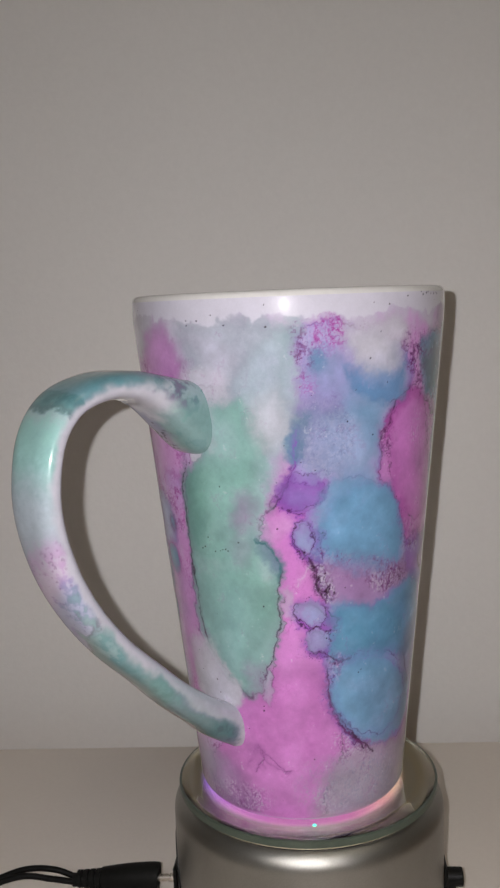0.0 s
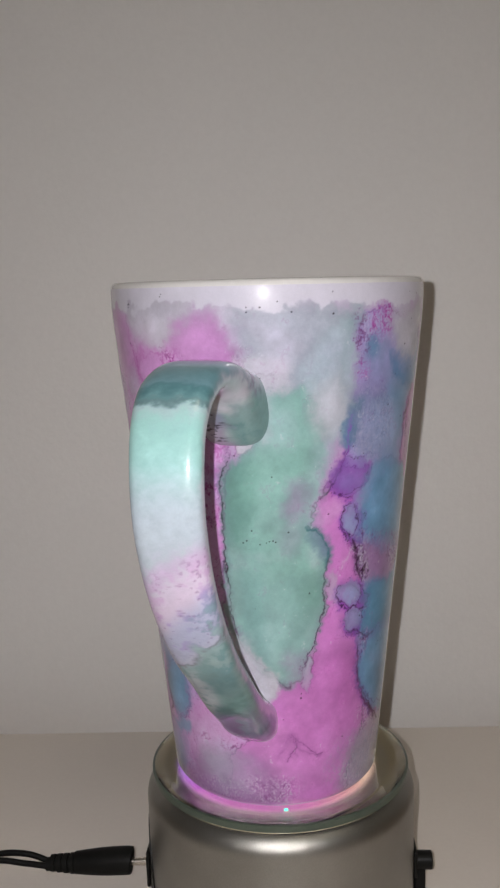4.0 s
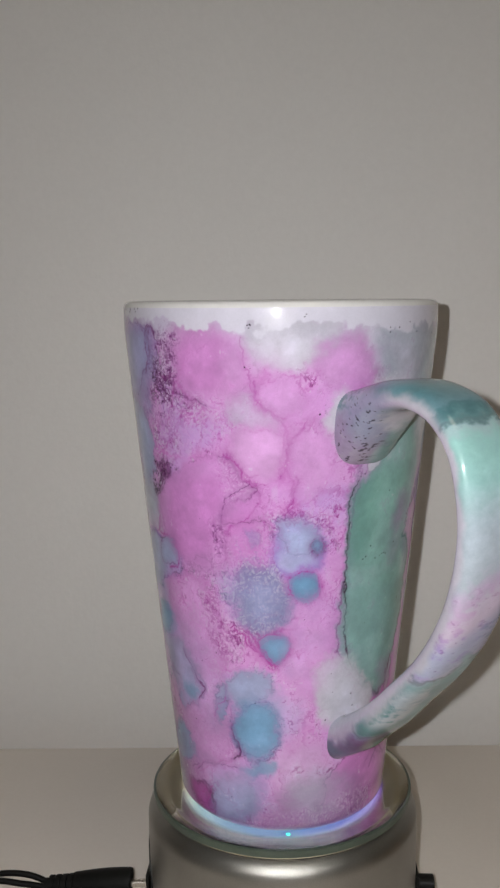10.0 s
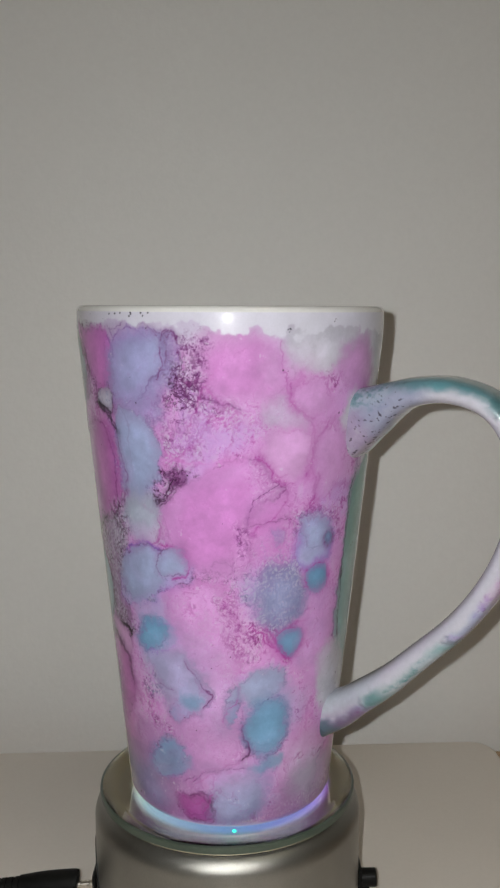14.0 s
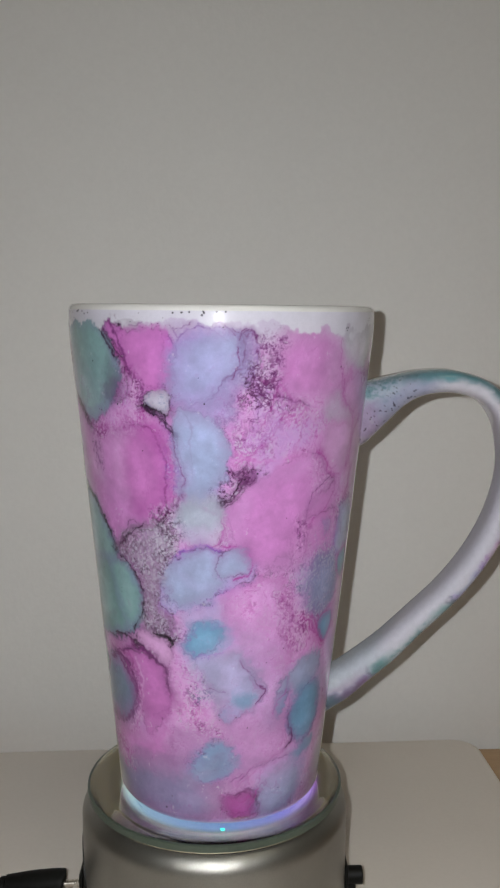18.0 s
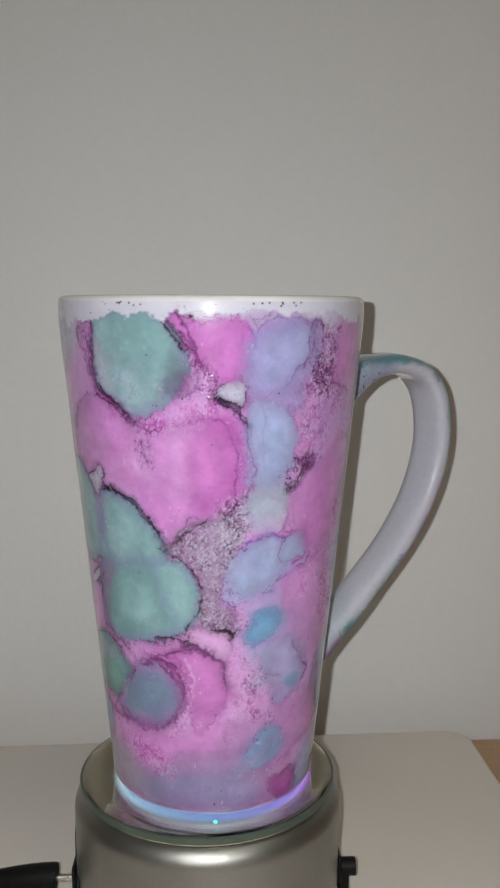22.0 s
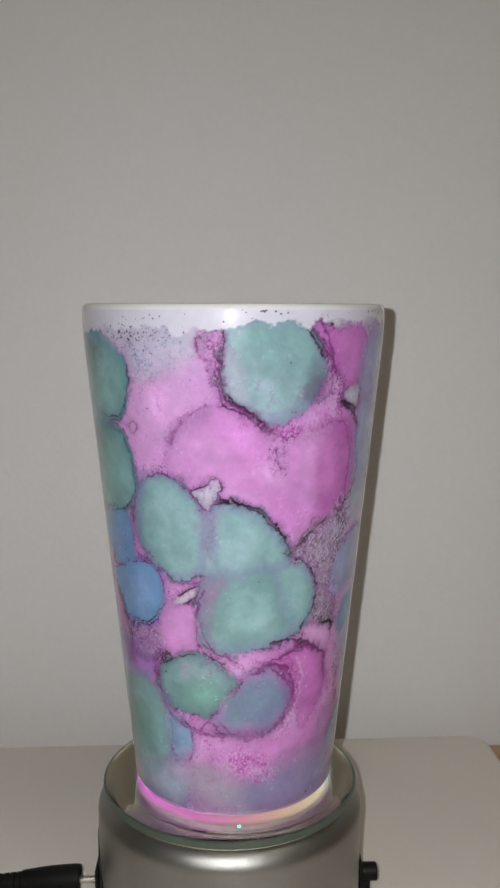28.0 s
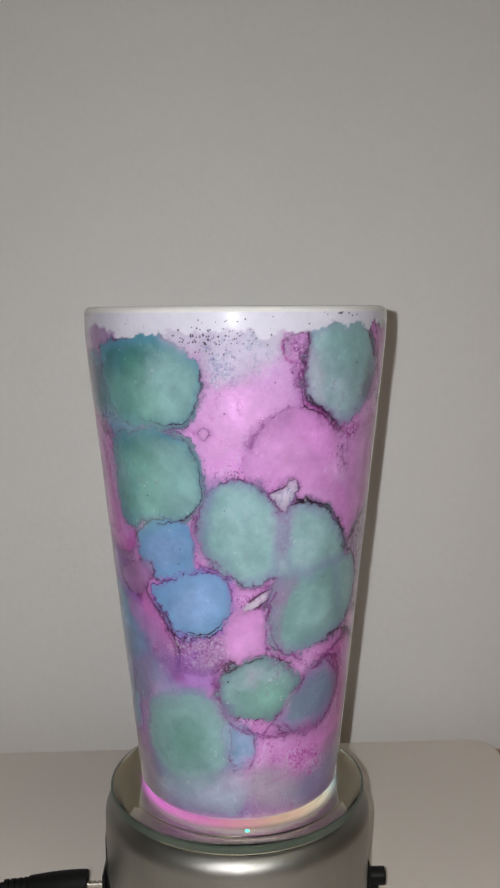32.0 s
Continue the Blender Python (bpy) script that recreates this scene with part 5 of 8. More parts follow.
vein("plum", [-145.8, -144.2, -143], [114.6, 110.1, 108.3], wide=0.6, fill=0.5)
pool("paper", [-102.6, -91.6, -87.8, -96.6, -103.7], [100.1, 99.4, 92.4, 90.3, 94.6], soft=2, fill=0.3, rim=0)
crackle([-108.9, -103.4, -102, -107.7, -110.5], [115.9, 114.9, 100.1, 99.4, 108.7], dark=0.35, light=0.8, ink="plum")
crackle([-93.1, -79.3, -67.2, -75.8, -84.3, -92.2, -89.3], [145.5, 146.3, 141.6, 125.4, 114.8, 120.7, 133.2], dark=0.5, light=0.4, ink="plum")
crackle([-84.3, -77.5, -76.7, -82.6], [109.2, 109.1, 104.3, 102], dark=0.7, light=0)
vein("dark", [-77.2, -81, -87.8], [107.2, 103.3, 99.1], wide=0.5, broken=0.3)
vein("dark", [-138.9, -130.5, -126.5, -117.6, -112.7, -110.2], [83.1, 86.9, 90.3, 91.2, 94.9, 97.6], wide=0.45, broken=0.3)
crackle([-136.1, -117.6, -107.6, -107.2, -122.9, -130.8], [83.3, 90.3, 94.3, 84.3, 78.8, 80.6], dark=0.3, light=0.7, ink="dark")
pool("periwinkle", [-107, -99.1, -94.2, -88.5, -80.1, -74.7, -76.9, -85.8, -101.2], [80.4, 85.7, 87.1, 84.3, 86, 83.1, 78.5, 75.6, 75.2], soft=0.9, rim=0.2, edge="lilac", halo_ink="violet", fill=0.8)
vein("magenta", [-101.8, -94.9, -88.5, -80.2, -74], [84, 87.1, 84.6, 86.3, 83], wide=0.5, fill=0.8)
pool("periwinkle", [-100.1, -93.2, -83.4, -81, -86.1, -96.7, -104.3, -104.6], [143, 146.4, 142.8, 136.5, 129.5, 128.1, 133.6, 139.6], soft=1.8, rim=0.1, fill=0.5, edge="lilac")
crackle([-125.8, -109.1, -106.1, -108.3, -117.8, -124.2], [82, 81.8, 70.6, 57.5, 59.7, 71], dark=0.3, light=0.6, ink="dark")
pool("rose", [-129.9, -121.8, -112.4, -110.7, -113.6, -120.5], [57.5, 61.1, 59.1, 54.7, 51, 55], soft=0.9, rim=0.2, fill=0.8)
pool("hot", [-137.3, -128.7, -120.5, -114.7, -114.1, -116.3, -125.1, -128.5, -131.8], [52.4, 54.4, 52.3, 49.1, 42.2, 36.3, 34.4, 40.2, 47], soft=1, rim=0.15, edge="hot", halo_ink="magenta", fill=0.8)
vein("black", [-131.4, -126.6, -120.5, -117.8, -113.6, -112.1, -112.8], [57.1, 56.3, 53.5, 51.1, 49.5, 45.1, 42.2], wide=0.5, broken=0.35)
vein("black", [-119.1, -112.4, -109, -110.3], [59.7, 60, 58.4, 57.1], wide=0.5, broken=0.3)
vein("plum", [-150.4, -140.6, -134.1, -132.2, -135.7, -146, -159.5, -168.2], [48.2, 49.3, 45.9, 40.1, 32.9, 28, 27.7, 31.1], wide=0.7, fill=0.7)
vein("magenta", [-138.9, -131.7, -128, -129.2, -136, -142.8], [51.4, 48.9, 42.2, 35.3, 27.8, 25.7], wide=0.8, fill=0.5)
crackle([-134.6, -128.4, -128, -136.2, -141, -132.4, -132.7], [49.7, 44.2, 36.3, 25.8, 26.4, 36.1, 44], dark=0.2, light=1, ink="magenta", glaze="rose")
pool("periwinkle", [-98, -83.4, -74.2, -69.6, -76.9, -89.1], [53.7, 54.8, 48.2, 44.3, 39.7, 44.8], soft=1.8, rim=0.1, fill=0.6)
pool("sky", [-102.7, -97.3, -88, -85.4, -90.4, -98.1], [59, 63.3, 63.2, 58.9, 55.6, 55.5], soft=0.9, rim=0.3, edge="aqua", rim_ink="violet", halo_ink="violet")
pool("sky", [-81.7, -73.4, -69.9, -76.5, -84.8], [43.6, 44.6, 40.4, 37.7, 39], soft=1, rim=0.2, edge="aqua")
vein("dark", [-79.4, -73.2, -68.4, -73.2], [53.6, 49, 44.6, 43.9], wide=0.45, broken=0.4)
crackle([-103.5, -93.3, -93.7, -101.7], [46, 44.4, 40, 41.4], dark=0.9, light=0.5, ink="plum")
pool("slate", [-103.6, -97.3, -88.8, -80.5, -80.9, -91.3, -99.9], [19.4, 24.9, 27.2, 24.2, 20.1, 16.8, 14.9], soft=1, rim=0.25, fill=0.7, edge="sky", halo_ink="violet")
pool("magenta", [-88.4, -80.3, -72.8, -68.7, -76.3, -85.8], [9, 10.6, 10, 4.7, 2.3, 4.8], soft=1.6, rim=0.15, fill=0.35)
vein("magenta", [-173.9, -162.2, -152.8, -143.5], [12.7, 14.8, 18.6, 18.4], wide=0.7, fill=0.6)
pool("slate", [-163.5, -133.7, -106.6, -99.1, -126, -153.1], [9.3, 14.7, 14.5, 4.3, 3.6, 3.9], soft=4, fill=0.55, rim=0)
crackle([-110.9, -93, -87, -110.3], [51.8, 49.3, 27.4, 32.1], dark=0.2, light=0.7, ink="magenta")
crackle([-88.9, -63.9, -49.4, -69.4], [70.9, 67.1, 43.9, 48.3], dark=0.3, light=0.6, ink="magenta")
pool("periwinkle", [-100.7, -85.7, -82.2, -86.2, -96.6, -104.5], [145.6, 146.6, 141.6, 134.7, 128.1, 130.4], soft=1.4, rim=0.15, fill=0.5, edge="lilac", halo_ink="violet")
vein("plum", [-85.6, -81.1, -82.6, -88, -92.4, -99.4], [147.4, 144.1, 138.2, 133.7, 129.2, 126.2], wide=0.5, fill=0.75)
crackle([-79.6, -68.4, -62.5, -58.2, -67.5, -72.3, -77.4, -82.6], [139.9, 140, 145.8, 145.8, 135.9, 129.9, 124.6, 128.7], dark=0.75, light=0.6, ink="dark")
pool("pink", [-67.5, -62.6, -52.1, -44.1, -39.9, -44, -54.6, -63.5], [136.7, 143.3, 145.7, 144.9, 137.5, 131.8, 128.5, 128.8], soft=3, rim=0.06, edge="pink", halo_ink="magenta", fill=0.4)
vein("magenta", [-67.5, -69, -64.6, -60.2, -57], [135.9, 132.5, 128.4, 126.8, 125.1], wide=0.6, fill=0.75)
crackle([-61.2, -50.4, -39.8, -41.8, -52.7, -61.5], [129.3, 127.7, 128.4, 121.7, 119.2, 124.2], dark=0.35, light=1, ink="magenta")
vein("magenta", [-40.3, -38.7, -34.2, -29.6, -30.4, -32, -31.2], [131.3, 128.4, 124.9, 121.4, 115.4, 111.1, 107.6], wide=0.55, fill=0.7)
pool("rose", [-46.2, -38.5, -33.8, -39.4, -46.2], [119.2, 119.1, 113.8, 108.8, 111.5], soft=3, fill=0.6, rim=0)
pool("paper", [-54, -49, -45.1, -40.5, -41.6, -49.7, -51.9], [112.3, 111.5, 107.1, 104.3, 102, 101.9, 105.4], soft=0.7, rim=0, fill=0.45)
vein("plum", [-54, -49.5, -46.2, -40.5, -41, -48.5, -53.3, -54, -54.8, -51.2], [113.2, 112.4, 108, 104.4, 102.2, 101.4, 98.3, 92.9, 89.3, 85.7], wide=0.5, fill=0.8, broken=0.4)
vein("magenta", [-52.1, -49], [109.7, 108.9], wide=0.3, fill=0.6, broken=0.8)
vein("magenta", [-51.3, -46.8], [107.6, 106.7], wide=0.3, fill=0.6, broken=0.8)
vein("magenta", [-50.8, -44.5], [105.4, 104.9], wide=0.3, fill=0.6, broken=0.8)
vein("magenta", [-50.2, -42.8], [103.2, 103.6], wide=0.3, fill=0.6, broken=0.8)
crackle([-60.1, -54.6, -54.2, -58.7, -61.8], [94.6, 93.8, 88.9, 85.1, 86.3], dark=0.8, light=1, ink="plum", glaze="rose")
crackle([-85.6, -77.8, -71.8, -78.4, -84.2], [110.1, 110.2, 108.3, 105.7, 103], dark=0.7, light=0.1)
vein("dark", [-79.6, -82.4, -89.2], [107.8, 104, 99.8], wide=0.5, broken=0.3)
crackle([-41.5, -33.2, -19, -12.4, -14.8, -21.6, -31.8, -37.8], [93.8, 98, 97.1, 91, 85.8, 95.5, 94.4, 89.2], dark=0.5, light=0.9, ink="magenta")
pool("hot", [-85.6, -70.2, -57.9, -60.8, -77.2], [100.1, 104.8, 101.8, 92.7, 91.7], soft=4, fill=0.35, rim=0)
crackle([-83.9, -70.2, -72.1, -83.8], [120, 118.9, 111.8, 111.1], dark=0.25, light=0.7, ink="magenta")
pool("sky", [-45.9, -38.9, -33, -29.9, -35.9, -42.6, -47.2], [75.6, 78.3, 77.1, 69.3, 64, 62.8, 69], soft=2.2, rim=0, fill=0.4)
crackle([-47.8, -31.1, -27.7, -38.6, -47.9], [77.5, 78.9, 67.3, 62.2, 67.1], dark=0.35, light=0.45, ink="slate")
crackle([-63.9, -51.8, -49.4, -55, -63.3], [71.3, 70.9, 54.5, 53.4, 58.8], dark=0.35, light=1, ink="plum", glaze="rose")
vein("magenta", [-52, -46.6, -39.8, -34.1, -29.9, -28, -31.7], [64.2, 60.4, 56.4, 53.7, 55.8, 59.6, 62.7], wide=0.6, fill=0.75)
pool("periwinkle", [-56.9, -48.1, -38.3, -35.3, -41, -52.6], [43.4, 49.6, 51.4, 47.3, 41.6, 39.6], soft=1.8, rim=0.1, fill=0.65)
pool("sky", [-54.3, -49.7, -42.4, -34.2, -34.6, -40.7, -48.4, -49.9], [33.5, 38.6, 40.6, 37.2, 28.1, 23.2, 24.4, 28.5], soft=2.4, rim=0.15, edge="slate", fill=0.5)
vein("plum", [-55.1, -52.9, -52.2, -55.4], [32.9, 28.4, 25.3, 23.1], wide=0.5, fill=0.8)
pool("sky", [-85.7, -79.8, -75.2, -72.2, -74.6, -82.4], [41.1, 47.1, 48.8, 45.1, 39.8, 36.5], soft=1, rim=0.15, fill=0.7, edge="aqua")
vein("plum", [-79.1, -75.3, -72.2, -69.1, -71.9], [52.3, 47.8, 45.1, 43.5, 40.6], wide=0.4, fill=0.8)
vein("magenta", [-80.9, -71.6, -61.1], [14.8, 19.5, 21.7], wide=0.6, fill=0.6)
vein("plum", [-73.3, -71.6, -76.3], [5.4, 11, 12.4], wide=0.5, fill=0.7)
pool("slate", [-64.9, -46.9, -47, -64.3, -71.2], [16.1, 12.8, 2.1, 1.2, 6.8], soft=3, fill=0.6, rim=0)
pool("sky", [-50, -37.5, -34.3, -45.3], [20.2, 23.1, 21.3, 18.1], soft=1.2, fill=0.6, rim=0)
pool("hot", [-177.9, -159.7, -148.3, -150.6, -165.3, -179.3], [120.9, 124, 117.2, 109.8, 104.9, 109.3], soft=4, fill=0.55, rim=0)
vein("magenta", [-168, -159.5, -149.3, -138.9], [129, 124.9, 120.8, 119.4], wide=1.2, fill=0.5)
vein("plum", [-104.8, -103.2, -103.5, -106.5], [117.6, 111.2, 104.8, 99.4], wide=0.5, fill=0.6)
vein("magenta", [-62.2, -67.6, -72.3, -75.1], [141.4, 134.2, 127, 121.6], wide=0.8, fill=0.6)
vein("dark", [-60, -53.6, -38.5], [91, 94.2, 96.1], wide=0.4, broken=0.3)
pool("magenta", [-70, -54.6, -45.2, -64.7], [144.4, 146.9, 129.2, 132.2], soft=3, fill=0.45, rim=0)
pool("hot", [-75.8, -43.8, -38.5, -66.1, -78.8], [104.7, 107.1, 85.7, 81.9, 89.5], soft=4, fill=0.5, rim=0)
vein("magenta", [-48.3, -38.3, -52.4, -52.8], [111.6, 100.3, 92, 83.8], wide=0.6, fill=0.6)
pool("lilac", [-104, -89, -85.2, -98.9], [128.3, 129.6, 122.2, 122.8], soft=3, fill=0.6, rim=0)
pool("periwinkle", [-97.2, -66.1, -62.4, -88.4, -102.2], [62.3, 55.6, 34.6, 38.7, 50.3], soft=5, fill=0.35, rim=0)
vein("plum", [-112, -100.2, -100.2, -100.6], [125.3, 123.4, 115.2, 106], wide=0.5, fill=0.6)
pool("violet", [-109.3, -87.5, -88.7, -104.4], [145.5, 145.7, 130.2, 126.8], soft=4, fill=0.25, rim=0)
vein("dark", [-68, -65.9, -60], [83.2, 84.3, 83.7], wide=0.6, broken=0.3)
vein("magenta", [-83.8, -70.2, -68.4], [111.1, 118.9, 124.9], wide=0.7, fill=0.4)
vein("magenta", [-29.5, -27.2, -26.2], [97.8, 101.3, 104.7], wide=0.5, fill=0.6)
vein("hot", [-89.6, -77.6, -65.8, -55.1], [116.1, 112.4, 112.1, 113.2], wide=1.2, fill=0.5)
vein("plum", [-126.1, -116, -110.7, -110.6, -110.5], [121.5, 119.4, 112.4, 104.9, 97.2], wide=0.6, fill=0.6)
vein("magenta", [-95.4, -89.9, -89.1, -99.2], [99.1, 96, 90.5, 85.4], wide=0.6, fill=0.5)
pool("rose", [-62.6, -48.1, -44, -53.5, -62.1], [142.5, 144.1, 135.9, 131, 132.6], soft=5, fill=0.4, rim=0)
pool("rose", [-80.6, -65, -60.6, -71.7], [100.6, 105.1, 96.4, 88.5], soft=5, fill=0.35, rim=0)
pool("rose", [-28.2, -15.8, -9.9, -22.3], [118.8, 119.9, 107.1, 104.5], soft=4, fill=0.45, rim=0)
pool("rose", [-29.8, -12, -6.2, -16.2], [53.8, 64.5, 51.8, 43.4], soft=5, fill=0.35, rim=0)
pool("paper", [-34.5, -14.4, -10.1, -26.9], [25, 28.8, 13.3, 9.5], soft=5, fill=0.3, rim=0)
pool("mist", [-27.4, -4.4, 1.4, -19], [16, 18.5, 4.3, 4.2], soft=4, fill=0.3, rim=0)
pool("deep_teal", [115.4, 137.8, 154, 159.5, 158.7, 152.7, 141.7, 130.9, 121.7, 114.6], [143.6, 145.6, 142, 136.3, 129.1, 122.6, 120.3, 121.6, 123.9, 133.1], rim=0.45, edge="aqua", rim_ink="black", halo_ink="plum", soft=0.8)
pool("teal", [135.3, 150.2, 157, 155.4, 144.7, 136.3, 132.7], [138.5, 139.3, 133.6, 126.3, 122.1, 124.7, 132], soft=4, rim=0, edge="mint", fill=0.9)
pool("lagoon", [115.5, 134, 134.3, 126.3, 117], [139.8, 140.3, 132.1, 126.1, 132.3], soft=4, fill=0.3, rim=0)
pool("paper", [142.1, 162.2, 158.6, 150.5], [147.7, 146.9, 142.5, 142.4], soft=2.5, fill=0.7, rim=0)
pool("deep_teal", [117.2, 138.7, 152.2, 158.1, 157.5, 150.5, 141.2, 131.3, 117.6, 116.5], [116.3, 120, 116.1, 108.8, 102.1, 95.1, 91.5, 93.5, 91.9, 105.9], rim=0.4, edge="aqua", rim_ink="black", halo_ink="plum", soft=0.8)
pool("teal", [131.5, 148, 155.7, 152.1, 141.4, 130.1], [115, 114.1, 106.8, 97.1, 93, 97.4], soft=4, rim=0, edge="mint", fill=0.9)
pool("blue", [126.4, 134.8, 150.4, 153, 152.1, 135.7, 127], [89, 92.7, 94.1, 87.5, 79.5, 76.5, 82], rim=0.3, soft=0.9, edge="sky")
crackle([95.6, 117.2, 122.4, 114.4, 97.4, 90.4], [124, 124.6, 118.2, 99.6, 101.5, 113.2], dark=0.6, light=0.7, ink="plum")
pool("paper", [162.2, 179.6, 182, 173, 162.9], [146, 146, 138.9, 133.7, 136.3], soft=3, fill=0.5, rim=0)
crackle([161.1, 179.6, 179.8, 168.5, 161.8], [146.9, 146, 136.3, 131.9, 137.2], dark=0.5, light=0.6, ink="slate")
pool("rose", [163.9, 177.5, 189.6, 180.1, 164.7], [131.8, 132.7, 127.1, 118.1, 120.1], soft=5, fill=0.6, rim=0)
pool("rose", [-179.9, -167.4, -161.3, -169.3, -179.8], [118.1, 119.6, 111.8, 106.6, 110.7], soft=4, fill=0.5, rim=0)
vein("plum", [-170.4, -177.6, -182.3, -184.7], [126.2, 122.7, 119.1, 115.4], wide=0.9, fill=0.45)
crackle([-173.6, -165.4, -164, -147.6, -153, -166.7, -169.7], [145.9, 147.6, 127.8, 118.5, 119.8, 128.8, 137.9], dark=0.6, light=0.9, ink="plum", glaze="rose")
vein("dark", [-172.8, -171.9, -165.4, -165.1, -165.8, -164.1, -153.5, -145.9], [140.6, 145.1, 147.6, 142.3, 135.1, 128.7, 123.6, 119.4], wide=0.4, broken=0.35)
crackle([-174.5, -168, -165.6, -167.5, -170.9], [103, 106.5, 102.5, 98.8, 98], dark=0.7, light=0.3, ink="slate")
pool("mauve", [109.2, 130.9, 132.9, 126.9, 114], [76.6, 80.9, 76.1, 71.3, 71.3], rim=0.4, soft=0.8, fill=0.8)
pool("blue", [133.2, 148.7, 160.2, 166.7, 167.9, 162.1, 153.1, 143.9, 137.7], [72.2, 77.8, 79.9, 75.6, 66.7, 61.1, 59.1, 61.3, 66.7], rim=0.5, soft=0.8, edge="sky", rim_ink="black", halo_ink="violet")
vein("dark", [128.9, 135.8, 140.3, 143.9, 142.3], [70.6, 65.4, 59.9, 54.2, 48.8], wide=0.5, broken=0.3)
pool("hot", [111.8, 130.6, 138.5, 141.1, 131.7, 115.9], [65.7, 68.8, 59.7, 52.8, 53.5, 59.1], soft=2.5, fill=0.6, rim=0)
crackle([145.2, 166.3, 167.5, 155.5, 144.2], [58.4, 59.7, 51.6, 49.1, 50.1], dark=0.6, light=0.8, ink="plum")
pool("violet", [130.2, 151.3, 152.4, 135.8, 127.5], [51.2, 54.9, 49.8, 42.7, 43.4], soft=2.5, fill=0.45, rim=0)
pool("slate", [101.4, 127.7, 127.2, 109.2, 95.1], [55.1, 55, 40.1, 33.5, 40.5], soft=2.5, fill=0.65, rim=0)
pool("slate", [123.1, 145.1, 164.2, 171.7, 169.9, 146.9, 121.6, 116], [36.1, 42.9, 40.1, 29.6, 16.7, 10.8, 10.5, 22.5], soft=2, fill=0.6, rim=0)
pool("teal", [124.2, 141.2, 154.9, 165.5, 167.7, 163.3, 147.1, 127.8, 118.7], [35.2, 40.3, 40.7, 33.9, 25.4, 17.7, 13, 13, 20.9], soft=2.5, rim=0.1, edge="mint", halo_ink="violet", fill=0.85)
pool("green", [131, 149.2, 155.4, 145.7, 131.3], [27.9, 32.8, 24.8, 17.2, 18.2], soft=4, fill=0.45, rim=0)
pool("sky", [165.5, 176.5, 178.5, 168.3, 166.9], [31.7, 30.1, 24.1, 18.9, 25.4], soft=1.2, rim=0.2, fill=0.7, edge="periwinkle", halo_ink="violet")
vein("plum", [167, 168.8, 165.9], [30.7, 25.4, 19.9], wide=0.4, fill=0.7)
vein("plum", [176.5, 179, 176.6], [30.6, 24.1, 18.8], wide=0.45, fill=0.8)
pool("mist", [124.4, 171.6, 173.2, 146, 125.7], [10, 16.7, 4.6, 3.5, 4.7], soft=3, fill=0.55, rim=0)
crackle([-173.4, -145.1, -137.5, -165.6], [21.4, 20.2, 11.8, 11.7], dark=0.7, light=0.5, ink="magenta")
pool("grey", [176.6, 197.8, 203, 180.2], [17.7, 16.8, 7.1, 7.6], soft=3, fill=0.5, rim=0)
crackle([160.1, 164.5, 162.5, 171.7, 167, 159.6], [50.3, 49.5, 36.9, 29.6, 30.7, 39.9], dark=0.7, light=0.4, ink="plum")
pool("slate", [157.9, 163, 160, 158.2, 155.8], [105, 107, 95.5, 85.7, 91.5], soft=2, fill=0.45, rim=0)
vein("plum", [158.4, 156.1, 155, 157.5, 163.4], [103.1, 97.3, 90.5, 85.7, 82], wide=0.6, fill=0.6)
pool("mauve", [-174.3, -166, -168.3, -172.3], [99.2, 97.7, 89.1, 83.5], soft=3, fill=0.35, rim=0)
vein("plum", [165.5, 169.2, 175.3, 181.7, 185.6], [106.1, 107.1, 106.6, 103.6, 101.1], wide=0.45, fill=0.7)
vein("dark", [-167.5, -160.1, -149.5, -142.5, -137.5], [98.8, 98.8, 94.8, 89.5, 83.7], wide=0.35, broken=0.3)
pool("mauve", [-175.4, -169.7, -170.5, -162, -170.3], [69.3, 71.9, 57.9, 52.9, 55.8], soft=2, fill=0.5, rim=0)
vein("plum", [-173.4, -176.1, -174.3, -168.7, -158.3], [73.2, 67.3, 60.2, 54.7, 51.4], wide=0.6, fill=0.7)
pool("magenta", [-146.9, -121.2, -108.5, -130.7, -140.1], [54.8, 53.9, 38.9, 34.4, 45.1], soft=3, fill=0.4, rim=0)
vein("dark", [-145, -134.7, -117.6], [56.6, 57.3, 53.7], wide=0.5, broken=0.3)
vein("plum", [163, 161.9, 165.6, 173.3, 186.3, 202.5, 218.2, 227.3, 226.6, 219.1], [47.4, 41.1, 34.9, 30.7, 28.1, 27.5, 29.3, 34.9, 42.6, 48.5], wide=0.5, fill=0.75)
pool("mint", [2, 15.1, 43.9, 42.8, 29.3, 11.5], [145.4, 144.8, 143.9, 140.7, 140.6, 142.7], soft=1.6, rim=0, fill=0.5)
pool("paper", [3.2, 14.3, 18.4, 12.2, 5.2], [133.8, 133.7, 124.7, 122.9, 129.2], soft=2.5, fill=0.6, rim=0)
pool("white", [27.7, 38.3, 39.6, 29.8], [123.7, 123.4, 114.2, 112.6], soft=3, fill=0.6, rim=0)
crackle([42.7, 47.4, 49.3, 45.9, 44.2], [144.2, 143.7, 131.6, 132.6, 138.5], dark=1, light=0.3, ink="plum")
crackle([47.3, 58.8, 58.8, 50.1], [145.3, 144.8, 136.3, 137.9], dark=0.9, light=0.2, ink="magenta")
pool("aqua", [39.9, 44.8, 43.7, 40.6], [115.1, 117.2, 108.4, 109], soft=1.4, fill=0.7, rim=0)
pool("blue", [47.7, 62.6, 65.5, 50.8], [135.7, 134.3, 122.1, 122.9], soft=3, fill=0.4, rim=0)
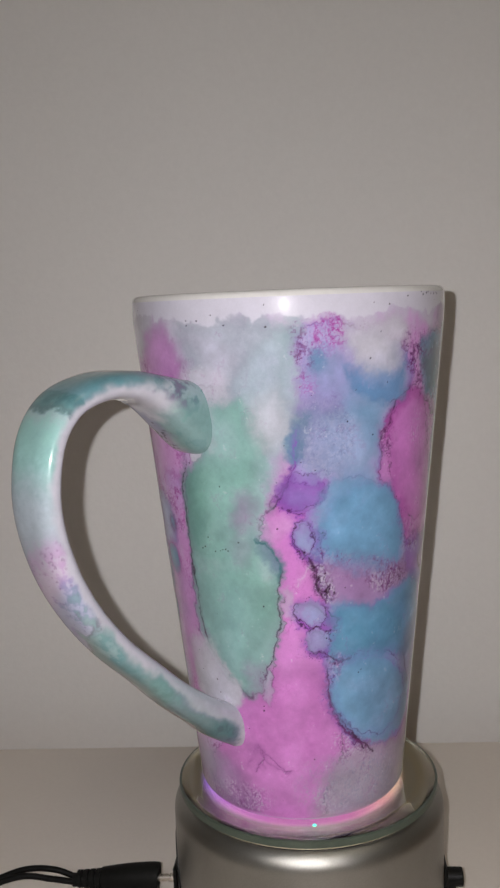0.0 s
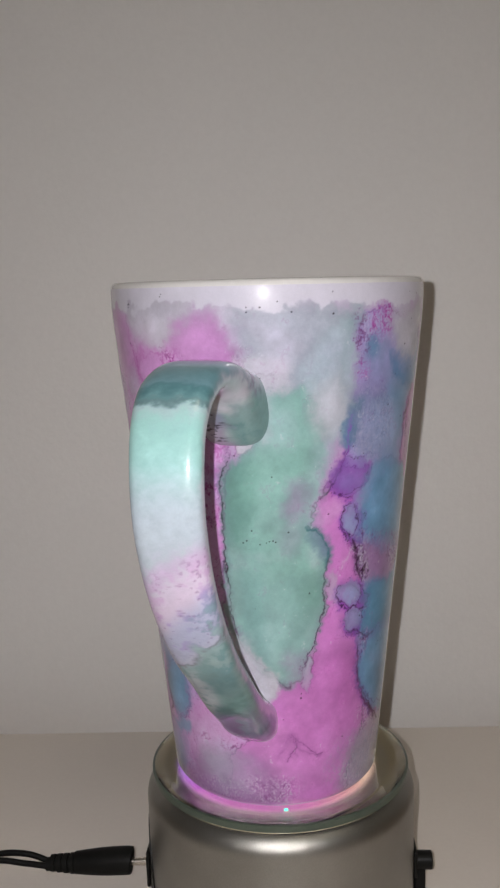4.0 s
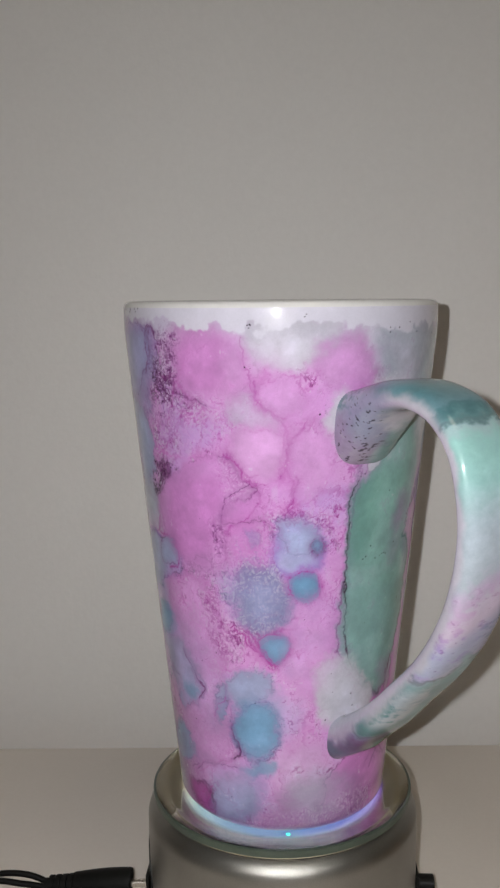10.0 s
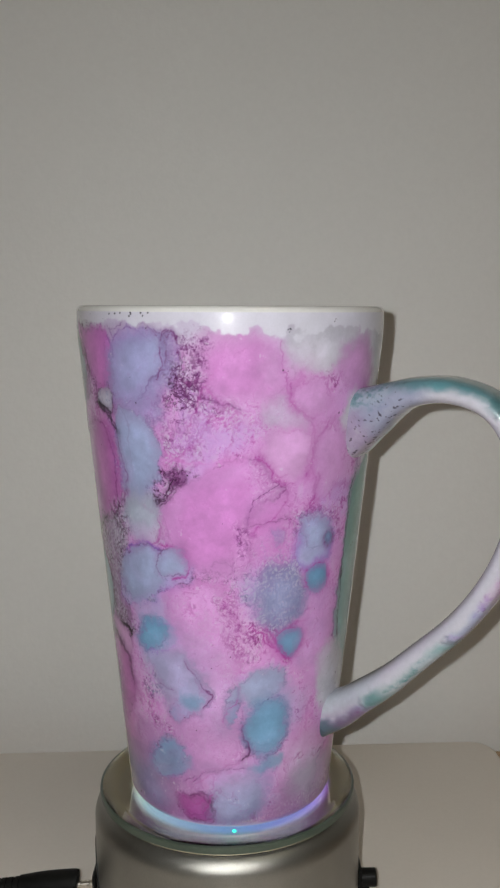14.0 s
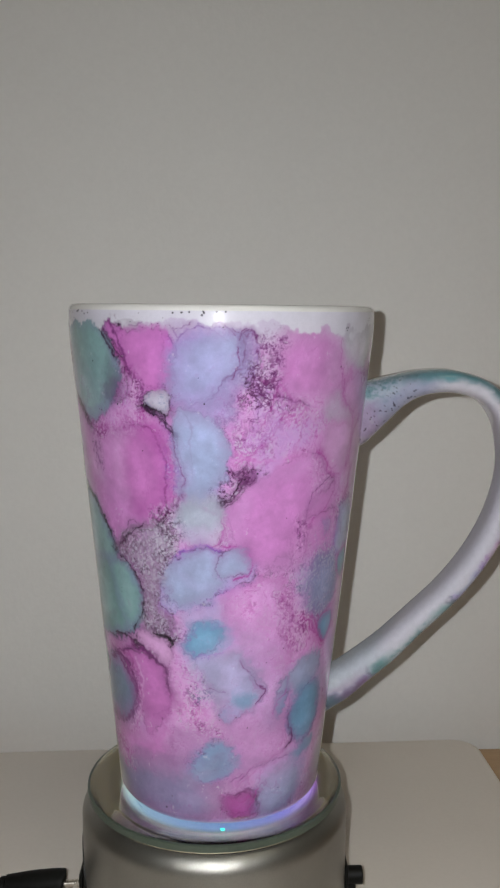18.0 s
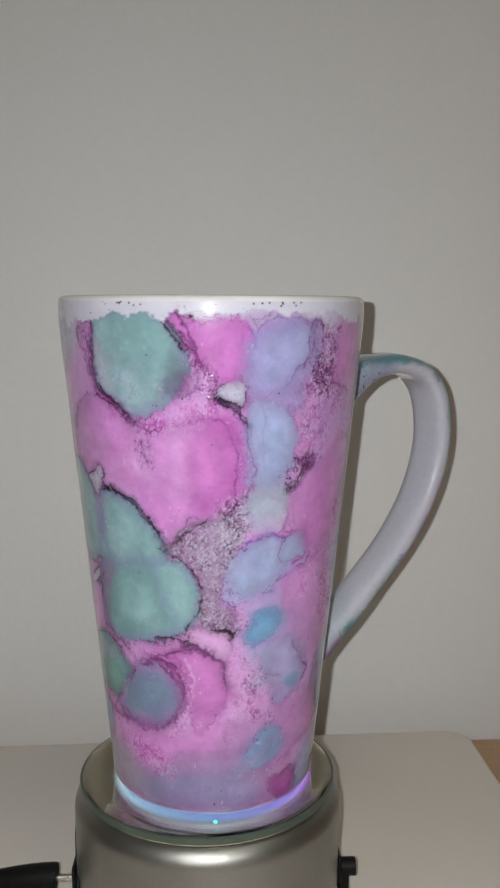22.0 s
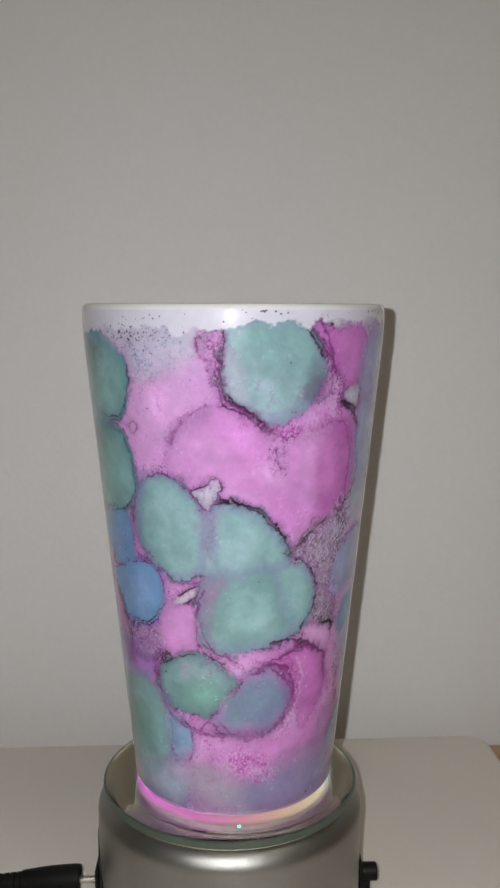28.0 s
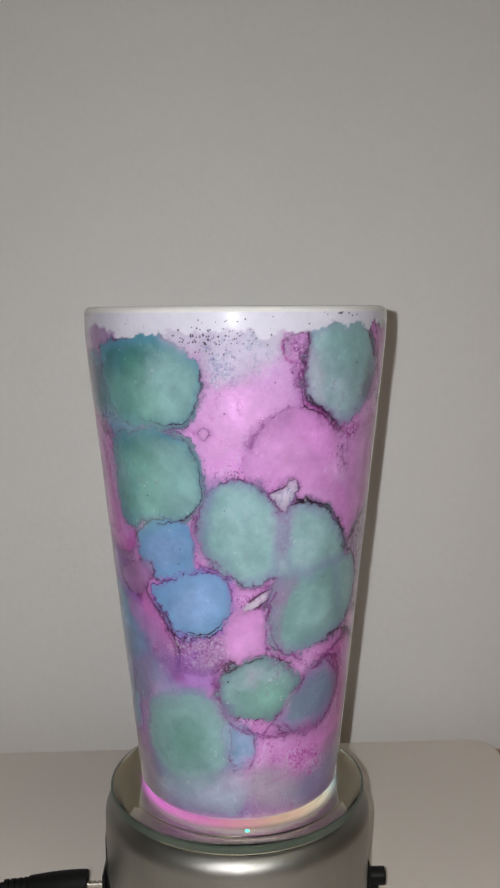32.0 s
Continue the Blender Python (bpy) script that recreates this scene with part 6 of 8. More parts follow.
pool("slate", [44.4, 59.2, 62, 46.1], [123.2, 122.5, 108.1, 107.3], soft=3, fill=0.45, rim=0)
pool("sky", [50.9, 68.8, 74.8, 57.4], [120.1, 122.9, 109, 106.6], soft=4, fill=0.35, rim=0)
pool("lagoon", [50.1, 56.7, 57, 50.3], [136.5, 136.3, 131.8, 132], soft=2, fill=0.35, rim=0)
crackle([45.6, 62.2, 63.6, 48.9, 43.4], [123.1, 122.3, 109, 106.2, 113.1], dark=0.55, light=0.45, ink="slate")
crackle([45.3, 50.4, 50.6, 44.3], [132.2, 131.1, 126.6, 126.8], dark=0.6, light=0.3, ink="magenta")
pool("blue", [62.8, 82.1, 83.8, 70.4], [131.6, 130.7, 123.8, 124.7], soft=2.5, fill=0.6, rim=0)
vein("blue", [66.4, 72.2, 78.6, 83.6], [127.7, 125, 124.2, 124.8], wide=0.4, fill=0.8)
vein("plum", [33.3, 34.6, 38.4, 41, 43.2], [94.5, 97.8, 101, 103.8, 107.5], wide=0.45, broken=0.3)
pool("periwinkle", [38.4, 51.9, 52.1, 41.1], [102, 101.2, 97.4, 97.1], soft=2, fill=0.4, rim=0)
crackle([48.4, 88.1, 89.9, 50.2], [84.9, 76.8, 71.4, 77], dark=0.7, light=0.7, ink="plum")
crackle([48.8, 55.1, 55.9, 50.7], [80.1, 78.5, 68.1, 71.8], dark=0.8, light=0.9, ink="dark")
crackle([72.4, 96.7, 92.9, 75.6], [76.4, 73.4, 69.8, 71.7], dark=0.7, light=0.9, ink="dark")
vein("dark", [40.9, 43.1, 49.3, 54.5], [67.3, 68.2, 67.2, 64.1], wide=0.4, broken=0.4)
vein("dark", [45, 48.3, 55.2, 60.1], [57.6, 53.6, 53.8, 51], wide=0.5, broken=0.3)
vein("dark", [54.6, 54.1, 58.5, 68.4, 79.9], [49.1, 43.7, 36.4, 26.8, 18.5], wide=0.45, broken=0.35)
vein("plum", [14.5, 20.3, 23.4], [16.2, 22.7, 16.5], wide=0.5, fill=0.5)
crackle([-52.2, 19.5, 22.7, -26.6], [2.5, 11.8, 3.7, -1.5], dark=0.25, light=0.6, ink="plum")
crackle([48.6, 89.9, 96.8, 62], [9.4, 18.4, 4.6, 2.6], dark=0.25, light=0.7, ink="slate")
pool("grey", [56.4, 92.2, 94.2, 66.9], [14.1, 13, 2.9, 2.8], soft=3, fill=0.5, rim=0)
pool("paper", [37.2, 40.8, 40.9, 37.2], [71.7, 71.5, 63.2, 64.4], soft=1, fill=0.6, rim=0)
pool("jade", [-1.8, 4.1, 11.4, 18.2, 24.6, 29.1, 31.5, 32.7, 28.3, 33.1, 35.5, 36.4, 34.3, 34.9, 33.4, 31.7, 28.1, 26.1, 19, 7.7, -3, -7.2, -6.6, -4.1], [103.9, 106.7, 121.7, 124.1, 124.8, 118.8, 111.3, 100.6, 87.1, 84.5, 80.8, 76.8, 70.3, 65.3, 58.6, 51.8, 48.2, 42.1, 39.7, 44.5, 51.6, 57.9, 70.1, 85.7], soft=1.4, rim=0, edge="teal", rim_ink="black", halo_ink="green")
vein("dark", [28.3, 33.1, 35.5, 36.4, 34.3, 34.9, 33.4, 31.7, 28.1, 26.1, 19], [87.1, 84.5, 80.8, 76.8, 70.3, 65.3, 58.6, 51.8, 48.2, 42.1, 39.7], wide=0.4, fill=0.85, broken=0.35)
vein("plum", [19, 7.7, -3, -7.2, -6.6, -4.1, -1.8], [39.7, 44.5, 51.6, 57.9, 70.1, 85.7, 103.9], wide=0.5, fill=0.7, broken=0.4)
pool("teal", [-3.1, 11.5, 19.8, 25.7, 28.6, 25.6, 20.1, 7.6, -2.2, -4.5, -4.9, -4.3, -4.3], [112, 117, 117.9, 93.1, 67.3, 46.8, 39.5, 46.9, 54.5, 70.7, 80.6, 90.2, 99.7], soft=1.2, rim=0, edge="teal", fill=0.35)
vein("black", [-2.4, -4.3, -4.3, -4.9, -4.5, -2.2, 7.6, 20.1], [105.8, 99.7, 90.2, 80.6, 70.7, 54.5, 46.9, 39.5], wide=0.4, fill=0.8, broken=0.4)
pool("mist", [28.6, 40.1, 39.3, 32.2, 27.3, 25.1], [124.8, 124.6, 109.7, 94.3, 87.9, 109.7], soft=3.0, fill=0.75, rim=0)
pool("white", [29.6, 40, 37.7, 29.5], [124.8, 122.4, 115.8, 112.8], soft=2.5, fill=0.6, rim=0)
pool("mint", [13.4, 26.2, 26.8, 17.2, 11.3], [121.7, 120.3, 105.1, 100.2, 109.4], soft=4, fill=0.5, rim=0)
pool("green", [-0.5, 7.9, 7.1, 0.1, -2.4], [104, 104.5, 93.3, 82.8, 89.2], soft=3.0, fill=0.5, rim=0)
pool("mauve", [20.2, 27.2, 27.3, 21.7, 16.9], [96.4, 99, 87.9, 79.6, 81], soft=3.0, fill=0.55, rim=0)
pool("mint", [11.1, 29.6, 29.7, 19.6, 10.7], [62.2, 63.5, 51.7, 44.1, 51.9], soft=4, fill=0.5, rim=0)
pool("green", [12.6, 32.6, 33.2, 16.8], [70.7, 71.9, 64.5, 62.7], soft=3.0, fill=0.35, rim=0)
pool("slate", [28.1, 32.5, 35.5, 35.7, 32.7, 30], [85.5, 84.8, 80.8, 76.8, 78.4, 81.6], soft=1, rim=0, fill=0.6)
pool("white", [6.9, 20.2, 20.1, 17.1, 13.6, 9.7, 7.8], [133.7, 131.5, 125.6, 124, 123.3, 122, 124.7], soft=1.6, rim=0, fill=0.7)
pool("white", [-6.8, -1.2, 7.5, 16.2, 10.3, 6.4, -3.7, -14.8], [52.7, 48.4, 43.6, 40.3, 33.4, 30.4, 35.5, 38.7], soft=1.8, rim=0, fill=0.8)
pool("mist", [26.5, 30.6, 30.8, 28.1, 26.2], [45.5, 48.7, 42.3, 38.2, 40.8], soft=0.5, rim=0.35, fill=0.8)
pool("mauve", [19.3, 25.7, 26.8, 20.1], [97.6, 98.5, 93.7, 89.8], soft=2.5, fill=0.5, rim=0)
pool("slate", [28.5, 33.2, 36.5, 31.7], [85.9, 85.7, 78.7, 78.9], soft=1.5, fill=0.6, rim=0)
pool("lagoon", [117, 131.8, 128.1, 115.4], [115.8, 116.9, 97.2, 93.7], soft=4, fill=0.35, rim=0)
pool("mist", [9.1, 20.9, 24.1, 11.7], [102.2, 104.2, 90.8, 86.7], soft=4, fill=0.4, rim=0)
pool("mint", [0.5, 17.3, 19.3, 6.5, -0.9], [74.1, 72.9, 58.4, 55.6, 64.5], soft=4, fill=0.5, rim=0)
pool("teal", [17.4, 31.4, 29.7, 22.1, 16.7], [75, 70.9, 58.4, 55.2, 64.6], soft=4, fill=0.4, rim=0)
pool("teal", [-0.8, 7.7, 4.7, -1.5], [103.7, 102.1, 88.3, 87.9], soft=4, fill=0.4, rim=0)
pool("mauve", [18.7, 26.4, 26.2, 19.9], [49.8, 49.9, 44.5, 43.3], soft=2, fill=0.35, rim=0)

# flank beside the handle: pink washes with periwinkle and sky drops
pool("rose", [-71.7, -45.8, -44.5, -54.3, -68.1, -72.7], [146.1, 146.1, 129.6, 120.6, 129.8, 138.7], soft=3, fill=0.5, rim=0)
pool("pink", [-82.7, -68, -51.9, -44.6, -53, -52.2, -72.4, -85.7], [103.2, 108.3, 114.3, 104.5, 95.3, 82.1, 80.8, 88.5], soft=3, fill=0.65, rim=0)
pool("hot", [236.9, 251, 251.9, 249.7, 238.4], [145.2, 147, 144, 131.6, 135.7], soft=1.5, fill=0.6, rim=0.15, halo_ink="magenta")
pool("magenta", [233.5, 246.3, 252.8, 250.2, 237.5, 231.1], [117.6, 121.9, 114.4, 99.5, 94.6, 105.6], soft=3, fill=0.45, rim=0)
pool("pink", [-84.3, -63.4, -57.8, -67.8, -86.7, -94], [71.9, 75.8, 48.1, 32.2, 33, 48.4], soft=4, fill=0.5, rim=0)
pool("pink", [-67.8, -51.2, -56.2, -79.1, -84.2], [32.2, 24.1, 11.4, 15.2, 27.8], soft=4, fill=0.5, rim=0)
pool("periwinkle", [255.6, 264.4, 271.8, 273.2, 268.4, 258.1, 252.7, 253.9], [124.1, 124.5, 118.7, 107.8, 104.3, 101.9, 104.7, 116], soft=1.2, rim=0.08, fill=0.75)
pool("periwinkle", [254.1, 271.4, 279.1, 276.9, 265.7, 253.6], [141, 144.4, 144.5, 137.1, 126.1, 128.7], soft=3, fill=0.5, rim=0)
pool("mist", [253.5, 268.2, 270, 254], [99.8, 101.1, 94.7, 93.3], soft=2.5, fill=0.5, rim=0)
pool("periwinkle", [245.8, 253.9, 263.1, 270.5, 271, 262.6, 250.1], [77, 83.2, 87.6, 85.7, 74.9, 70.7, 70.7], soft=1.4, rim=0.12, fill=0.8, halo_ink="violet")
pool("periwinkle", [-89.6, -83.5, -77.9, -78, -83.9, -88.7], [84.1, 87, 84.8, 81.4, 78.6, 79.1], soft=1, rim=0.2, fill=0.8, halo_ink="magenta")
pool("sky", [257.2, 264.9, 270, 268.2, 260.7, 255.4], [63.1, 65.4, 62.9, 57.5, 55.1, 57.5], soft=1.6, fill=0.7, rim=0.08, halo_ink="violet")
pool("periwinkle", [266.5, 279.8, 287.2, 289.6, 284.4, 273.8, 265.6], [53.8, 55, 48.2, 43, 39.2, 40.3, 44.8], soft=3, fill=0.5, rim=0)
pool("sky", [-82, -74.2, -74.3, -82.2], [42.5, 43.2, 39.3, 38.9], soft=1.6, fill=0.6, rim=0)
pool("periwinkle", [-60.8, -57.2, -57.6, -61.4], [44.7, 45.9, 41.9, 41.1], soft=1.2, fill=0.6, rim=0.1)
pool("periwinkle", [-50, -36, -31.3, -46.7], [47.6, 49.5, 39.8, 40.1], soft=3, fill=0.45, rim=0)
pool("sky", [-52.1, -44.1, -34.5, -34.8, -42.5, -51.7], [38.8, 42.5, 38.5, 29.3, 26.8, 31.5], soft=3, fill=0.55, rim=0.05)
pool("slate", [258.1, 269.9, 277, 272.4, 259.2], [23.5, 28.1, 25.1, 21, 19.1], soft=1.6, fill=0.5, rim=0.1, edge="sky")
pool("periwinkle", [255.6, 266.2, 262.2, 252.6], [19.3, 21.1, 14.9, 13.1], soft=3, fill=0.4, rim=0)
pool("sky", [-51.8, -37.1, -31.3, -38.2, -48.9], [75.4, 80.9, 69.9, 66.5, 68.4], soft=4, fill=0.4, rim=0)
pool("periwinkle", [-32.1, -23.1, -15.7, -19.1, -29.6], [95.4, 97, 90.1, 87.2, 88.5], soft=1.6, rim=0.15, fill=0.6, halo_ink="violet")
crackle([-76.2, -68.1, -69, -75.7, -79.4], [144.6, 144.6, 129.8, 126.7, 132.7], dark=0.45, light=0.45, ink="plum", glaze="rose")
crackle([-81.5, -71.9, -76, -83.9], [129.6, 126.8, 116, 120.4], dark=0.35, light=0.55, ink="plum", glaze="rose")
crackle([-88.1, -82.4, -80.9, -87.2], [104.5, 108, 104.1, 100.6], dark=0.6, light=0.8, ink="plum")
pool("plum", [-83.5, -77.7, -77, -81.5], [108.7, 110, 106.6, 105.5], soft=1.2, fill=0.6, rim=0.2)
crackle([-54.9, -49.6, -44.7, -51.1, -55.7], [112.8, 111.1, 105.3, 101.6, 106.6], dark=0.35, light=0.7, ink="magenta", glaze="rose")
crackle([-59, -53.9, -53.1, -58.2], [94.2, 95, 90, 89.4], dark=0.6, light=1, ink="plum", glaze="rose")
crackle([-63.4, -54.1, -48, -60.6], [74.1, 73.8, 56.2, 57], dark=0.3, light=0.8, ink="magenta", glaze="rose")
crackle([-50.4, -38.4, -34.1, -47.3], [90.2, 91, 78.9, 80.1], dark=0.35, light=0.6, ink="slate")
crackle([243, 255, 251.7, 240.7], [98.6, 100, 88.8, 89.9], dark=0.55, light=0.7, ink="dark")
vein("black", [240.7, 246.9, 250.2, 253, 254.4], [126, 124.8, 122.2, 121.1, 119.3], wide=0.5, broken=0.3)
vein("plum", [254.4, 254.6, 255.9, 256.1], [119.3, 112.9, 106.6, 101.7], wide=0.4, fill=0.7)
vein("dark", [-89.6, -86, -83, -81.4], [100.1, 102.4, 104.8, 107.2], wide=0.4, broken=0.3)
vein("magenta", [-50.8, -46.3, -42.6, -39.7], [114.3, 111, 107.9, 108.2], wide=0.5, fill=0.7)
vein("magenta", [-43.7, -41.5, -38.9, -35], [144.6, 132.5, 129.4, 126.1], wide=0.4, fill=0.5)
vein("plum", [-42.3, -49, -52.2, -54], [105.2, 103.1, 100.9, 93.7], wide=0.4, fill=0.7)
vein("magenta", [-88.1, -82.3, -77.9, -76.4, -79.2, -83.9], [88.3, 87.3, 85.6, 82.3, 79.2, 77.8], wide=0.5, fill=0.75)
vein("violet", [252.4, 263.2, 270.1], [83.9, 88.4, 86.5], wide=0.5, fill=0.6)
vein("plum", [238.5, 242.4, 244.8], [147.7, 148.1, 149.7], wide=0.35, fill=0.7)
vein("plum", [253.9, 257.5, 261.2], [148.3, 147.1, 148.7], wide=0.35, fill=0.7)
vein("plum", [268.7, 271.7, 275.4], [148.8, 148.2, 145.6], wide=0.35, fill=0.7)
vein("plum", [-83.1, -81.7, -78, -77.1], [144.2, 147.1, 146.4, 144.3], wide=0.35, fill=0.7)
vein("plum", [-83.2, -84.1, -85.2], [143, 137.1, 134.1], wide=0.35, fill=0.7)
vein("dark", [222.5, 239.7, 245.7, 247.2], [53.7, 52.9, 49.6, 43.6], wide=0.5, broken=0.3)
vein("black", [244.9, 249.7, 251.3], [60.5, 59.2, 58.3], wide=0.45, broken=0.2)
crackle([254.4, 264.1, 264.4, 255.6], [44.9, 44.9, 41.7, 41.8], dark=0.7, light=0.3, ink="plum")
vein("plum", [-80.2, -76.6, -71.6, -68.6, -71.7], [53.2, 49.9, 45.6, 43, 39.4], wide=0.35, fill=0.75)
vein("plum", [265.7, 274], [45.7, 43.9], wide=0.35, fill=0.6)
vein("magenta", [-63.9, -61.4, -57.5, -56.4], [35.8, 39.3, 40.9, 45.4], wide=0.4, fill=0.5)
vein("dark", [-52.3, -51.8, -54.8], [27.5, 25.1, 23.3], wide=0.4, broken=0.3)
vein("plum", [-79.1, -73.3, -62.2, -52.4], [15.2, 18.3, 20.2, 20.5], wide=0.3, fill=0.6)
vein("magenta", [-73.6, -71.2, -69.2], [5, 9.9, 11.8], wide=0.5, fill=0.7)
vein("magenta", [-88.4, -79.4, -73.5], [10.5, 7.6, 9.8], wide=0.5, fill=0.6)
# side away from the handle: beaded net between the large pools
pool("hot", [236.1, 242.7, 251.7, 252.7, 249, 242.4, 240.6], [142.2, 147.3, 146.6, 136.3, 131, 130.3, 136.2], soft=2, fill=0.5, rim=0)
pool("paper", [243.7, 247.1, 251.9, 252.9, 251.9, 244.2], [128.8, 130, 130.7, 127.2, 124.2, 126.5], soft=0.6, fill=0.8, rim=0.35, wander=0.8)
crackle([243.7, 252.4, 252.1, 244.4], [128.8, 130.6, 123.9, 126.3], dark=0.5, light=0.3, ink="slate")
vein("black", [243.3, 247.1, 251, 251.4, 254.6], [126, 125.4, 123.9, 121.1, 118.8], wide=0.5, broken=0.3)
crackle([238.1, 242.9, 242.7, 239], [135.5, 136.3, 126.5, 125.7], dark=0.8, light=0.9, ink="plum", glaze="rose")
crackle([211.3, 222.3, 237.3, 242.2, 233, 214.8], [120.8, 119.5, 123.8, 121.1, 117.5, 117.5], dark=0.5, light=0.6, ink="magenta", glaze="rose")
crackle([212.4, 217.1, 217.6, 214.6], [115.3, 115.6, 107.3, 106.3], dark=0.6, light=0.3, ink="plum", glaze="rose")
crackle([249, 254.6, 255.7, 250.1], [121.1, 118, 103.8, 105.5], dark=0.35, light=0.6, ink="violet", glaze="lilac")
vein("plum", [227.9, 232.5, 235.1, 237.4], [149.2, 145.1, 140.7, 136.2], wide=0.6, fill=0.85, broken=0.3)
vein("dark", [193.5, 194.5, 205.9, 212.4], [138.2, 127, 122.9, 119.3], wide=0.5, broken=0.4)
vein("black", [194.3, 206, 214.3, 219.1], [99.8, 97.7, 93.5, 88.2], wide=0.4, broken=0.3)
vein("dark", [233.8, 240.4, 246.9, 249.1], [90.8, 91, 93.5, 95.1], wide=0.4, broken=0.3)
pool("grey", [221.8, 233.8, 249.1, 253, 248.6, 241.7, 247.9, 239.5, 235.2, 238.1, 233.7], [84.2, 90.8, 94, 86.1, 79.5, 69.3, 62.5, 61, 64, 74.3, 80.8], soft=1.5, fill=0.45, rim=0)
crackle([220.7, 233.8, 249.1, 253.5, 249.1, 242.1, 249.1, 239.5, 234.8, 237.6, 233.2], [84.1, 90.8, 94.3, 86.1, 79.5, 69.3, 62.5, 60.7, 63.9, 74.3, 80.8], dark=0.5, light=0.75, ink="dark")
vein("black", [219.9, 228.5, 233.5, 236.4, 235.3, 229.5], [83.6, 80.5, 77.5, 72.6, 65.7, 60.2], wide=0.4, broken=0.5)
pool("rose", [232, 241.9, 249.9, 247.9, 236.8], [60, 60.1, 56.5, 52.1, 55.4], soft=1, fill=0.7, rim=0.1)
vein("black", [240.7, 246.7, 250.3], [60.7, 60.5, 58.2], wide=0.5, broken=0.3)
pool("hot", [229, 239.2, 246.6, 245.2, 233.2, 230.5], [53.7, 52.5, 46.8, 36.1, 35.6, 44.4], soft=1.5, fill=0.6, rim=0)
vein("plum", [219.1, 229.1, 239.3, 246.6, 247.9], [52.7, 54.7, 53.6, 49.5, 43.2], wide=0.7, fill=0.8)
vein("rose", [228.3, 231.6, 228.9, 219.1], [51.3, 44.5, 33.4, 26.8], wide=0.9, fill=0.6)
crackle([227.7, 232.7, 229.7, 219, 224.6, 228.3], [50.4, 44.6, 32.6, 25.8, 34.8, 44.2], dark=0.25, light=1, ink="magenta", glaze="rose")
vein("plum", [189.8, 202.4, 212.4, 222.9, 227.2, 224.4, 215.8, 204.9], [28.5, 26.6, 27.2, 32.8, 40.5, 47.4, 49.9, 47.3], wide=0.6, fill=0.7)
crackle([258.9, 266.3, 266.6, 259.6], [44.1, 44.5, 41.2, 40.7], dark=0.8, light=0.3, ink="slate")
pool("magenta", [-89.7, -83.2, -71.8, -68.3, -78.5, -87.8], [8.5, 10.4, 9.2, 2.6, 1.9, 5.4], soft=1.5, fill=0.35, rim=0.15)
# far side: jade pools, blue drops and fine tide lines
pool("mint", [139.2, 152.6, 157.5, 156.9, 150.9, 140.7, 134.5], [138.5, 140.3, 135.8, 129.6, 124, 122.8, 128.9], soft=3, fill=0.75, rim=0)
pool("green", [128.6, 136.6, 134.5, 129.5], [139.8, 140, 128.9, 131.9], soft=3, fill=0.5, rim=0)
pool("mint", [139.3, 152.3, 156.2, 154.2, 142.1, 135.6], [114.6, 115.3, 107.4, 99.2, 96.7, 102.8], soft=3, fill=0.65, rim=0)
pool("green", [129.8, 137.5, 136.9, 130.6], [112.2, 112.8, 101.2, 100.6], soft=3, fill=0.45, rim=0)
vein("dark", [159, 159.2, 155.5, 149.5, 140.4, 133.3], [137.3, 131.2, 124.9, 122, 121.5, 123.2], wide=0.35, broken=0.35)
vein("dark", [153.4, 156.8, 156.9, 152.8, 144.5, 138.4], [115.3, 109.1, 102.6, 96.6, 93.5, 92.1], wide=0.35, broken=0.35)
crackle([162.1, 170.6, 168.3, 162.3], [144.9, 143.4, 132.8, 131.2], dark=0.45, light=0.5, ink="slate")
pool("rose", [157.6, 159.4, 160.9, 159.2], [119.5, 120.8, 119.5, 117.9], soft=0.4, fill=0.8, rim=0.3, wander=0.3)
vein("magenta", [187.2, 188.1, 192.8, 194.3], [144, 147.4, 148.6, 148.1], wide=0.5, fill=0.8)
vein("magenta", [186.8, 188.3, 191.2], [143.3, 138.7, 137.2], wide=0.5, fill=0.7)
crackle([190.6, 194.1, 194.2, 191.9, 190], [143.2, 143.2, 131, 129.5, 137.2], dark=0.7, light=0.9, ink="plum", glaze="rose")
vein("dark", [194.5, 199.9, 207.1, 212.4], [131, 127, 123.5, 120.8], wide=0.5, broken=0.4)
crackle([204.7, 224.8, 218.7, 212.7], [123.6, 119.2, 116.4, 118.4], dark=0.5, light=0.6, ink="plum", glaze="rose")
crackle([175.7, 183.6, 187.6, 179.7, 173.6], [121.3, 125.8, 124.2, 119.7, 115.8], dark=0.5, light=0.3, ink="plum", glaze="rose")
crackle([211.4, 217.2, 218.5, 214], [117.7, 116.5, 107.3, 107.7], dark=0.5, light=0.3, ink="plum", glaze="rose")
pool("dark", [226.7, 232.7, 233.1, 226], [137.7, 135.8, 127.6, 127.2], soft=1.4, fill=0.25, rim=0)
vein("dark", [223.4, 227.5, 231.8], [148.1, 144, 139.1], wide=0.6, broken=0.3)
vein("dark", [164.9, 169.2, 175.4, 181.7, 188, 192.3], [105.8, 107.5, 105.9, 103.4, 104.1, 106.4], wide=0.3, broken=0.4)
vein("black", [194.8, 199.4, 208.4, 216.3, 220.4], [99.7, 99.5, 96.3, 90.5, 85.7], wide=0.35, broken=0.4)
vein("dark", [224.1, 231.9, 238.7], [85.2, 88.4, 92.7], wide=0.45, broken=0.3)
pool("slate", [122.8, 132.6, 140.9, 139.5, 127.6, 123.3], [60.9, 60.9, 51.4, 43.9, 41.7, 50.1], soft=3, fill=0.4, rim=0)
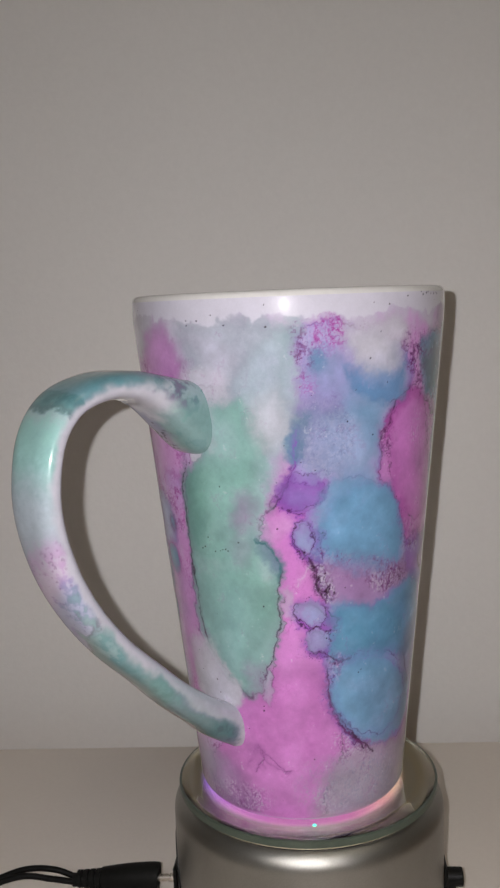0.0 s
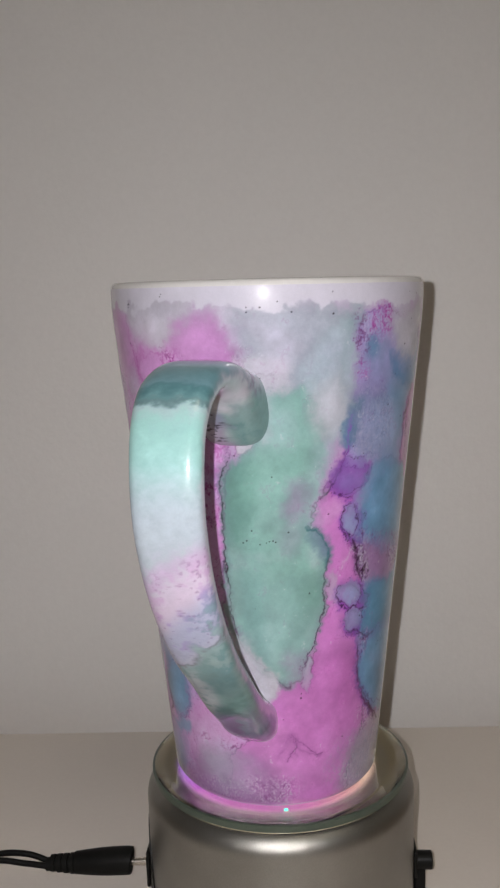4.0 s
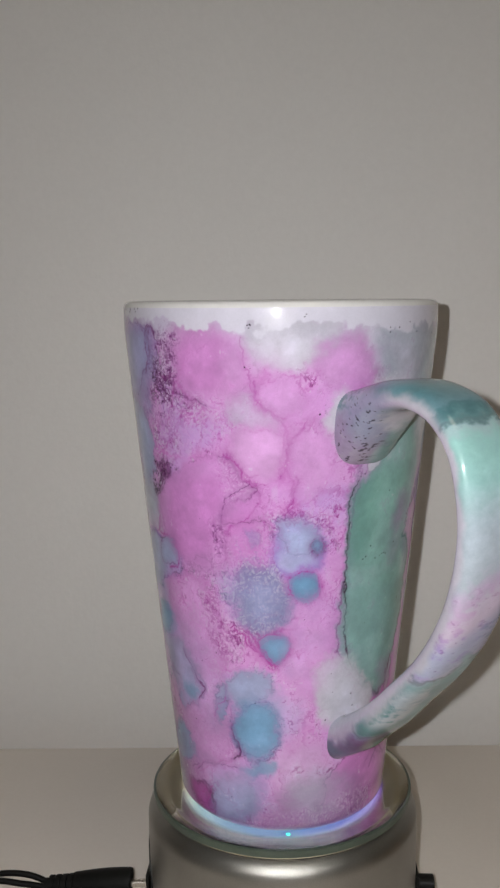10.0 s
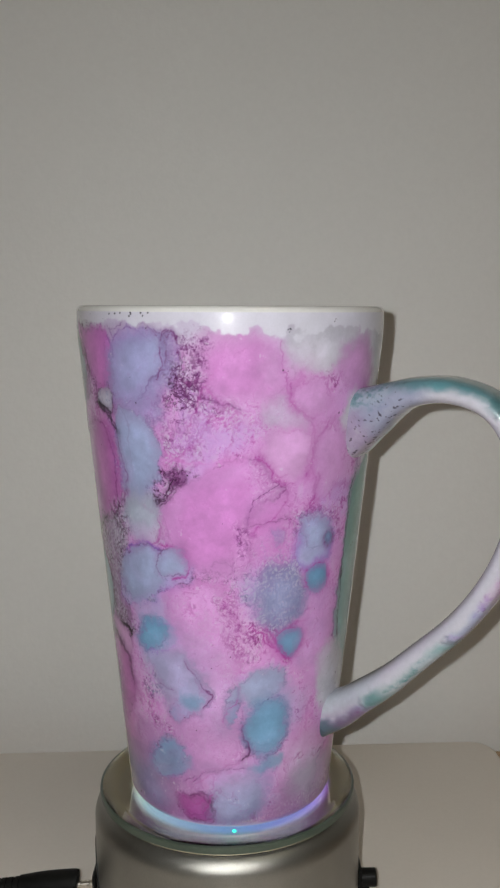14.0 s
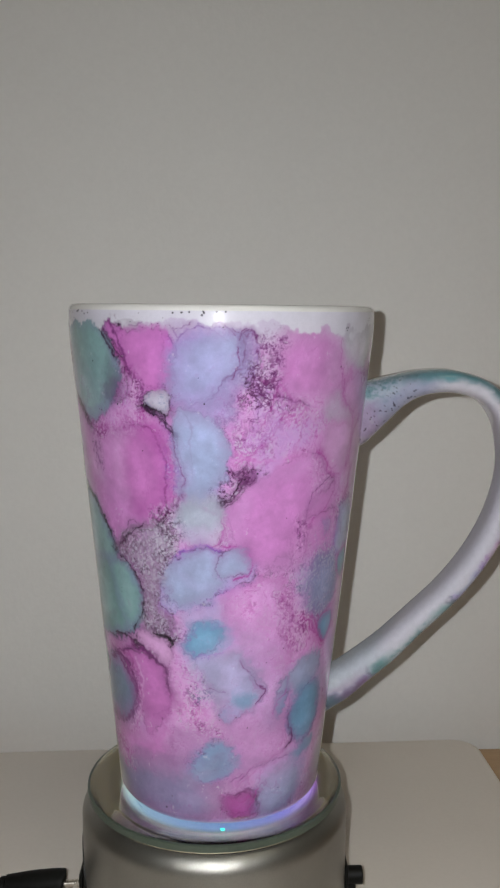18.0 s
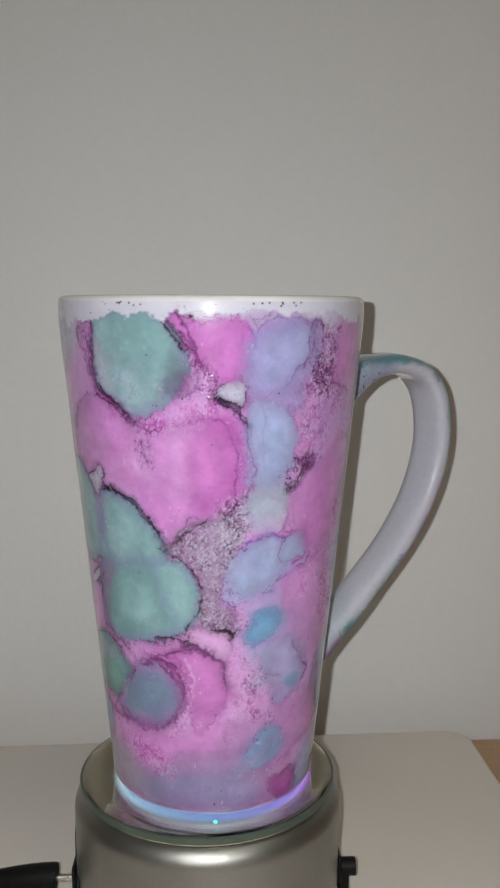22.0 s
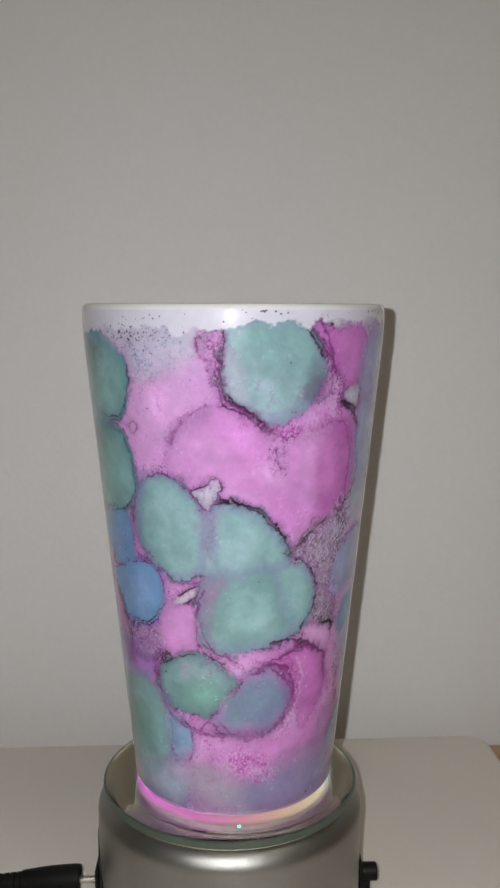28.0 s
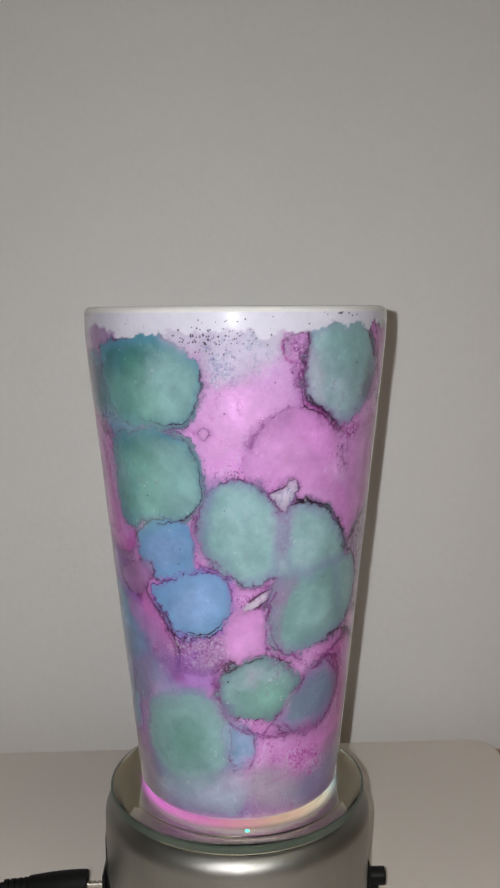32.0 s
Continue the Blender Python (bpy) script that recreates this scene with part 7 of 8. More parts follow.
pool("periwinkle", [127.1, 139.5, 140.6, 126.5], [48.1, 43.9, 40.4, 37.8], soft=2.5, fill=0.5, rim=0)
vein("dark", [128.2, 131.5, 139.7, 143.2], [70.8, 67.8, 63.7, 55.3], wide=0.4, broken=0.35)
vein("black", [148.5, 156.9, 163.6, 166.9], [60.4, 60.3, 63.4, 66.1], wide=0.45, broken=0.3)
vein("plum", [167.4, 168.2, 164.5, 156.3, 153.1], [66.2, 73.1, 78, 81.8, 87.5], wide=0.5, fill=0.8)
crackle([132.6, 151.1, 153.2, 139.9, 128.9], [55.5, 58, 51.1, 45.8, 49.3], dark=0.45, light=0.6, ink="plum")
pool("pink", [168.6, 181.7, 183.7, 181.2, 169.2, 165], [65.9, 67.3, 59.2, 54, 52.2, 59.1], soft=1.2, fill=0.75, rim=0)
vein("plum", [183.6, 183.2, 183.7, 186.8], [71.3, 64.5, 57.5, 52.9], wide=0.5, fill=0.7)
vein("plum", [161.7, 162, 164.5, 168.3, 176.3], [48.3, 41.1, 37.6, 32.3, 28.8], wide=0.5, fill=0.75, broken=0.6)
vein("black", [163.8, 171.7, 181.7], [48, 51, 52.8], wide=0.35, broken=0.4)
pool("slate", [198.1, 209.5, 222.5, 222.4, 207.9], [38.6, 45.3, 43, 32.8, 30.8], soft=2, fill=0.45, rim=0)
pool("jade", [181.7, 192.2, 198.1, 187.1, 176.5], [46.9, 44.6, 38.6, 35.8, 38], soft=3, fill=0.45, rim=0)
vein("plum", [215.9, 224.5, 226.3, 218.8, 204.9, 190.1], [48.4, 43.5, 35.7, 29.8, 28.5, 28.3], wide=0.6, fill=0.7)
pool("mint", [124, 145.7, 159.1, 166.8, 166.4, 155.7, 133.3, 122.1], [33.5, 40.3, 39.1, 30.4, 23, 18.3, 14.6, 21.6], soft=3, fill=0.5, rim=0)
pool("green", [136, 150.8, 149.6, 138.5], [26.6, 30.8, 21.3, 19.5], soft=4, fill=0.4, rim=0)
crackle([198.9, 220.7, 222.2, 202.9], [25.6, 20, 12, 15.6], dark=0.6, light=0.3, ink="magenta", glaze="rose")
pool("jade", [7.7, 24.7, 30.1, 33.1, 29.4, 17.1, 6, 1.9], [104.4, 106.6, 95.7, 79.6, 62.9, 46.5, 52.1, 77.5], soft=4, fill=0.5, rim=0)
pool("mint", [6.5, 25.6, 23.5, 14.4, 6.8], [69.5, 72.8, 54, 47.9, 55.7], soft=4, fill=0.4, rim=0)
pool("jade", [13.5, 30.3, 33.4, 18, 11.7], [123.4, 123.5, 111.3, 106.4, 112.5], soft=4, fill=0.4, rim=0)

# face with the blue lobes beside the jade pool
pool("hot", [-10.5, -3.3, -1.1, -0.4, -9.1, -12.4], [143.9, 144.7, 135.5, 132.4, 131.4, 136.8], soft=2, fill=0.55, rim=0)
pool("mist", [2.1, 37.3, 40.2, 33.6, 20.7, 2.8], [143.1, 143.9, 129.3, 114.4, 128, 134], soft=4, fill=0.45, rim=0)
pool("white", [-0.4, 18, 18.5, 11.6, 1.8], [132.4, 131.8, 127.3, 126.4, 129.3], soft=1.6, fill=0.75, rim=0)
pool("white", [28.1, 38.3, 39.6, 33.5], [120.5, 127.9, 117.3, 112.9], soft=3, fill=0.55, rim=0)
pool("jade", [13, 24.4, 29.5, 30.7, 25.7, 1.1, 5.2], [120.3, 123.5, 112.9, 103.6, 95.6, 94.1, 105.8], soft=3, fill=0.5, rim=0)
pool("white", [8.2, 14.7, 14.7, 9.9], [127.9, 128.3, 125.3, 123.6], soft=0.6, fill=0.9, rim=0.12)
pool("white", [2.3, 7.1, 7.6, 2.9], [111.1, 112.3, 109.5, 108.4], soft=0.6, fill=0.9, rim=0.12)
pool("white", [11.6, 13.9, 13.7, 11.2], [123.4, 123.4, 112.6, 112.5], soft=1.6, fill=0.5, rim=0)
pool("mauve", [20.4, 27.1, 25.2, 20.6], [98.6, 98.8, 90.8, 90.6], soft=3, fill=0.4, rim=0)
pool("lilac", [48.8, 58.9, 63, 59.2, 49.4], [140.7, 141.8, 132.9, 122.6, 123.1], soft=3, fill=0.35, rim=0)
crackle([43.2, 48.9, 49.1, 45], [144.5, 145, 134.9, 133.3], dark=0.8, light=0.3, ink="plum", glaze="rose")
crackle([51.6, 59.4, 59.5, 51.5], [146.3, 146.4, 140.3, 140.3], dark=0.7, light=0.3, ink="magenta", glaze="rose")
pool("aqua", [48.8, 52.4, 53.3, 49.6], [138.1, 138.4, 134.7, 134.1], soft=1.5, fill=0.55, rim=0)
pool("white", [63.8, 77.9, 81.1, 69.4], [140.2, 141.8, 134.2, 131.8], soft=3, fill=0.6, rim=0)
pool("blue", [61, 67.3, 76.6, 83.6, 86.6, 83.4, 76.9, 67.4], [133, 129.4, 127.4, 131, 135.4, 125.7, 123.9, 125.9], soft=1.6, fill=0.65, rim=0)
crackle([85.9, 92.5, 97.9, 94.1, 89], [141.5, 143.5, 135.6, 126.5, 130], dark=0.8, light=0.3, ink="plum")
pool("hot", [80.6, 89.8, 100.9, 108.8, 110.7, 90.3, 81.8], [117.4, 124.5, 119.6, 105.7, 88.6, 91.6, 105.5], soft=1.5, fill=0.6, rim=0.25, edge="magenta", halo_ink="magenta")
crackle([76.2, 81.5, 84.2, 78], [116.2, 117.3, 111.6, 110.3], dark=0.8, light=0.5, ink="plum", glaze="rose")
pool("lagoon", [43.6, 48.4, 45.2, 42.3], [120.3, 120.1, 111.1, 111.2], soft=2, fill=0.4, rim=0)
pool("periwinkle", [45.4, 59.2, 70.2, 68.4, 51.1], [117.2, 119.6, 115.9, 105.2, 106.3], soft=3, fill=0.45, rim=0)
crackle([51.3, 63.4, 59.4, 47.1], [123, 119.4, 105.8, 106.4], dark=0.45, light=0.15, ink="slate")
vein("violet", [43.9, 42.5, 43.1], [117.2, 111.2, 106.6], wide=0.6, fill=0.7)
pool("violet", [36.8, 41, 51.1, 53.1, 46.8, 40.6, 37.4], [101.7, 104.7, 104.4, 98.7, 97.1, 95.7, 97.9], soft=1, fill=0.5, rim=0.25, halo_ink="violet")
pool("sky", [54.2, 68.5, 82, 88.2, 87.8, 69.7, 55.2, 50.9], [101.5, 102.8, 99.1, 88.6, 78.6, 79.4, 83.1, 92.2], soft=2, fill=0.6, rim=0.08, halo_ink="violet")
pool("periwinkle", [42.5, 47.8, 49.1, 44.8], [90.9, 92.3, 85, 84.1], soft=1, fill=0.6, rim=0.35, halo_ink="violet")
pool("mauve", [55.2, 88.1, 95.1, 70.2, 57.6], [80.3, 76.6, 72.4, 69.7, 71], soft=3, fill=0.4, rim=0)
crackle([49.2, 53, 58.1, 54.3, 50.7], [78.5, 77.5, 72.3, 68.2, 72.7], dark=0.8, light=0.8, ink="dark")
crackle([74, 88.4, 85.4, 77.3], [75.6, 75.2, 70.6, 70.8], dark=0.7, light=0.6, ink="plum")
vein("dark", [47.5, 49.6, 51.8, 54.1], [81.9, 77.7, 71.8, 68.4], wide=0.5, broken=0.3)
pool("aqua", [55.3, 70.3, 90.3, 92.3, 71.2, 57.8], [65.8, 67.4, 62.9, 52.1, 53.1, 55.5], soft=2, fill=0.6, rim=0)
pool("periwinkle", [41.4, 47.2, 52.9, 51.7, 45.8, 41.7], [67.2, 68.7, 66.8, 61.8, 61.2, 63.9], soft=0.8, fill=0.65, rim=0.4, halo_ink="violet")
pool("periwinkle", [45.7, 50.5, 55.3, 54, 47.9, 44.9], [59.5, 60.7, 58.2, 54.9, 54, 56.2], soft=0.8, fill=0.65, rim=0.4, halo_ink="violet")
pool("sky", [55.3, 60.4, 77.5, 95.3, 101.3, 91.8, 73, 59.3], [47, 51.4, 50.9, 44, 32.1, 25.2, 27.2, 36.1], soft=1.6, fill=0.5, rim=0.2, edge="blue", halo_ink="violet")
crackle([56, 60.9, 62.2, 57.9], [53, 53.4, 49.9, 45.6], dark=0.8, light=0.6, ink="plum", glaze="rose")
vein("plum", [54, 55.3, 59.4, 68.3, 73.3], [45.4, 40.1, 32.6, 26.1, 22.6], wide=0.5, fill=0.8, broken=0.4)
pool("hot", [8.5, 45.4, 51.3, 58.1, 49.6, 14.1, 5.7], [32.9, 49.3, 35, 25.5, 13.4, 9.7, 19.5], soft=4, fill=0.45, rim=0)
vein("plum", [21.1, 23.5, 18.3], [24.5, 20.2, 15.5], wide=0.4, fill=0.7)
vein("plum", [23.7, 33.1, 37.2], [22, 17.1, 16.4], wide=0.35, fill=0.6)
crackle([49.8, 95.4, 87, 49.5, 38], [20.7, 13.2, 4, 6, 6.2], dark=0.2, light=0.6, ink="slate", glaze="grey")
crackle([-1.1, 20.7, 16.5, 1.7], [8.8, 10.6, 4.4, 3.7], dark=0.25, light=0.6, ink="plum", glaze="rose")
pool("white", [-0.5, 11, 16.2, 10.4, -1.2, -7.5], [51.1, 45.7, 41.1, 33.9, 34.8, 39], soft=1.3, fill=0.8, rim=0)
vein("deep_teal", [27.5, 32.5, 35.5, 35.5], [86.5, 85, 80.9, 74.7], wide=0.8, fill=0.7)
# pink face on the other side of the handle
pool("hot", [-67.8, -52.1, -49.7, -56.1, -68.5], [143.2, 144.9, 136.1, 129.9, 129.3], soft=3, fill=0.45, rim=0)
crackle([-76.6, -66.4, -71.5, -78.3], [146, 147.4, 129.1, 127.1], dark=0.7, light=0.25, ink="plum")
vein("plum", [-70.2, -61.6, -56.7], [129.2, 127.3, 126.1], wide=0.4, fill=0.6)
pool("white", [-38, -16.8, -18.5, -31.2, -40.3], [147.2, 147.1, 140.7, 136.4, 140.7], soft=3, fill=0.7, rim=0)
pool("pink", [-16.8, -7.7, -3.5, -2.1, -10.9, -16.3], [142.5, 144.6, 137.5, 131.9, 130.6, 136.3], soft=2.5, fill=0.6, rim=0)
pool("pink", [-39.9, -31.2, -23.9, -24.9, -31.5, -39.2], [131.9, 134.9, 132, 126.1, 124.5, 127.4], soft=2, fill=0.5, rim=0)
vein("magenta", [-40.4, -39.1, -33.4, -28.7], [132.6, 128.9, 125.3, 123.8], wide=0.6, fill=0.65)
pool("rose", [-49.5, -43.6, -33.5, -28.9, -31, -38.3, -45.7], [116.4, 122, 122.3, 117, 110.9, 107.6, 108.8], soft=2, fill=0.55, rim=0)
vein("magenta", [-52.1, -46.6, -44.8], [113.9, 111.1, 107.3], wide=0.6, fill=0.7)
vein("magenta", [-32.1, -30, -28.5, -24, -22.1], [108.6, 111.7, 116.3, 120.1, 123.1], wide=0.5, fill=0.6)
vein("magenta", [-26.2, -26.6, -25.7], [98.5, 103.2, 107.9], wide=0.4, fill=0.5)
pool("hot", [-77.2, -56.6, -54.1, -59.7, -78.6], [102.8, 108.1, 97.1, 86.7, 84.1], soft=3, fill=0.5, rim=0)
crackle([-52.2, -46.9, -40.5, -42.9, -52.3], [113.1, 108.8, 106, 102.7, 102.1], dark=0.35, light=0.6, ink="magenta", glaze="rose")
crackle([-60, -53, -54, -60.2], [94.1, 96.4, 84, 80], dark=0.5, light=0.85, ink="plum", glaze="rose")
crackle([-36.7, -20.1, -7.2, -7, -15.8, -26.2], [98.2, 100, 93.3, 88.4, 93.6, 96.9], dark=0.45, light=0.65, ink="magenta", glaze="rose")
pool("periwinkle", [-30.4, -20.1, -17.5, -22.1, -32.4, -33.3], [96.5, 96.6, 89.6, 84.9, 86.4, 92], soft=2.2, fill=0.5, rim=0)
pool("sky", [-19.2, -17.5, -15.7, -17.4], [88.7, 90, 88.6, 87.2], soft=0.35, fill=0.6, rim=0.6, wander=0.2, rim_ink="slate")
pool("sky", [-55.2, -33.1, -28.9, -38.5, -51.1], [78.9, 82.3, 72.5, 65.3, 67.6], soft=4, fill=0.3, rim=0)
crackle([-55.2, -33.1, -28.9, -38.5, -51.1], [78.9, 82.3, 72.5, 65.3, 67.6], dark=0.3, light=0.55, ink="slate")
crackle([-63.7, -54.7, -49.3, -61.5], [72.7, 72.2, 59.2, 57.5], dark=0.3, light=0.75, ink="magenta", glaze="rose")
pool("sky", [-27.6, -22.1, -17.3, -17.2, -22.1, -27], [79.1, 81.1, 79.9, 75, 73.4, 75], soft=0.8, fill=0.75, rim=0.35, wander=0.6, rim_ink="magenta", halo_ink="magenta")
pool("sky", [-40, -33.8, -28.7, -28.1, -33, -37.8], [60.9, 63, 61.5, 58.1, 55, 56.8], soft=0.8, fill=0.75, rim=0.35, wander=0.6, rim_ink="magenta", halo_ink="magenta")
vein("magenta", [-44.9, -40.2, -34.2], [63.1, 59.2, 54.4], wide=0.8, fill=0.5)
pool("pink", [-27.8, -10.8, -7.7, -25.9], [69.2, 72.2, 48, 43.4], soft=4, fill=0.5, rim=0)
pool("periwinkle", [-55.1, -41.9, -37, -41.2, -51.4], [47.9, 52.1, 49.9, 44.3, 41.3], soft=2.2, fill=0.5, rim=0)
pool("sky", [-53.2, -45.7, -34.9, -33.9, -38.5, -48.1, -53.7], [33.8, 39.9, 40.9, 34.2, 25.1, 25.5, 28.3], soft=2.4, fill=0.5, rim=0.08, halo_ink="violet")
vein("plum", [-54.7, -55.1, -51.7, -52.5], [39, 31.7, 29, 25.2], wide=0.4, fill=0.65)
pool("periwinkle", [-66.4, -47.9, -45.9, -64.5], [14.6, 18.1, 7.1, 3.6], soft=3, fill=0.45, rim=0)
pool("white", [-14.4, 0.3, 7.1, -3.8, -14.1], [53.7, 53.9, 44.6, 37.4, 43.2], soft=2, fill=0.7, rim=0)
pool("white", [-12.2, -8.6, -9, -12.4], [128.9, 130, 113.7, 116.9], soft=1.6, fill=0.6, rim=0)

# paler hearts of the blue drops, greener edges of the tall pools, a haze over the lilac cells
pool("periwinkle", [131, 148, 150, 146, 131], [87, 91, 86, 81, 80], soft=3, fill=0.3, rim=0)
pool("periwinkle", [142, 150, 160, 164, 162, 154, 145], [70, 76, 77, 72, 66, 62, 64], soft=3.5, fill=0.3, rim=0)
pool("jade", [116, 128, 141, 141, 128, 117], [133, 135, 131, 120, 118, 122], soft=5, fill=0.5, rim=0)
pool("jade", [118, 129, 142, 140, 126, 118], [112, 114, 109, 93, 90, 97], soft=5, fill=0.5, rim=0)
pool("mauve", [-50, -40, -31, -30, -38, -48], [76, 81, 77, 68, 62, 67], soft=4, fill=0.4, rim=0)
pool("periwinkle", [-46, -38, -34, -40, -46], [74, 78, 71, 67, 69], soft=3, fill=0.3, rim=0)
# pale washes under the lip beside the strap
pool("paper", [10.5, 28, 37.8, 30.5, 21.8, 13.2, 8.6, 2.4], [146.7, 145.5, 141.4, 137.2, 128.6, 127.3, 135.5, 142.1], soft=4, fill=0.55, rim=0)
pool("paper", [-42.7, -16.9, 10.5, 39.6, 39.9, 10.5, -17.2, -41.8], [148.6, 146.6, 147.3, 146.5, 143.8, 143.9, 143.7, 145.5], soft=4, fill=0.5, rim=0)
pool("rose", [-17.4, -9.3, -2.2, -1.5, -12.1, -19.1], [141.5, 145.1, 140, 133.4, 133.4, 135.6], soft=4, fill=0.5, rim=0)
pool("mist", [6.6, 18.1, 22.4, 12.3, 7.4], [123.7, 121.9, 112.6, 108.3, 114.6], soft=5, fill=0.4, rim=0)
pool("rose", [-40.2, -25.7, -20.9, -37, -45.7], [139.7, 137, 120.7, 109.3, 119.7], soft=6, fill=0.25, rim=0)
marble(0.12)
# bare glaze along the lip
lip = smooth01(146.4, 147.4, ZZ - 1.7 * smooth01(60, 35, np.abs(UU + 115)) + 1.6 * PATCHY + 1.1 * WZ + 1.3 * CLOUD)
lay(0.93 * lip, "white")
lay(0.8 * smooth01(1.1, 0.5, ZZ + 0.2 * PATCHY), "white")
specks([7.1, 7.1, 11.5, 21.4, 35.3, 74, 77.8, 62.2, 2.7, 4.1, 6.2, 4.8, 9.2, 11.7, 12.9, 14.2, 15.2, 20.1, 35.9, 39.7, 10.9, 3, 12.9, 17.4, 32.3], [146.5, 145.3, 146.4, 145.1, 144.4, 141.9, 128.4, 118.8, 83.1, 83.7, 86.5, 81.1, 82.7, 83.1, 83.5, 83.6, 83.2, 85.9, 90.2, 113.2, 128.2, 38.8, 28, 29.3, 7.1])
specks([-41.5, -40.5, -41, -42.7, -40.9, -17.9, 1.7, -10.9], [147.6, 147.6, 146.9, 136.9, 136.6, 124.5, 42.7, 35.9])
specks([-138.4, -129.1, -127.8, -89.7, -81.9, -95.2, -154.8], [124.2, 126.3, 126.8, 36.6, 35.7, 127.5, 149.7])
specks([147.3, 146.3, 220.2, 182.6, 241.8, 138.7, 158.2], [85.9, 81.5, 124.3, 101.6, 4.3, 148.3, 147.8])
spot = np.random.RandomState(4)
specks(spot.uniform(-180, 180, 26), spot.uniform(147, 151.8, 26), 0.22)
for mid in (-150, -96, 100):
    specks(spot.normal(mid, 6, 9), spot.uniform(150.8, 152.0, 9), 0.34)
specks(spot.normal(166, 8, 80), spot.normal(144.5, 2.6, 80), 0.22)
specks(spot.normal(160, 5, 30), spot.normal(145.5, 1.6, 30), 0.28)
specks(spot.uniform(-180, 180, 60), spot.uniform(6, 140, 60), 0.24)

# fine mottling over all of it
paint *= (1 + 0.012 * GRIT + 0.03 * PATCHY)[..., None]
lay(0.35 * smooth01(0.92, 1.25, GRIT) * smooth01(0.1, 0.5, PATCHY), "white")
paint = np.clip(paint, 0.004, 0.88) ** 1.27 * 1.12


def painted_mesh(name, co, quads, colors, mat):
    me = bpy.data.meshes.new(name)
    me.vertices.add(len(co))
    me.vertices.foreach_set("co", np.ascontiguousarray(co, np.float32).ravel())
    me.loops.add(4 * len(quads))
    me.loops.foreach_set("vertex_index", np.ascontiguousarray(quads, np.int32).ravel())
    me.polygons.add(len(quads))
    me.polygons.foreach_set("loop_start", np.arange(0, 4 * len(quads), 4, dtype=np.int32))
    me.update(calc_edges=True)
    layer = me.color_attributes.new("ink", "FLOAT_COLOR", "POINT")
    layer.data.foreach_set("color", np.concatenate([colors, np.ones((len(colors), 1))], 1).astype(np.float32).ravel())
    me.materials.append(mat)
    me.shade_smooth()
    return me


# glazed and varnished surface that carries the inks
glaze = material("inked_glaze", rough=0.3, Specular_IOR_Level=0.15, Coat_Weight=1.0, Coat_Roughness=0.05, Coat_IOR=1.5, Coat_Tint=(0.94, 0.925, 0.94, 1))
gb = glaze.node_tree.nodes["Principled BSDF"]
ca = add(glaze, "ShaderNodeVertexColor")
ca.layer_name = "ink"
gt = add(glaze, "ShaderNodeTexCoord")
gn = add(glaze, "ShaderNodeTexNoise", Scale=2600.0, Detail=3.0, Roughness=0.7)
link(glaze, gt.outputs["Object"], gn.inputs["Vector"])
gm = add(glaze, "ShaderNodeMapRange")
gm.inputs["From Min"].default_value, gm.inputs["From Max"].default_value = 0.25, 0.75
gm.inputs["To Min"].default_value, gm.inputs["To Max"].default_value = 0.955, 1.035
link(glaze, gn.outputs["Fac"], gm.inputs["Value"])
gx = add(glaze, "ShaderNodeMix")
gx.data_type, gx.blend_type = "RGBA", "MULTIPLY"
gx.inputs["Factor"].default_value = 1.0
link(glaze, ca.outputs["Color"], gx.inputs["A"])
link(glaze, gm.outputs[0], gx.inputs["B"])
link(glaze, gx.outputs["Result"], gb.inputs["Base Color"])
gw = add(glaze, "ShaderNodeTexNoise", Scale=130.0, Detail=2.0)
link(glaze, gt.outputs["Object"], gw.inputs["Vector"])
gbump = add(glaze, "ShaderNodeBump", Strength=0.012, Distance=0.0006)
link(glaze, gw.outputs["Fac"], gbump.inputs["Height"])
link(glaze, gbump.outputs[0], gb.inputs["Normal"])
link(glaze, gbump.outputs[0], gb.inputs["Coat Normal"])
plain_glaze = worn(material("plain_glaze", rough=0.12, Coat_Weight=0.6), 30.0, (0.60, 0.59, 0.57), (0.68, 0.67, 0.65), rough=(0.08, 0.16))

mug = holder("mug", pose(0, 0, FOOT), "tall tapered latte mug painted with pink, teal and blue alcohol inks", "mug")


def outer_radius(z):
    """Radius at height z: straight taper, foot tucked in, lip turned upright."""
    r = R_FOOT + (R_TOP - R_FOOT) * z / MUG_H
    r = r - 1.6 * np.clip((3.0 - z) / 3.0, 0, 1) ** 2
    return r - 0.9 * np.clip((z - 141.0) / 11.0, 0, 1) ** 2


heights = MUG_H - 1.6 - (MUG_H - 1.6) * (1 - Z / MUG_H)
rz = outer_radius(heights)
ang = np.radians(UU - 90)
rz2 = rz[:, None] + 0.05 * np.clip(relief + 0.05 * PATCHY, -1.5, 1.5) * smooth01(147, 140, ZZ)
co = np.stack([rz2 * np.cos(ang), rz2 * np.sin(ang), np.broadcast_to(heights[:, None], UU.shape)], -1).reshape(-1, 3) * 0.001
idx = np.arange(NZ * NU).reshape(NZ, NU)
nxt = np.roll(idx, -1, axis=1)
quads = np.stack([idx[:-1], nxt[:-1], nxt[1:], idx[1:]], -1).reshape(-1, 4)
wall = new("wall", painted_mesh("wall", co, quads, paint.reshape(-1, 3), glaze))
wall.parent = mug

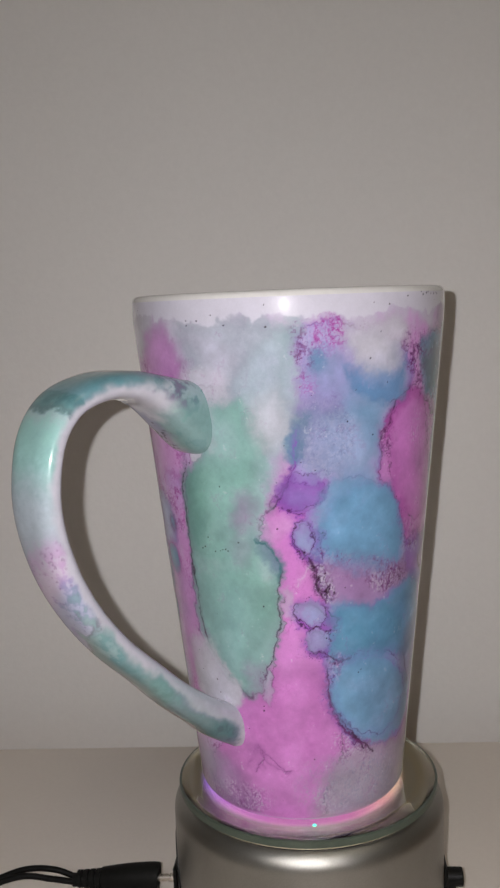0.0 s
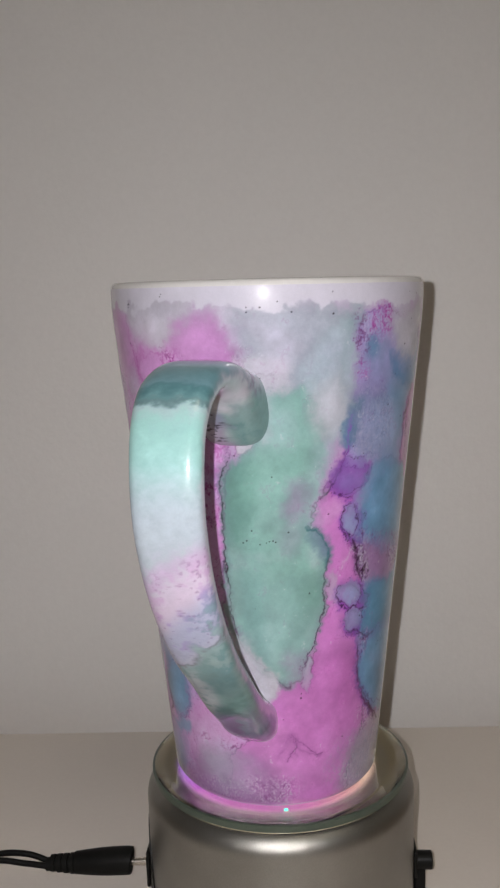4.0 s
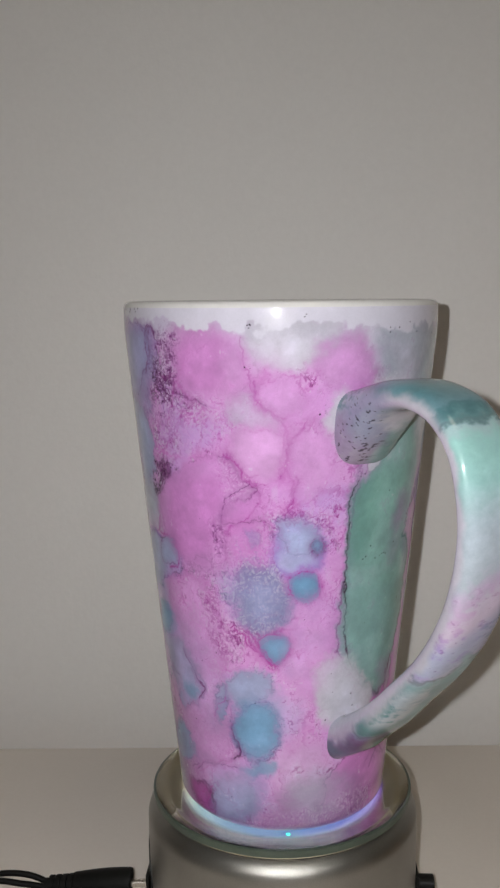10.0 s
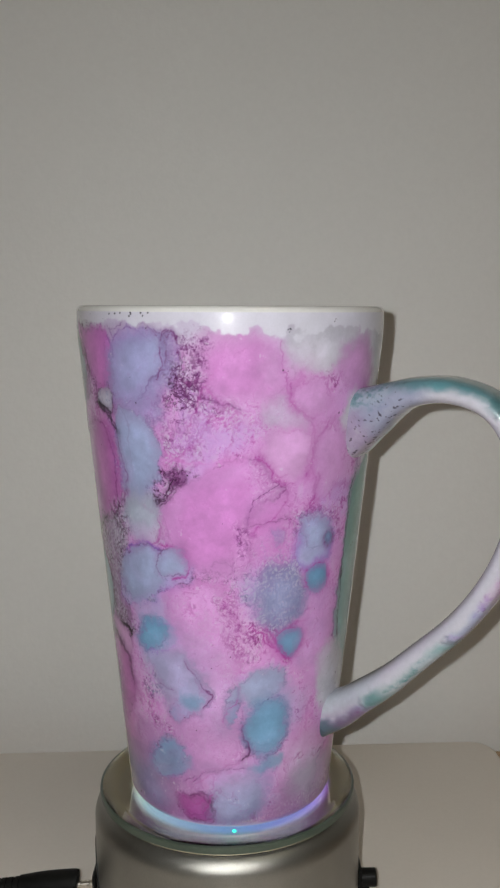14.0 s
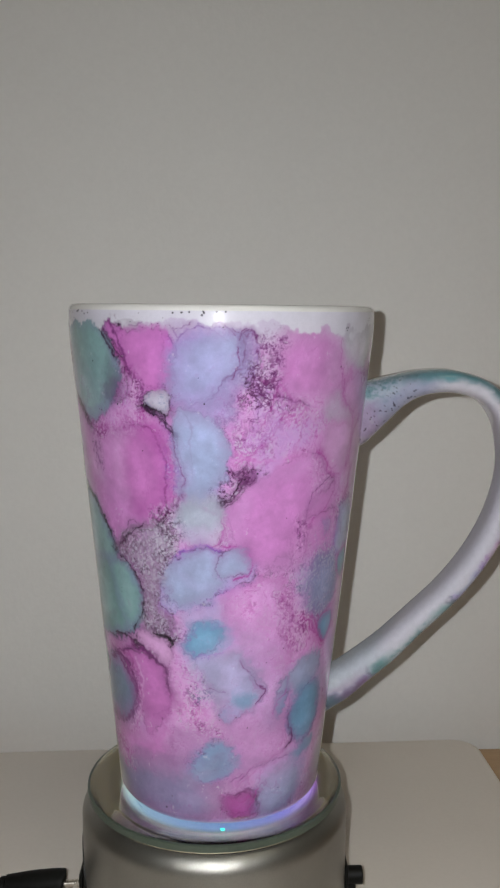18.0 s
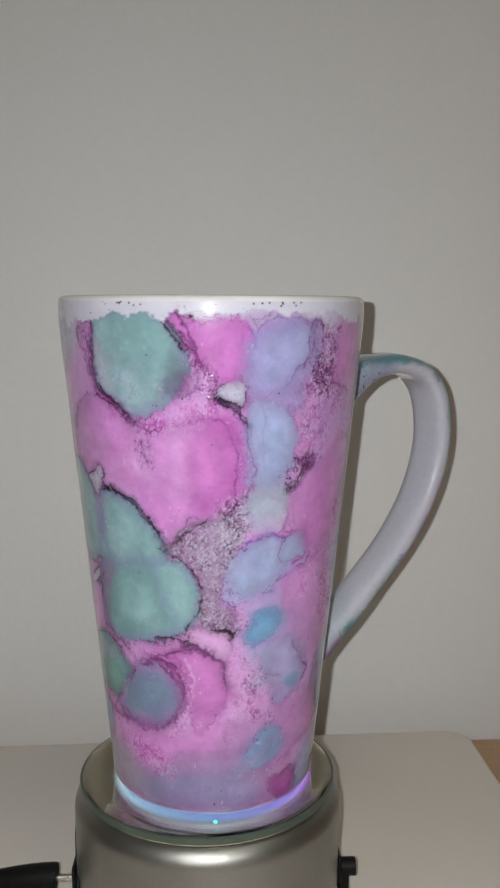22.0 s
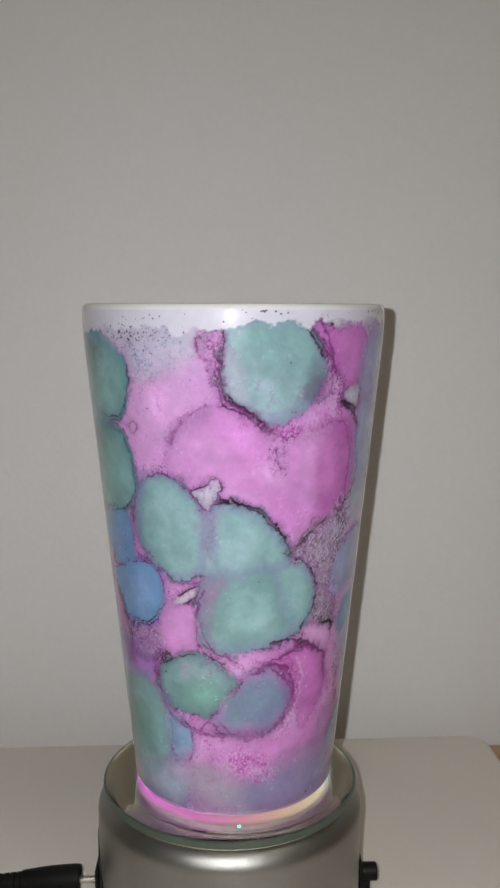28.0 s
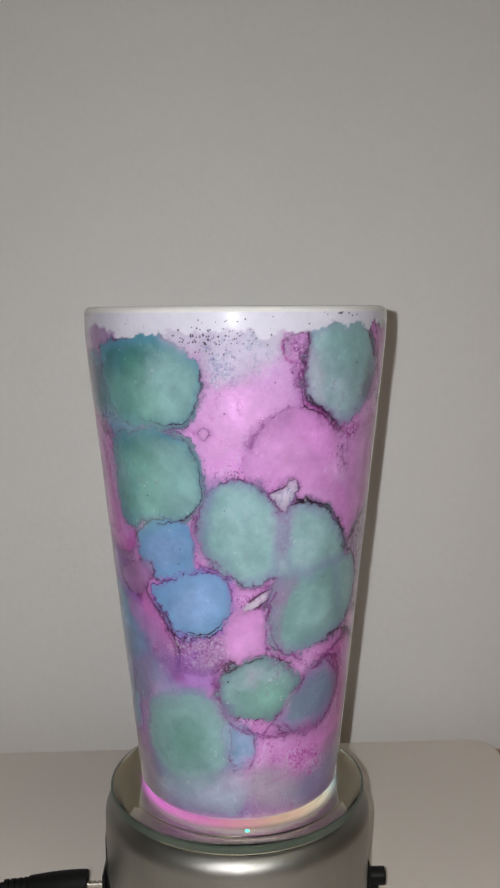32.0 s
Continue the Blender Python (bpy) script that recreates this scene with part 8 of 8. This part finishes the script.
# lip, inside and base in plain glaze
rt = float(rz[-1])
inside = [(rt * 0.001, (MUG_H - 1.6) * 0.001)] + arc((rt - 1.7) * 0.001, (MUG_H - 1.6) * 0.001, 0.0017, 0, 180, 10) \
    + [((R_FOOT + (R_TOP - R_FOOT) * z / MUG_H - 4.2) * 0.001, z * 0.001) for z in (140, 110, 80, 50, 20, 10)] + [(0.022, 0.006), (0.0, 0.0055)]
part("lip", lathe(inside, 260), plain_glaze, mug, "plain white glazed lip and inside")
base = [((R_FOOT - 1.6) * 0.001, 0.0), ((R_FOOT - 3.2) * 0.001, 0.0), ((R_FOOT - 4.5) * 0.001, 0.0012), (0.0, 0.0014)]
part("base", lathe(base, 160), plain_glaze, mug)

# handle: a flat strap on a curve in the plane through the axis
HANDLE = spline([(36.0, 119.4, 22.0, 25.6, 0.8), (40.5, 120.2, 20.2, 22.0, 0.5), (46.0, 122.4, 18.8, 15.6, 0.0), (53.7, 126.6, 18.4, 10.2, -0.5), (61.2, 129.2, 18.2, 7.9, -1.0), (70.9, 129.7, 18.0, 7.0, -1.4),
                 (80.8, 126.4, 17.6, 6.8, -1.5), (87.2, 118.8, 16.9, 6.8, -1.3), (90.0, 107.2, 16.6, 6.9, -0.9), (89.6, 96.6, 16.4, 7.0, -0.5), (86.2, 84.6, 16.1, 7.2, 0.0), (80.3, 73.2, 15.8, 7.3, 0.5),
                 (72.3, 62.6, 15.4, 7.4, 0.9), (62.4, 52.6, 15.0, 7.6, 1.2), (53.4, 43.6, 14.9, 8.4, 1.4), (44.2, 36.0, 14.6, 9.4, 1.5), (38.6, 31.6, 14.6, 10.8, 1.6), (31.0, 27.4, 14.6, 12.5, 1.6)], 60)
NS = 160
arm, tint = [], []
for i, (r, z, w, th, lean) in enumerate(HANDLE):
    a, b = HANDLE[max(i - 1, 0)], HANDLE[min(i + 1, len(HANDLE) - 1)]
    d = np.array([b[0] - a[0], b[1] - a[1]])
    d = d / np.hypot(*d)
    nrm = np.array([-d[1], d[0]])            # away from the mug, over the top
    for k in range(NS):
        q = 2 * math.pi * k / NS
        c, s = math.cos(q), math.sin(q)
        cw = math.copysign(abs(c) ** 0.62, c) * w / 2
        cn = math.copysign(abs(s) ** 0.80, s) * th / 2
        arm.append((r + nrm[0] * cn, lean + cw, z + nrm[1] * cn))
        tint.append((i / (len(HANDLE) - 1), cn / (th / 2), cw / (w / 2)))
arm, tint = np.array(arm), np.array(tint)
along, face, across = tint.T
skew = arm @ np.array([[0.80, 0.36, 0.48], [-0.60, 0.48, 0.64], [0.0, -0.80, 0.60]])
hn = fbm(skew, 5.0, 101, 3)
twist = arm @ np.array([[0.36, -0.80, 0.48], [0.48, 0.60, 0.64], [-0.80, 0.0, 0.60]])
hg = 0.7 * (fbm(skew, 1.2, 111, 3, 0.6) + fbm(twist, 1.3, 117, 3, 0.6))
hs = fbm(twist, 0.8, 119, 2) + 0.6 * fbm(skew, 0.8, 123, 2)
at_v = along + 0.007 * hn + 0.0035 * hg + 0.035 * across * smooth01(0.45, 0.62, along)
coat = np.empty((len(arm), 3))
coat[:] = INK["white"]


def band(ink, lo, hi, soft=0.015, fill=0.9, out=0.15, side=0.0, grit=0.0, dots=0.0):
    """Ink on the strap between two places along it; out: how far it stays off the inner face; side: -1 or 1 for one flank only."""
    m = smooth01(lo - soft, lo + soft, at_v) * smooth01(hi + soft, hi - soft, at_v) * smooth01(out - 0.35, out + 0.35, face + 0.35 * hn)
    if side:
        m = m * smooth01(-0.15, 0.40, side * across + 0.3 * hn)
    if grit:
        m = m * smooth01(1 - grit, 1.45 - grit, 0.5 + hg * 0.28 + 0.62 * hn)
    if dots:
        m = m * smooth01(dots, dots + 0.25, hs + 0.3 * hn)
    coat[:] = coat + (INK[ink] * (1 + 0.10 * hn + 0.03 * hg)[:, None] - coat) * (fill * m)[:, None]


# the flanks of the roots: teal and white swirls on one, mauve with dark specks on the other
band("mint", 0.0, 0.13, 0.03, 0.6, -2)
band("teal", 0.0, 0.17, 0.03, 0.8, -2, 1)
band("white", 0.03, 0.13, 0.015, 0.75, -2, 1, 0.32)
band("jade", 0.05, 0.16, 0.02, 0.6, -2, 1, 0.4)
band("deep_teal", 0.0, 0.14, 0.02, 0.6, -2, 1, 0.42)
band("mauve", 0.0, 0.13, 0.03, 0.65, -2, -1)
band("grey", 0.04, 0.20, 0.03, 0.6, -2, -1, 0.6)
band("slate", 0.12, 0.26, 0.03, 0.6, -1.2, -1)
band("black", 0.0, 0.22, 0.03, 0.75, -2, -1, 0.0, 0.62)
band("mist", 0.80, 1.0, 0.03, 0.4, -2)
# the outer face, from the top down
band("mist", 0.08, 0.24, 0.03, 0.5)
band("deep_teal", 0.10, 0.24, 0.03, 0.6, 0.1, 0, 0.6)
band("plum", 0.14, 0.24, 0.02, 0.5, 0.0, 1, 0.40)
band("deep_teal", 0.19, 0.375, 0.012, 0.6)
band("lagoon", 0.24, 0.36, 0.05, 0.85, 0.3)
band("deep_teal", 0.352, 0.377, 0.004, 0.7, 0.0)
band("dark", 0.370, 0.377, 0.003, 0.45, 0.0)
band("seafoam", 0.379, 0.475, 0.03, 0.95)
band("jade", 0.379, 0.43, 0.02, 0.3, 0.3, 0, 0.7)
band("mist", 0.46, 0.56, 0.03, 0.7)
band("mauve", 0.55, 0.65, 0.03, 0.45, 0.2, 0, 0.7)
band("rose", 0.56, 0.62, 0.02, 0.3)
band("periwinkle", 0.61, 0.680, 0.02, 0.7)
band("violet", 0.60, 0.68, 0.02, 0.35, 0.2, 0, 0.6)
band("plum", 0.56, 0.68, 0.02, 0.35, 0.2, 0, 0.0, 0.7)
band("dark", 0.676, 0.683, 0.003, 0.5, 0.0)
band("teal", 0.682, 0.83, 0.012, 0.9, 0.1)
band("deep_teal", 0.79, 0.83, 0.012, 0.5, 0.1)
band("lagoon", 0.70, 0.77, 0.03, 0.6, 0.3)
band("white", 0.70, 0.80, 0.02, 0.6, 0.0, -1, 0.95)
band("white", 0.66, 0.74, 0.02, 0.7, 0.2, 1, 0.5)
band("dark", 0.828, 0.834, 0.003, 0.45, 0.0)
band("mauve", 0.835, 1.0, 0.01, 0.35)
band("slate", 0.83, 1.0, 0.015, 0.75)
band("mauve", 0.84, 1.0, 0.02, 0.3, -0.4, -1)
band("deep_teal", 0.86, 1.0, 0.02, 0.4, 0.25)
band("dusk", 0.84, 1.0, 0.015, 0.65, 0.2)
band("black", 0.85, 1.0, 0.03, 0.25, 0.1)
band("plum", 0.83, 0.88, 0.02, 0.4, 0.0, 0, 0.5)
band("teal", 0.62, 0.90, 0.02, 0.7, 0.2, 1, 0.6)
band("teal", 0.80, 1.0, 0.02, 0.75, 0.0, 1)
band("deep_teal", 0.92, 1.0, 0.02, 0.6, 0.1)
band("black", 0.92, 1.0, 0.02, 0.35, 0.2, 0, 0.5)
coat = np.clip(coat * (1 + 0.03 * hg)[:, None], 0.004, 0.86) ** 1.2 * 0.93
m_ = len(HANDLE)
hid = np.arange(m_ * NS).reshape(m_, NS)
hnx = np.roll(hid, -1, axis=1)
hq = np.stack([hid[:-1], hid[1:], hnx[1:], hnx[:-1]], -1).reshape(-1, 4)
hco = np.stack([arm[:, 1], -arm[:, 0], arm[:, 2]], -1) * 0.001
handle = new("handle", painted_mesh("handle", hco, hq, coat, glaze))
handle.parent = mug
tagged(handle, "strap handle with teal, white and lilac ink")


# ---------------------------------------------------------------- what moves
def motions():
    turns = list(enumerate(SPIN))
    walk(mug, [(t, pose(0, 0, FOOT, 0, 0, a) @ MUG_SEAT) for t, a in turns])
    walk(platter, [(t, pose(0, 0, 0, 0, 0, a)) for t, a in turns])
    for_ring = []
    for k in range(65):
        t = k / 2
        a = np.interp(t, range(len(SPIN)), SPIN)
        seat = (pose(0, 0, 0, 0, 0, a) @ MUG_SEAT).translation
        for_ring.append((t, pose(seat.x, seat.y, 0, 0, 0, LED_START - LED_RATE * t)))
    walk(led_ring, for_ring)
    walk(torch, [(t, stand(*row) @ pose(-0.0105, 0.004, 0.004, -16, 0, 0)) for t, *row in PATH])


# the mug stands a little off the middle and out of true
MUG_SEAT = pose(-0.00087, -0.00156, 0, 0.454, 0.229, 0)
LED_RATE, LED_START = 91.6, 181.6
motions()
